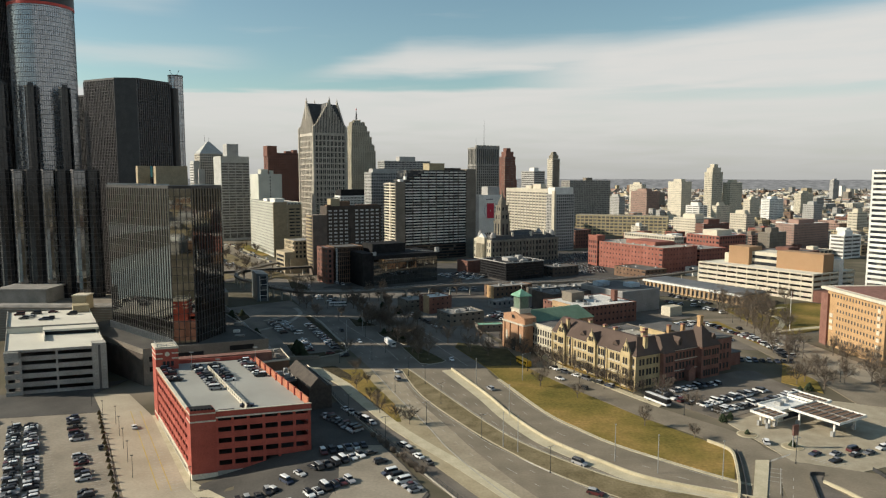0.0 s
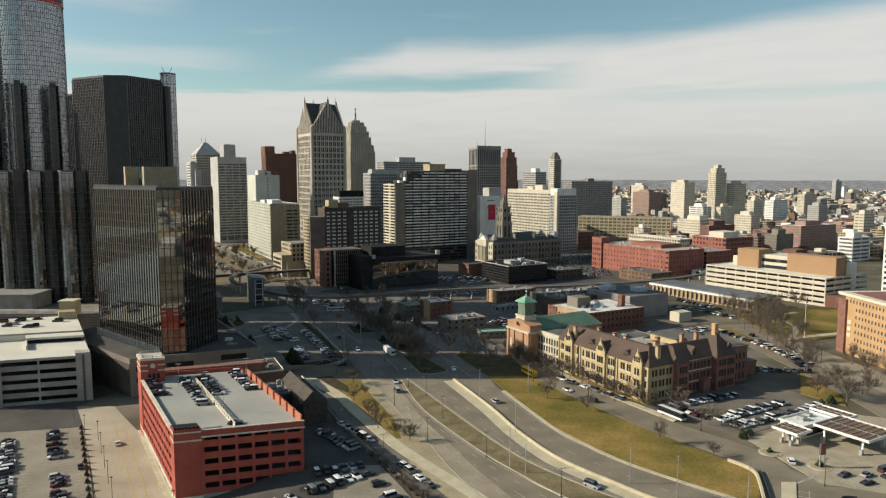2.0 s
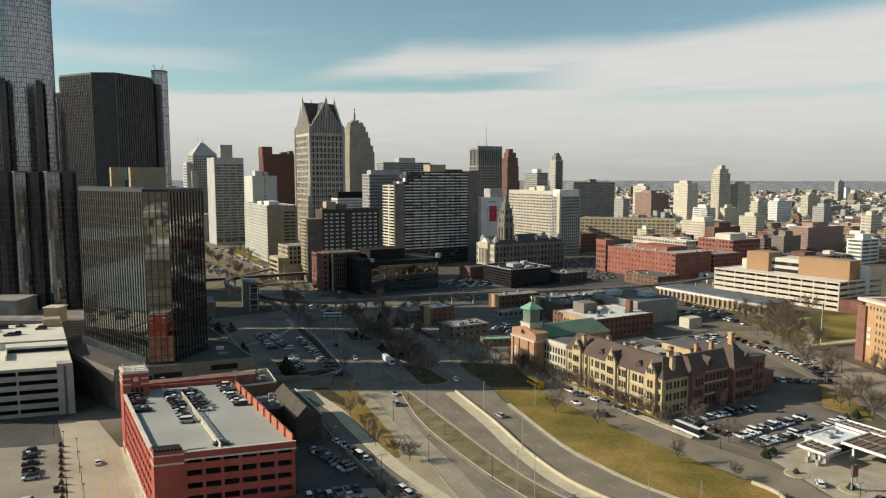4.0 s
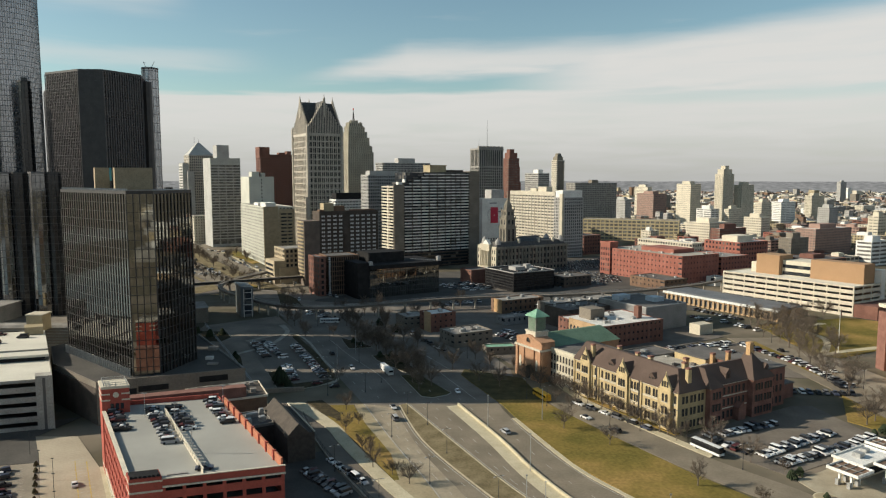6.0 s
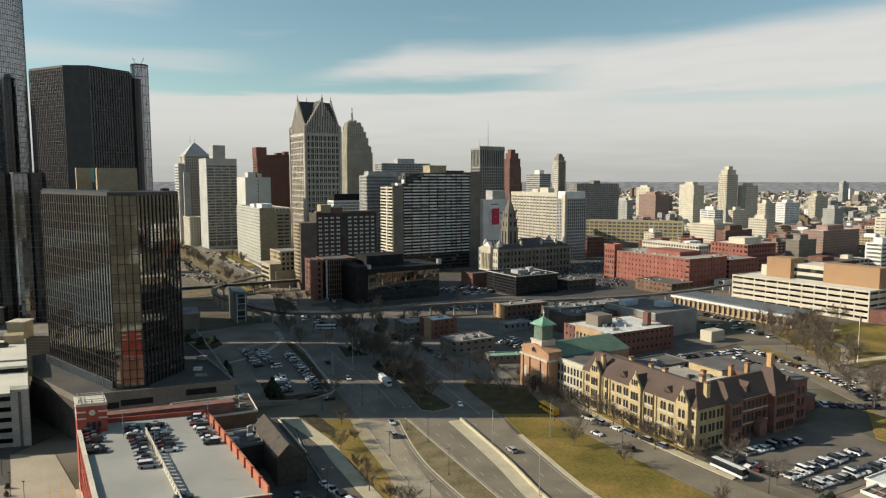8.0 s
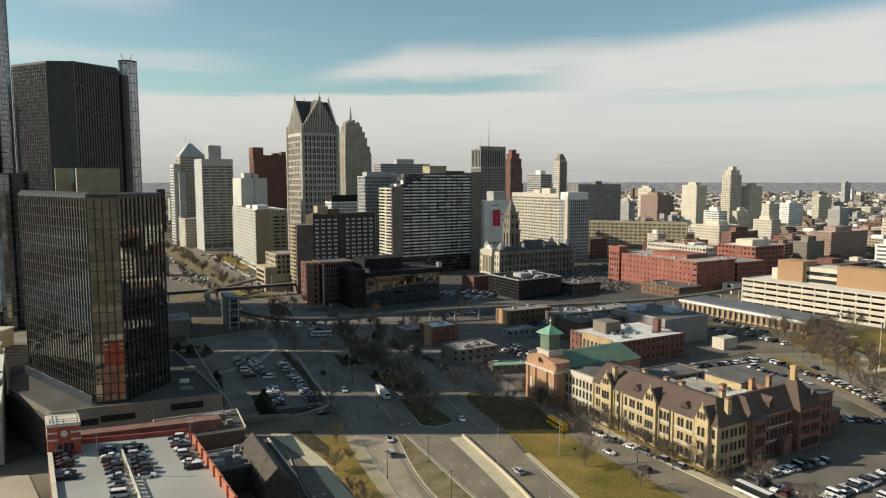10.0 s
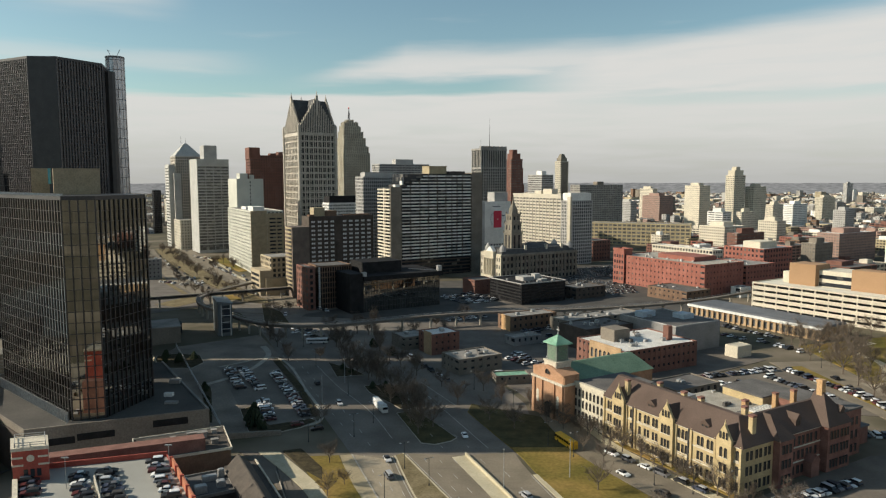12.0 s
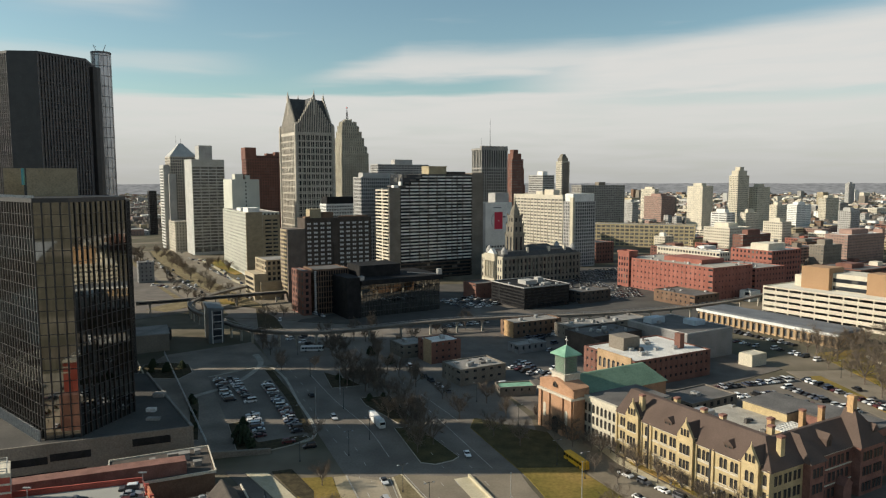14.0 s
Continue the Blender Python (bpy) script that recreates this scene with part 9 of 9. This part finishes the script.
# on the roads
for x, y, t in ((20.1, 288.5, 118), (43.1, 211.5, 135), (43.7, 190.5, 150), (-22, 315, 110), (-20.5, 302, 110), (-60, 400, 112), (-46, 372, 112), (-72, 480, 110), (4, 336, 100), (-110, 560, 100)):
    park(x, y, t, 0.7)
car_row(-243, 822, -198, 746, 20, 120, 0.4, 0.75)
for k in range(16):
    t = crnd.random()
    park(-134 - 200 * t + crnd.uniform(-6, 6), 640 + 345 * t, 121, 0.5)
car_row(-160, 652, -140, 640, 6, None, 0.4, 0.9)
car_row(-100, 590, -84, 572, 7, 120, 0.3, 0.9)
car_row(-300, 760, -270, 700, 12, None, 0.5, 0.8)
car_row(-330, 800, -300, 742, 12, None, 0.5, 0.8)
car_row(-216, 694, -246, 746, 11, 120, 0.5, 0.85)
car_row(-262, 770, -300, 840, 12, 120, 0.5, 0.85)
for k in range(16):
    t = crnd.random()
    park(-190 - 185 * t + crnd.uniform(-7, 7), 650 + 320 * t, 121, 0.5)
car_row(-290, 905, -262, 890, 6, None, 0.7, 0.9)
car_row(-255, 711, -217, 688, 9, None, 0.4, 0.9)
# the crowded far lot, too many to count singly
g, gw = Geo(), Geo()
for k in range(380):
    i, j = k % 20, k // 20
    x, y = 96 + i * 3.0 + j * 1.4 + crnd.uniform(-0.5, 0.5), 622 + i * 1.6 + j * 9.4 + crnd.uniform(-1.2, 1.2)
    if y < 740 and x > min(196 - (y - 627) * 0.575, 190):
        continue
    if crnd.random() < 0.72:
        g.box(x - 0.9, x + 0.9, y - 2.2, y + 2.2, 0.35, 1.0)
        gw.hull([(x - 0.85, y - 1.4, 1.0), (x + 0.85, y - 1.4, 1.0), (x + 0.85, y + 1.4, 1.0), (x - 0.85, y + 1.4, 1.0)], [(x - 0.65, y - 0.9, 1.5), (x + 0.65, y - 0.9, 1.5), (x + 0.65, y + 0.9, 1.5), (x - 0.65, y + 0.9, 1.5)])
isle = surf("mixed_car_paint", (0.03, 0.03, 0.033), (0.38, 0.38, 0.37), 0.22, 0.3, 0.6, 0.0)
farcars = thing("crowded_cars", "tightly packed parked cars in a far lot", "cars", kind="stuff")
part("body", g, isle, farcars)
part("cabin", gw, CAR_GLASS, farcars)


def bus(name, label, x, y, turn, ln, paint, window, z=0.05):
    root = thing(name, label, "bus", pose(x, y, surface(x, y), 0, 0, turn))
    h = ln / 2
    part("body", Geo().hull([(-h, -1.25, 0.4), (h, -1.25, 0.4), (h, 1.25, 0.4), (-h, 1.25, 0.4)], [(-h + 0.05, -1.22, 2.9), (h - 0.15, -1.22, 2.9), (h - 0.15, 1.22, 2.9), (-h + 0.05, 1.22, 2.9)]), paint, root)
    part("roof", Geo().hull([(-h + 0.05, -1.2, 2.9), (h - 0.15, -1.2, 2.9), (h - 0.15, 1.2, 2.9), (-h + 0.05, 1.2, 2.9)], [(-h + 0.3, -0.9, 3.15), (h - 0.5, -0.9, 3.15), (h - 0.5, 0.9, 3.15), (-h + 0.3, 0.9, 3.15)]), paint, root)
    for k in range(int(ln / 1.5)):
        u = -h + 0.8 + 1.5 * k
        for s_ in (-1, 1):
            part("side_window", Geo().box(u, u + 1.2, s_ * 1.22 - 0.05, s_ * 1.22 + 0.05, 1.6, 2.5), window, root)
    part("windscreen", Geo().box(h - 0.12, h + 0.04, -1.05, 1.05, 1.3, 2.7), window, root)
    wh = Geo()
    ring = [(0.5 * math.cos(math.tau * i / 12), 0.5 * math.sin(math.tau * i / 12)) for i in range(12)]
    wh.hull([(a, 0.15, b) for a, b in ring], [(a, -0.15, b) for a, b in ring])
    me = wh.mesh("wheel", TYRE)
    for u in (-h * 0.55, h * 0.62):
        for s_ in (-1.12, 1.12):
            part("wheel", me, TYRE, root, at=(u, s_, 0.5))
    return root


cb = bus("city_bus", "white and black city bus at the kerb", 86, 271, -62, 12, BLACK_BLOCK, CAR_GLASS)
part("white_stripe", Geo().box(-6.05, 6.02, -1.3, 1.3, 0.5, 1.3).box(-5.8, 5.6, -0.95, 0.95, 2.95, 3.22), BUS_WHITE, cb, "white lower panel and roof")
bus("school_bus", "yellow school bus on the side street", 38.8, 328, 112, 11, BUS_YELLOW, CAR_GLASS)
truck = bus("box_truck", "white articulated lorry on the avenue", -29.5, 368, -68, 11, BUS_WHITE, BUS_WHITE)
part("cab", Geo().box(6.0, 8.6, -1.15, 1.15, 0.5, 2.9).box(6.0, 7.2, -1.1, 1.1, 2.9, 3.4), WHITE_WALL, truck, "white lorry cab")
part("cab_glass", Geo().box(8.5, 8.66, -1.0, 1.0, 1.8, 2.7), CAR_GLASS, truck)
bus("transit_coach", "pale bus waiting under the elevated track", -74, 478, 5, 12, BUS_WHITE, CAR_GLASS)

# ---- trees ----
def tree_meshes(seed, height):
    """A leafless tree: a short tapered trunk, long spreading limbs, and a wide open crown of fine twigs."""
    r = random.Random(seed)
    wood, fine = Geo(), Geo()

    def twig(p, d, ln, w):
        q = p + d * ln
        s = d.cross(Vector((r.uniform(-1, 1), r.uniform(-1, 1), 0.3))).normalized() * w
        for o in (s, s.cross(d)):
            n = len(fine.v)
            fine.v += [tuple(p - o), tuple(p + o), tuple(q)]
            fine.f.append((n, n + 1, n + 2))

    def aside(d, tilt, up=0.1):
        side = d.orthogonal().normalized()
        side.rotate(Matrix.Rotation(r.uniform(0, math.tau), 3, d))
        return (d * math.cos(tilt) + side * math.sin(tilt) + Vector((0, 0, up))).normalized()

    trunk = height * 0.24
    rad = height * 0.017
    wood.hull([(x * rad * 1.3, y * rad * 1.3, -0.3) for x, y in HEX], [(x * rad, y * rad, trunk) for x, y in HEX])
    for k in range(7):
        a = math.tau * (k + r.uniform(-0.3, 0.3)) / 7
        lean = r.uniform(0.25, 0.95)
        d = Vector((math.cos(a) * math.sin(lean), math.sin(a) * math.sin(lean), math.cos(lean)))
        ln = height * r.uniform(0.42, 0.62) * (1.05 - 0.25 * lean)
        p = Vector((0, 0, trunk * r.uniform(0.8, 1.0)))
        mid_ = p + d * ln * 0.5
        end = mid_ + (d + Vector((0, 0, 0.25))).normalized() * ln * 0.6
        wood.beam(p, mid_, rad * 1.0, rad * 1.0, 4)
        wood.beam(mid_, end, rad * 0.55, rad * 0.55, 4)
        for _ in range(11):
            t = r.uniform(0.3, 1.0)
            q = p.lerp(mid_, t * 2) if t < 0.5 else mid_.lerp(end, t * 2 - 1)
            bd = aside(d, r.uniform(0.4, 1.0), 0.2)
            bl = height * r.uniform(0.13, 0.26)
            twig(q, bd, bl, 0.045)
            for _ in range(7):
                q2 = q + bd * bl * r.uniform(0.25, 1.0)
                td = aside(bd, r.uniform(0.3, 0.9), 0.15)
                tl = height * r.uniform(0.06, 0.14)
                twig(q2, td, tl, 0.03)
                for _ in range(3):
                    twig(q2 + td * tl * r.uniform(0.3, 0.9), aside(td, r.uniform(0.3, 0.9), 0.1), height * r.uniform(0.04, 0.09), 0.024)
    return wood.mesh("trunk", BARK), fine.mesh("crown", TWIG)


HEX = [(math.cos(math.tau * k / 6), math.sin(math.tau * k / 6)) for k in range(6)]
TREES = [tree_meshes(s, h) for s, h in ((1, 10.0), (2, 11.0), (3, 9.0), (4, 12.0))]
trnd = random.Random(21)
SPOTS = [
    (42, 293), (54.5, 276.7), (73.3, 244.6), (87, 233.5), (44, 322), (49, 314), (75, 289), (79, 281), (72, 296), (65, 306), (54, 326.5), (60.4, 314), (68, 301), (52, 337), (41, 343), (45, 346), (36, 352), (31, 368),
    (-40, 313), (-26, 267), (-50, 350), (-18, 253), (-29, 272), (-33, 297), (-24, 258), (-37, 289), (-12, 247), (84, 284), (90, 278), (97, 262), (104, 254), (57, 321), (63, 310.5), (70, 297.5), (77, 285), (48, 334), (46, 339), (40, 350), (38, 357),
]
MID = [(-44, 425), (-40, 432), (-36, 424), (-33, 417), (-46, 414), (-41, 420), (-38, 407), (-50, 430), (-18, 374), (-22, 380), (-14, 366), (-25, 372), (-66.6, 444), (-58, 462), (-31, 399), (-21, 386), (-15.6, 413), (-55, 502), (-48, 500), (-40, 470), (-36, 452), (-24, 430), (-12, 360), (-16, 350), (-8, 345), (14, 352), (22, 344), (-62, 470), (-70, 500), (-44, 415), (-34, 408), (20, 372), (14, 390), (-28, 480), (-20, 500), (-8, 520), (10, 530), (-46, 520), (-13, 338), (-11, 352), (-17, 358), (-26, 392), (-33, 402), (-37, 412), (-47, 438), (-52, 448), (-56, 474), (-64, 486), (-30, 440), (-18, 425), (-10, 462), (-2, 480), (-86, 455), (-94, 470), (-102, 484), (-82, 440), (2, 372), (-4, 396)]
PARK = [(190, 463), (194, 454), (184, 414), (200, 429), (202, 400), (183, 352), (171, 352), (190, 473), (176, 298), (173, 314), (186, 427), (199, 417), (206, 440), (212, 455), (222, 462), (210, 420), (178, 380), (176, 366), (180, 395), (168, 330), (160, 300), (164, 290), (196, 330), (198, 345), (200, 318), (199, 308), (204, 470), (216, 478), (230, 486), (245, 490), (182, 440), (194, 438), (155, 296), (190, 300), (186, 288)]
BOUL = [(-152 - 220 * k / 59 + trnd.uniform(-5, 5), 612 + 386 * k / 59 + trnd.uniform(-6, 6)) for k in range(0, 60, 2)] + [(-270 - 130 * t_ + trnd.uniform(-45, 6), 690 + 330 * t_) for t_ in [trnd.random() for _ in range(40)]] + [(-228 + trnd.uniform(-22, 10), 800 + 7 * k) for k in range(10)] + [(-176 - 228 * k / 35 + trnd.uniform(-4, 4), 604 + 396 * k / 35 + trnd.uniform(-4, 4)) for k in range(0, 36, 2)] + [(-330 - 2.6 * k + trnd.uniform(-22, 22), 660 + 11 * k) for k in range(30)] + [(-120 + 5 * k, 560 + 6 * k) for k in range(5)]
ROW = [(-140 + 41 * k / 14, 273 - 73 * k / 14) for k in range(15)]


def plant(spots, label, lo, hi, group):
    for x, y in spots:
        w_, c_ = TREES[trnd.randrange(len(TREES))]
        s = trnd.uniform(lo, hi)
        ob = new("bare_tree", w_)
        ob.matrix_world = pose(x + trnd.uniform(-0.6, 0.6), y + trnd.uniform(-0.6, 0.6), surface(x, y), 0, 0, trnd.uniform(0, 360)) @ Matrix.Diagonal((s, s, s, 1))
        tagged(ob, label, "tree", group)
        part("crown", c_, TWIG, ob)


plant(SPOTS, "small leafless street tree with brown twigs", 0.6, 0.95, "street trees")
plant(MID, "leafless tree standing in the shaded avenue", 0.85, 1.3, "avenue trees")
plant(PARK, "leafless park tree with spreading brown crown", 1.0, 1.5, "park trees")
plant(BOUL, "leafless tree along the sunlit boulevard", 0.7, 1.2, "boulevard trees")

g = Geo()
for k in range(160):
    a, rr, z = trnd.uniform(0, 6.3), trnd.uniform(0.2, 2.6), trnd.uniform(0, 3.4)
    rr *= 1 - z / 4.2
    c_ = Vector((math.cos(a) * rr, math.sin(a) * rr, 0.4 + z))
    g.hull([c_ + Vector((0.4, 0, -0.3)), c_ + Vector((-0.2, 0.35, -0.3)), c_ + Vector((-0.2, -0.35, -0.3))], [c_ + Vector((0.1, 0, 0.5)), c_ + Vector((-0.05, 0.1, 0.5)), c_ + Vector((-0.05, -0.1, 0.5))])
shrub_me = g.mesh("shrub", EVERGREEN)
young_me = g.mesh("young_shrub", surf("olive_brown_leaves", (0.06, 0.05, 0.024), (0.14, 0.112, 0.05), 1.0, 0.9, 5.0, 0.3))
for k, (x, y) in enumerate(ROW):
    ob = new("young_shrub", young_me)
    ob.matrix_world = pose(x, y, surface(x, y), 0, 0, 77 * k) @ Matrix.Diagonal((0.4, 0.4, 0.46, 1))
    tagged(ob, "young olive-brown shrub in a narrow car park strip", "shrub", "young shrubs")
for x, y, s in ((-73.7, 347, 1.6), (-76, 351, 1.4), (-136, 438, 1.2), (-131, 444, 1.0), (-146, 446, 1.1), (-143, 437, 0.8), (-108.2, 393.5, 0.8), (-106.4, 389.5, 0.7), (-101.5, 377, 0.55), (-96, 362, 0.55), (-70.5, 343, 0.9), (-78.6, 364, 0.9), (-34.5, 393.5, 0.8), (-29, 396, 0.7), (-23, 381, 0.7), (-52, 424, 0.8), (-47, 418, 0.7), (118, 226, 0.6), (107.5, 237, 0.5), (108, 253, 0.7), (104, 250, 0.8), (150, 284, 0.8), (156, 288, 0.9), (-42, 470, 1.2), (-30, 452, 1.2)):
    ob = new("shrub", shrub_me)
    ob.matrix_world = pose(x, y, surface(x, y) - 0.2, 0, 0, x * 37 % 360) @ Matrix.Diagonal((s, s, s, 1))
    tagged(ob, "dense dark evergreen shrub on bare soil", "shrub", "shrubs")

# bare brush along the fence of the worn car park
g = Geo()
for k in range(46):
    a, lean, h_ = trnd.uniform(0, 6.3), trnd.uniform(0.2, 1.1), trnd.uniform(0.8, 2.0)
    foot = Vector((math.cos(a) * 0.25, math.sin(a) * 0.25, 0))
    tip = Vector((math.cos(a) * lean, math.sin(a) * lean, h_))
    g.beam(foot, tip, 0.07, n=3)
    for q_ in range(2):
        g.beam(foot.lerp(tip, 0.5 + 0.25 * q_), tip + Vector((trnd.uniform(-0.5, 0.5), trnd.uniform(-0.5, 0.5), trnd.uniform(-0.4, 0.3))), 0.05, n=3)
brush_me = g.mesh("bare_bush", TWIG)
for k in range(16):
    t_ = k / 15 + trnd.uniform(-0.02, 0.02)
    x, y = -23.5 + 17 * t_ + trnd.uniform(-0.9, 0.3), 234 - 30 * t_ + trnd.uniform(-0.8, 0.8)
    ob = new("bare_bush", brush_me)
    s = trnd.uniform(0.7, 1.3)
    ob.matrix_world = pose(x, y, surface(x, y) - 0.05, 0, 0, 61 * k) @ Matrix.Diagonal((s * 1.2, s * 1.2, s, 1))
    tagged(ob, "leafless brown bush beside the car park fence", "bush", "bare bushes")

# ---- lamps, poles, fence ----
lamp = thing("street_lamp", "dark steel street lamp with twin arms", "street lamp", pose(-20.4, 284.4, 0), group="street lamps")
part("pole", Geo().tube(0, 0, 0, 0.7, 0.22, 0.18, 8).tube(0, 0, 0.7, 8.6, 0.11, 0.07, 8), DARK_METAL, lamp)
part("arm", Geo().beam((-1.3, 0, 8.5), (1.3, 0, 8.5), 0.09), DARK_METAL, lamp)
for s_ in (-1.3, 1.3):
    part("lamp_head", Geo().hull([(s_ - 0.35, -0.16, 8.35), (s_ + 0.35, -0.16, 8.35), (s_ + 0.35, 0.16, 8.35), (s_ - 0.35, 0.16, 8.35)], [(s_ - 0.25, -0.1, 8.52), (s_ + 0.25, -0.1, 8.52), (s_ + 0.25, 0.1, 8.52), (s_ - 0.25, 0.1, 8.52)]), STEEL, lamp)
for x, y in ((-6.2, 246), (-1, 269.5), (13.3, 233), (32.9, 205), (-20, 231), (-50.8, 331), (-35.5, 336), (-16, 308.4), (-8, 296), (59.5, 296), (80, 287), (39.3, 317), (32.4, 327), (-59.3, 362), (-36, 255), (-30, 350), (-44, 384), (24, 362), (10, 392), (-66, 430), (-80, 470), (-100, 500), (47, 332), (69, 290), (92, 257), (112, 212), (138, 206), (176, 300), (180, 340), (186, 380), (180, 425)):
    copy_thing(lamp, pose(x, y, surface(x, y), 0, 0, 25))
tall = thing("tall_pole", "tall pale steel pole beside the road", "pole", pose(35.2, 301.5, 0), group="tall poles")
part("pole", Geo().tube(0, 0, 0, 12.2, 0.17, 0.09, 8), STEEL, tall)
part("pole_head", Geo().box(-0.25, 0.25, -0.12, 0.12, 12.0, 12.3), STEEL, tall)
for x, y in ((20.1, 225), (14.2, 293.8), (25, 255.6), (24.6, 221), (-53, 372), (66, 205), (-48, 402), (55, 214), (84, 200)):
    copy_thing(tall, pose(x, y, surface(x, y)))
deck_lamp = thing("deck_lamp", "slim pale lamp on the garage roof", "street lamp", pose(-97.5, 262, 15.0), group="deck lamps")
part("pole", Geo().tube(0, 0, 0, 8, 0.1, 0.08, 6), STEEL, deck_lamp)
part("lamp_head", Geo().box(-0.9, 0.9, -0.2, 0.2, 7.9, 8.15), STEEL, deck_lamp)
for x, y in ((-84, 252), (-72, 233), (-75, 270)):
    copy_thing(deck_lamp, pose(x, y, 15.0))
lot_lamp = thing("lot_lamp", "slim dark lamp post along the car park", "street lamp", pose(-128, 262, -6), group="lot lamps")
part("pole", Geo().tube(0, 0, 0, 7.5, 0.1, 0.07, 6), DARK_METAL, lot_lamp)
part("lamp_head", Geo().box(-0.4, 0.4, -0.15, 0.15, 7.4, 7.6), DARK_METAL, lot_lamp)
for x, y in ((-121, 250), (-114, 238), (-107, 226), (-100, 214), (-136, 268), (-116, 231), (-157, 244), (-140, 216), (-104, 256), (-97, 243), (-90, 230), (-84, 219), (-78, 205), (-148, 283)):
    copy_thing(lot_lamp, pose(x, y, surface(x, y)))
flag = thing("flagpole", "tall white flagpole with a drooping flag", "flagpole", pose(204, 402, 0))
part("pole", Geo().tube(0, 0, 0, 24, 0.22, 0.1, 8), WHITE_WALL, flag)
part("flag", Geo().hull([(0.1, -0.05, 20), (0.9, -0.15, 20.2), (0.9, 0.1, 20.2), (0.1, 0.05, 20)], [(0.1, -0.05, 23.6), (0.7, -0.1, 23), (0.7, 0.1, 23), (0.1, 0.05, 23.6)]), PINK_BRICK, flag)
fence = thing("car_park_fence", "thin dark metal fence between car park and road", "fence", pose(0, 0, 0))
line_ = spline([(-56, 306), (-43, 273), (-26.6, 242), (-8, 208), (8, 180)], 12)
me = Geo().box(-0.06, 0.06, -0.06, 0.06, 0, 2.0).mesh("post", DARK_METAL)
for p in line_:
    part("post", me, DARK_METAL, fence, at=(p.x, p.y, land(p.x, p.y)))
g = Geo()
for z in (0.9, 1.9):
    for p, r_ in zip(line_, line_[1:]):
        g.beam((p.x, p.y, land(p.x, p.y) + z), (r_.x, r_.y, land(r_.x, r_.y) + z), 0.08)
part("rail", g, DARK_METAL, fence)
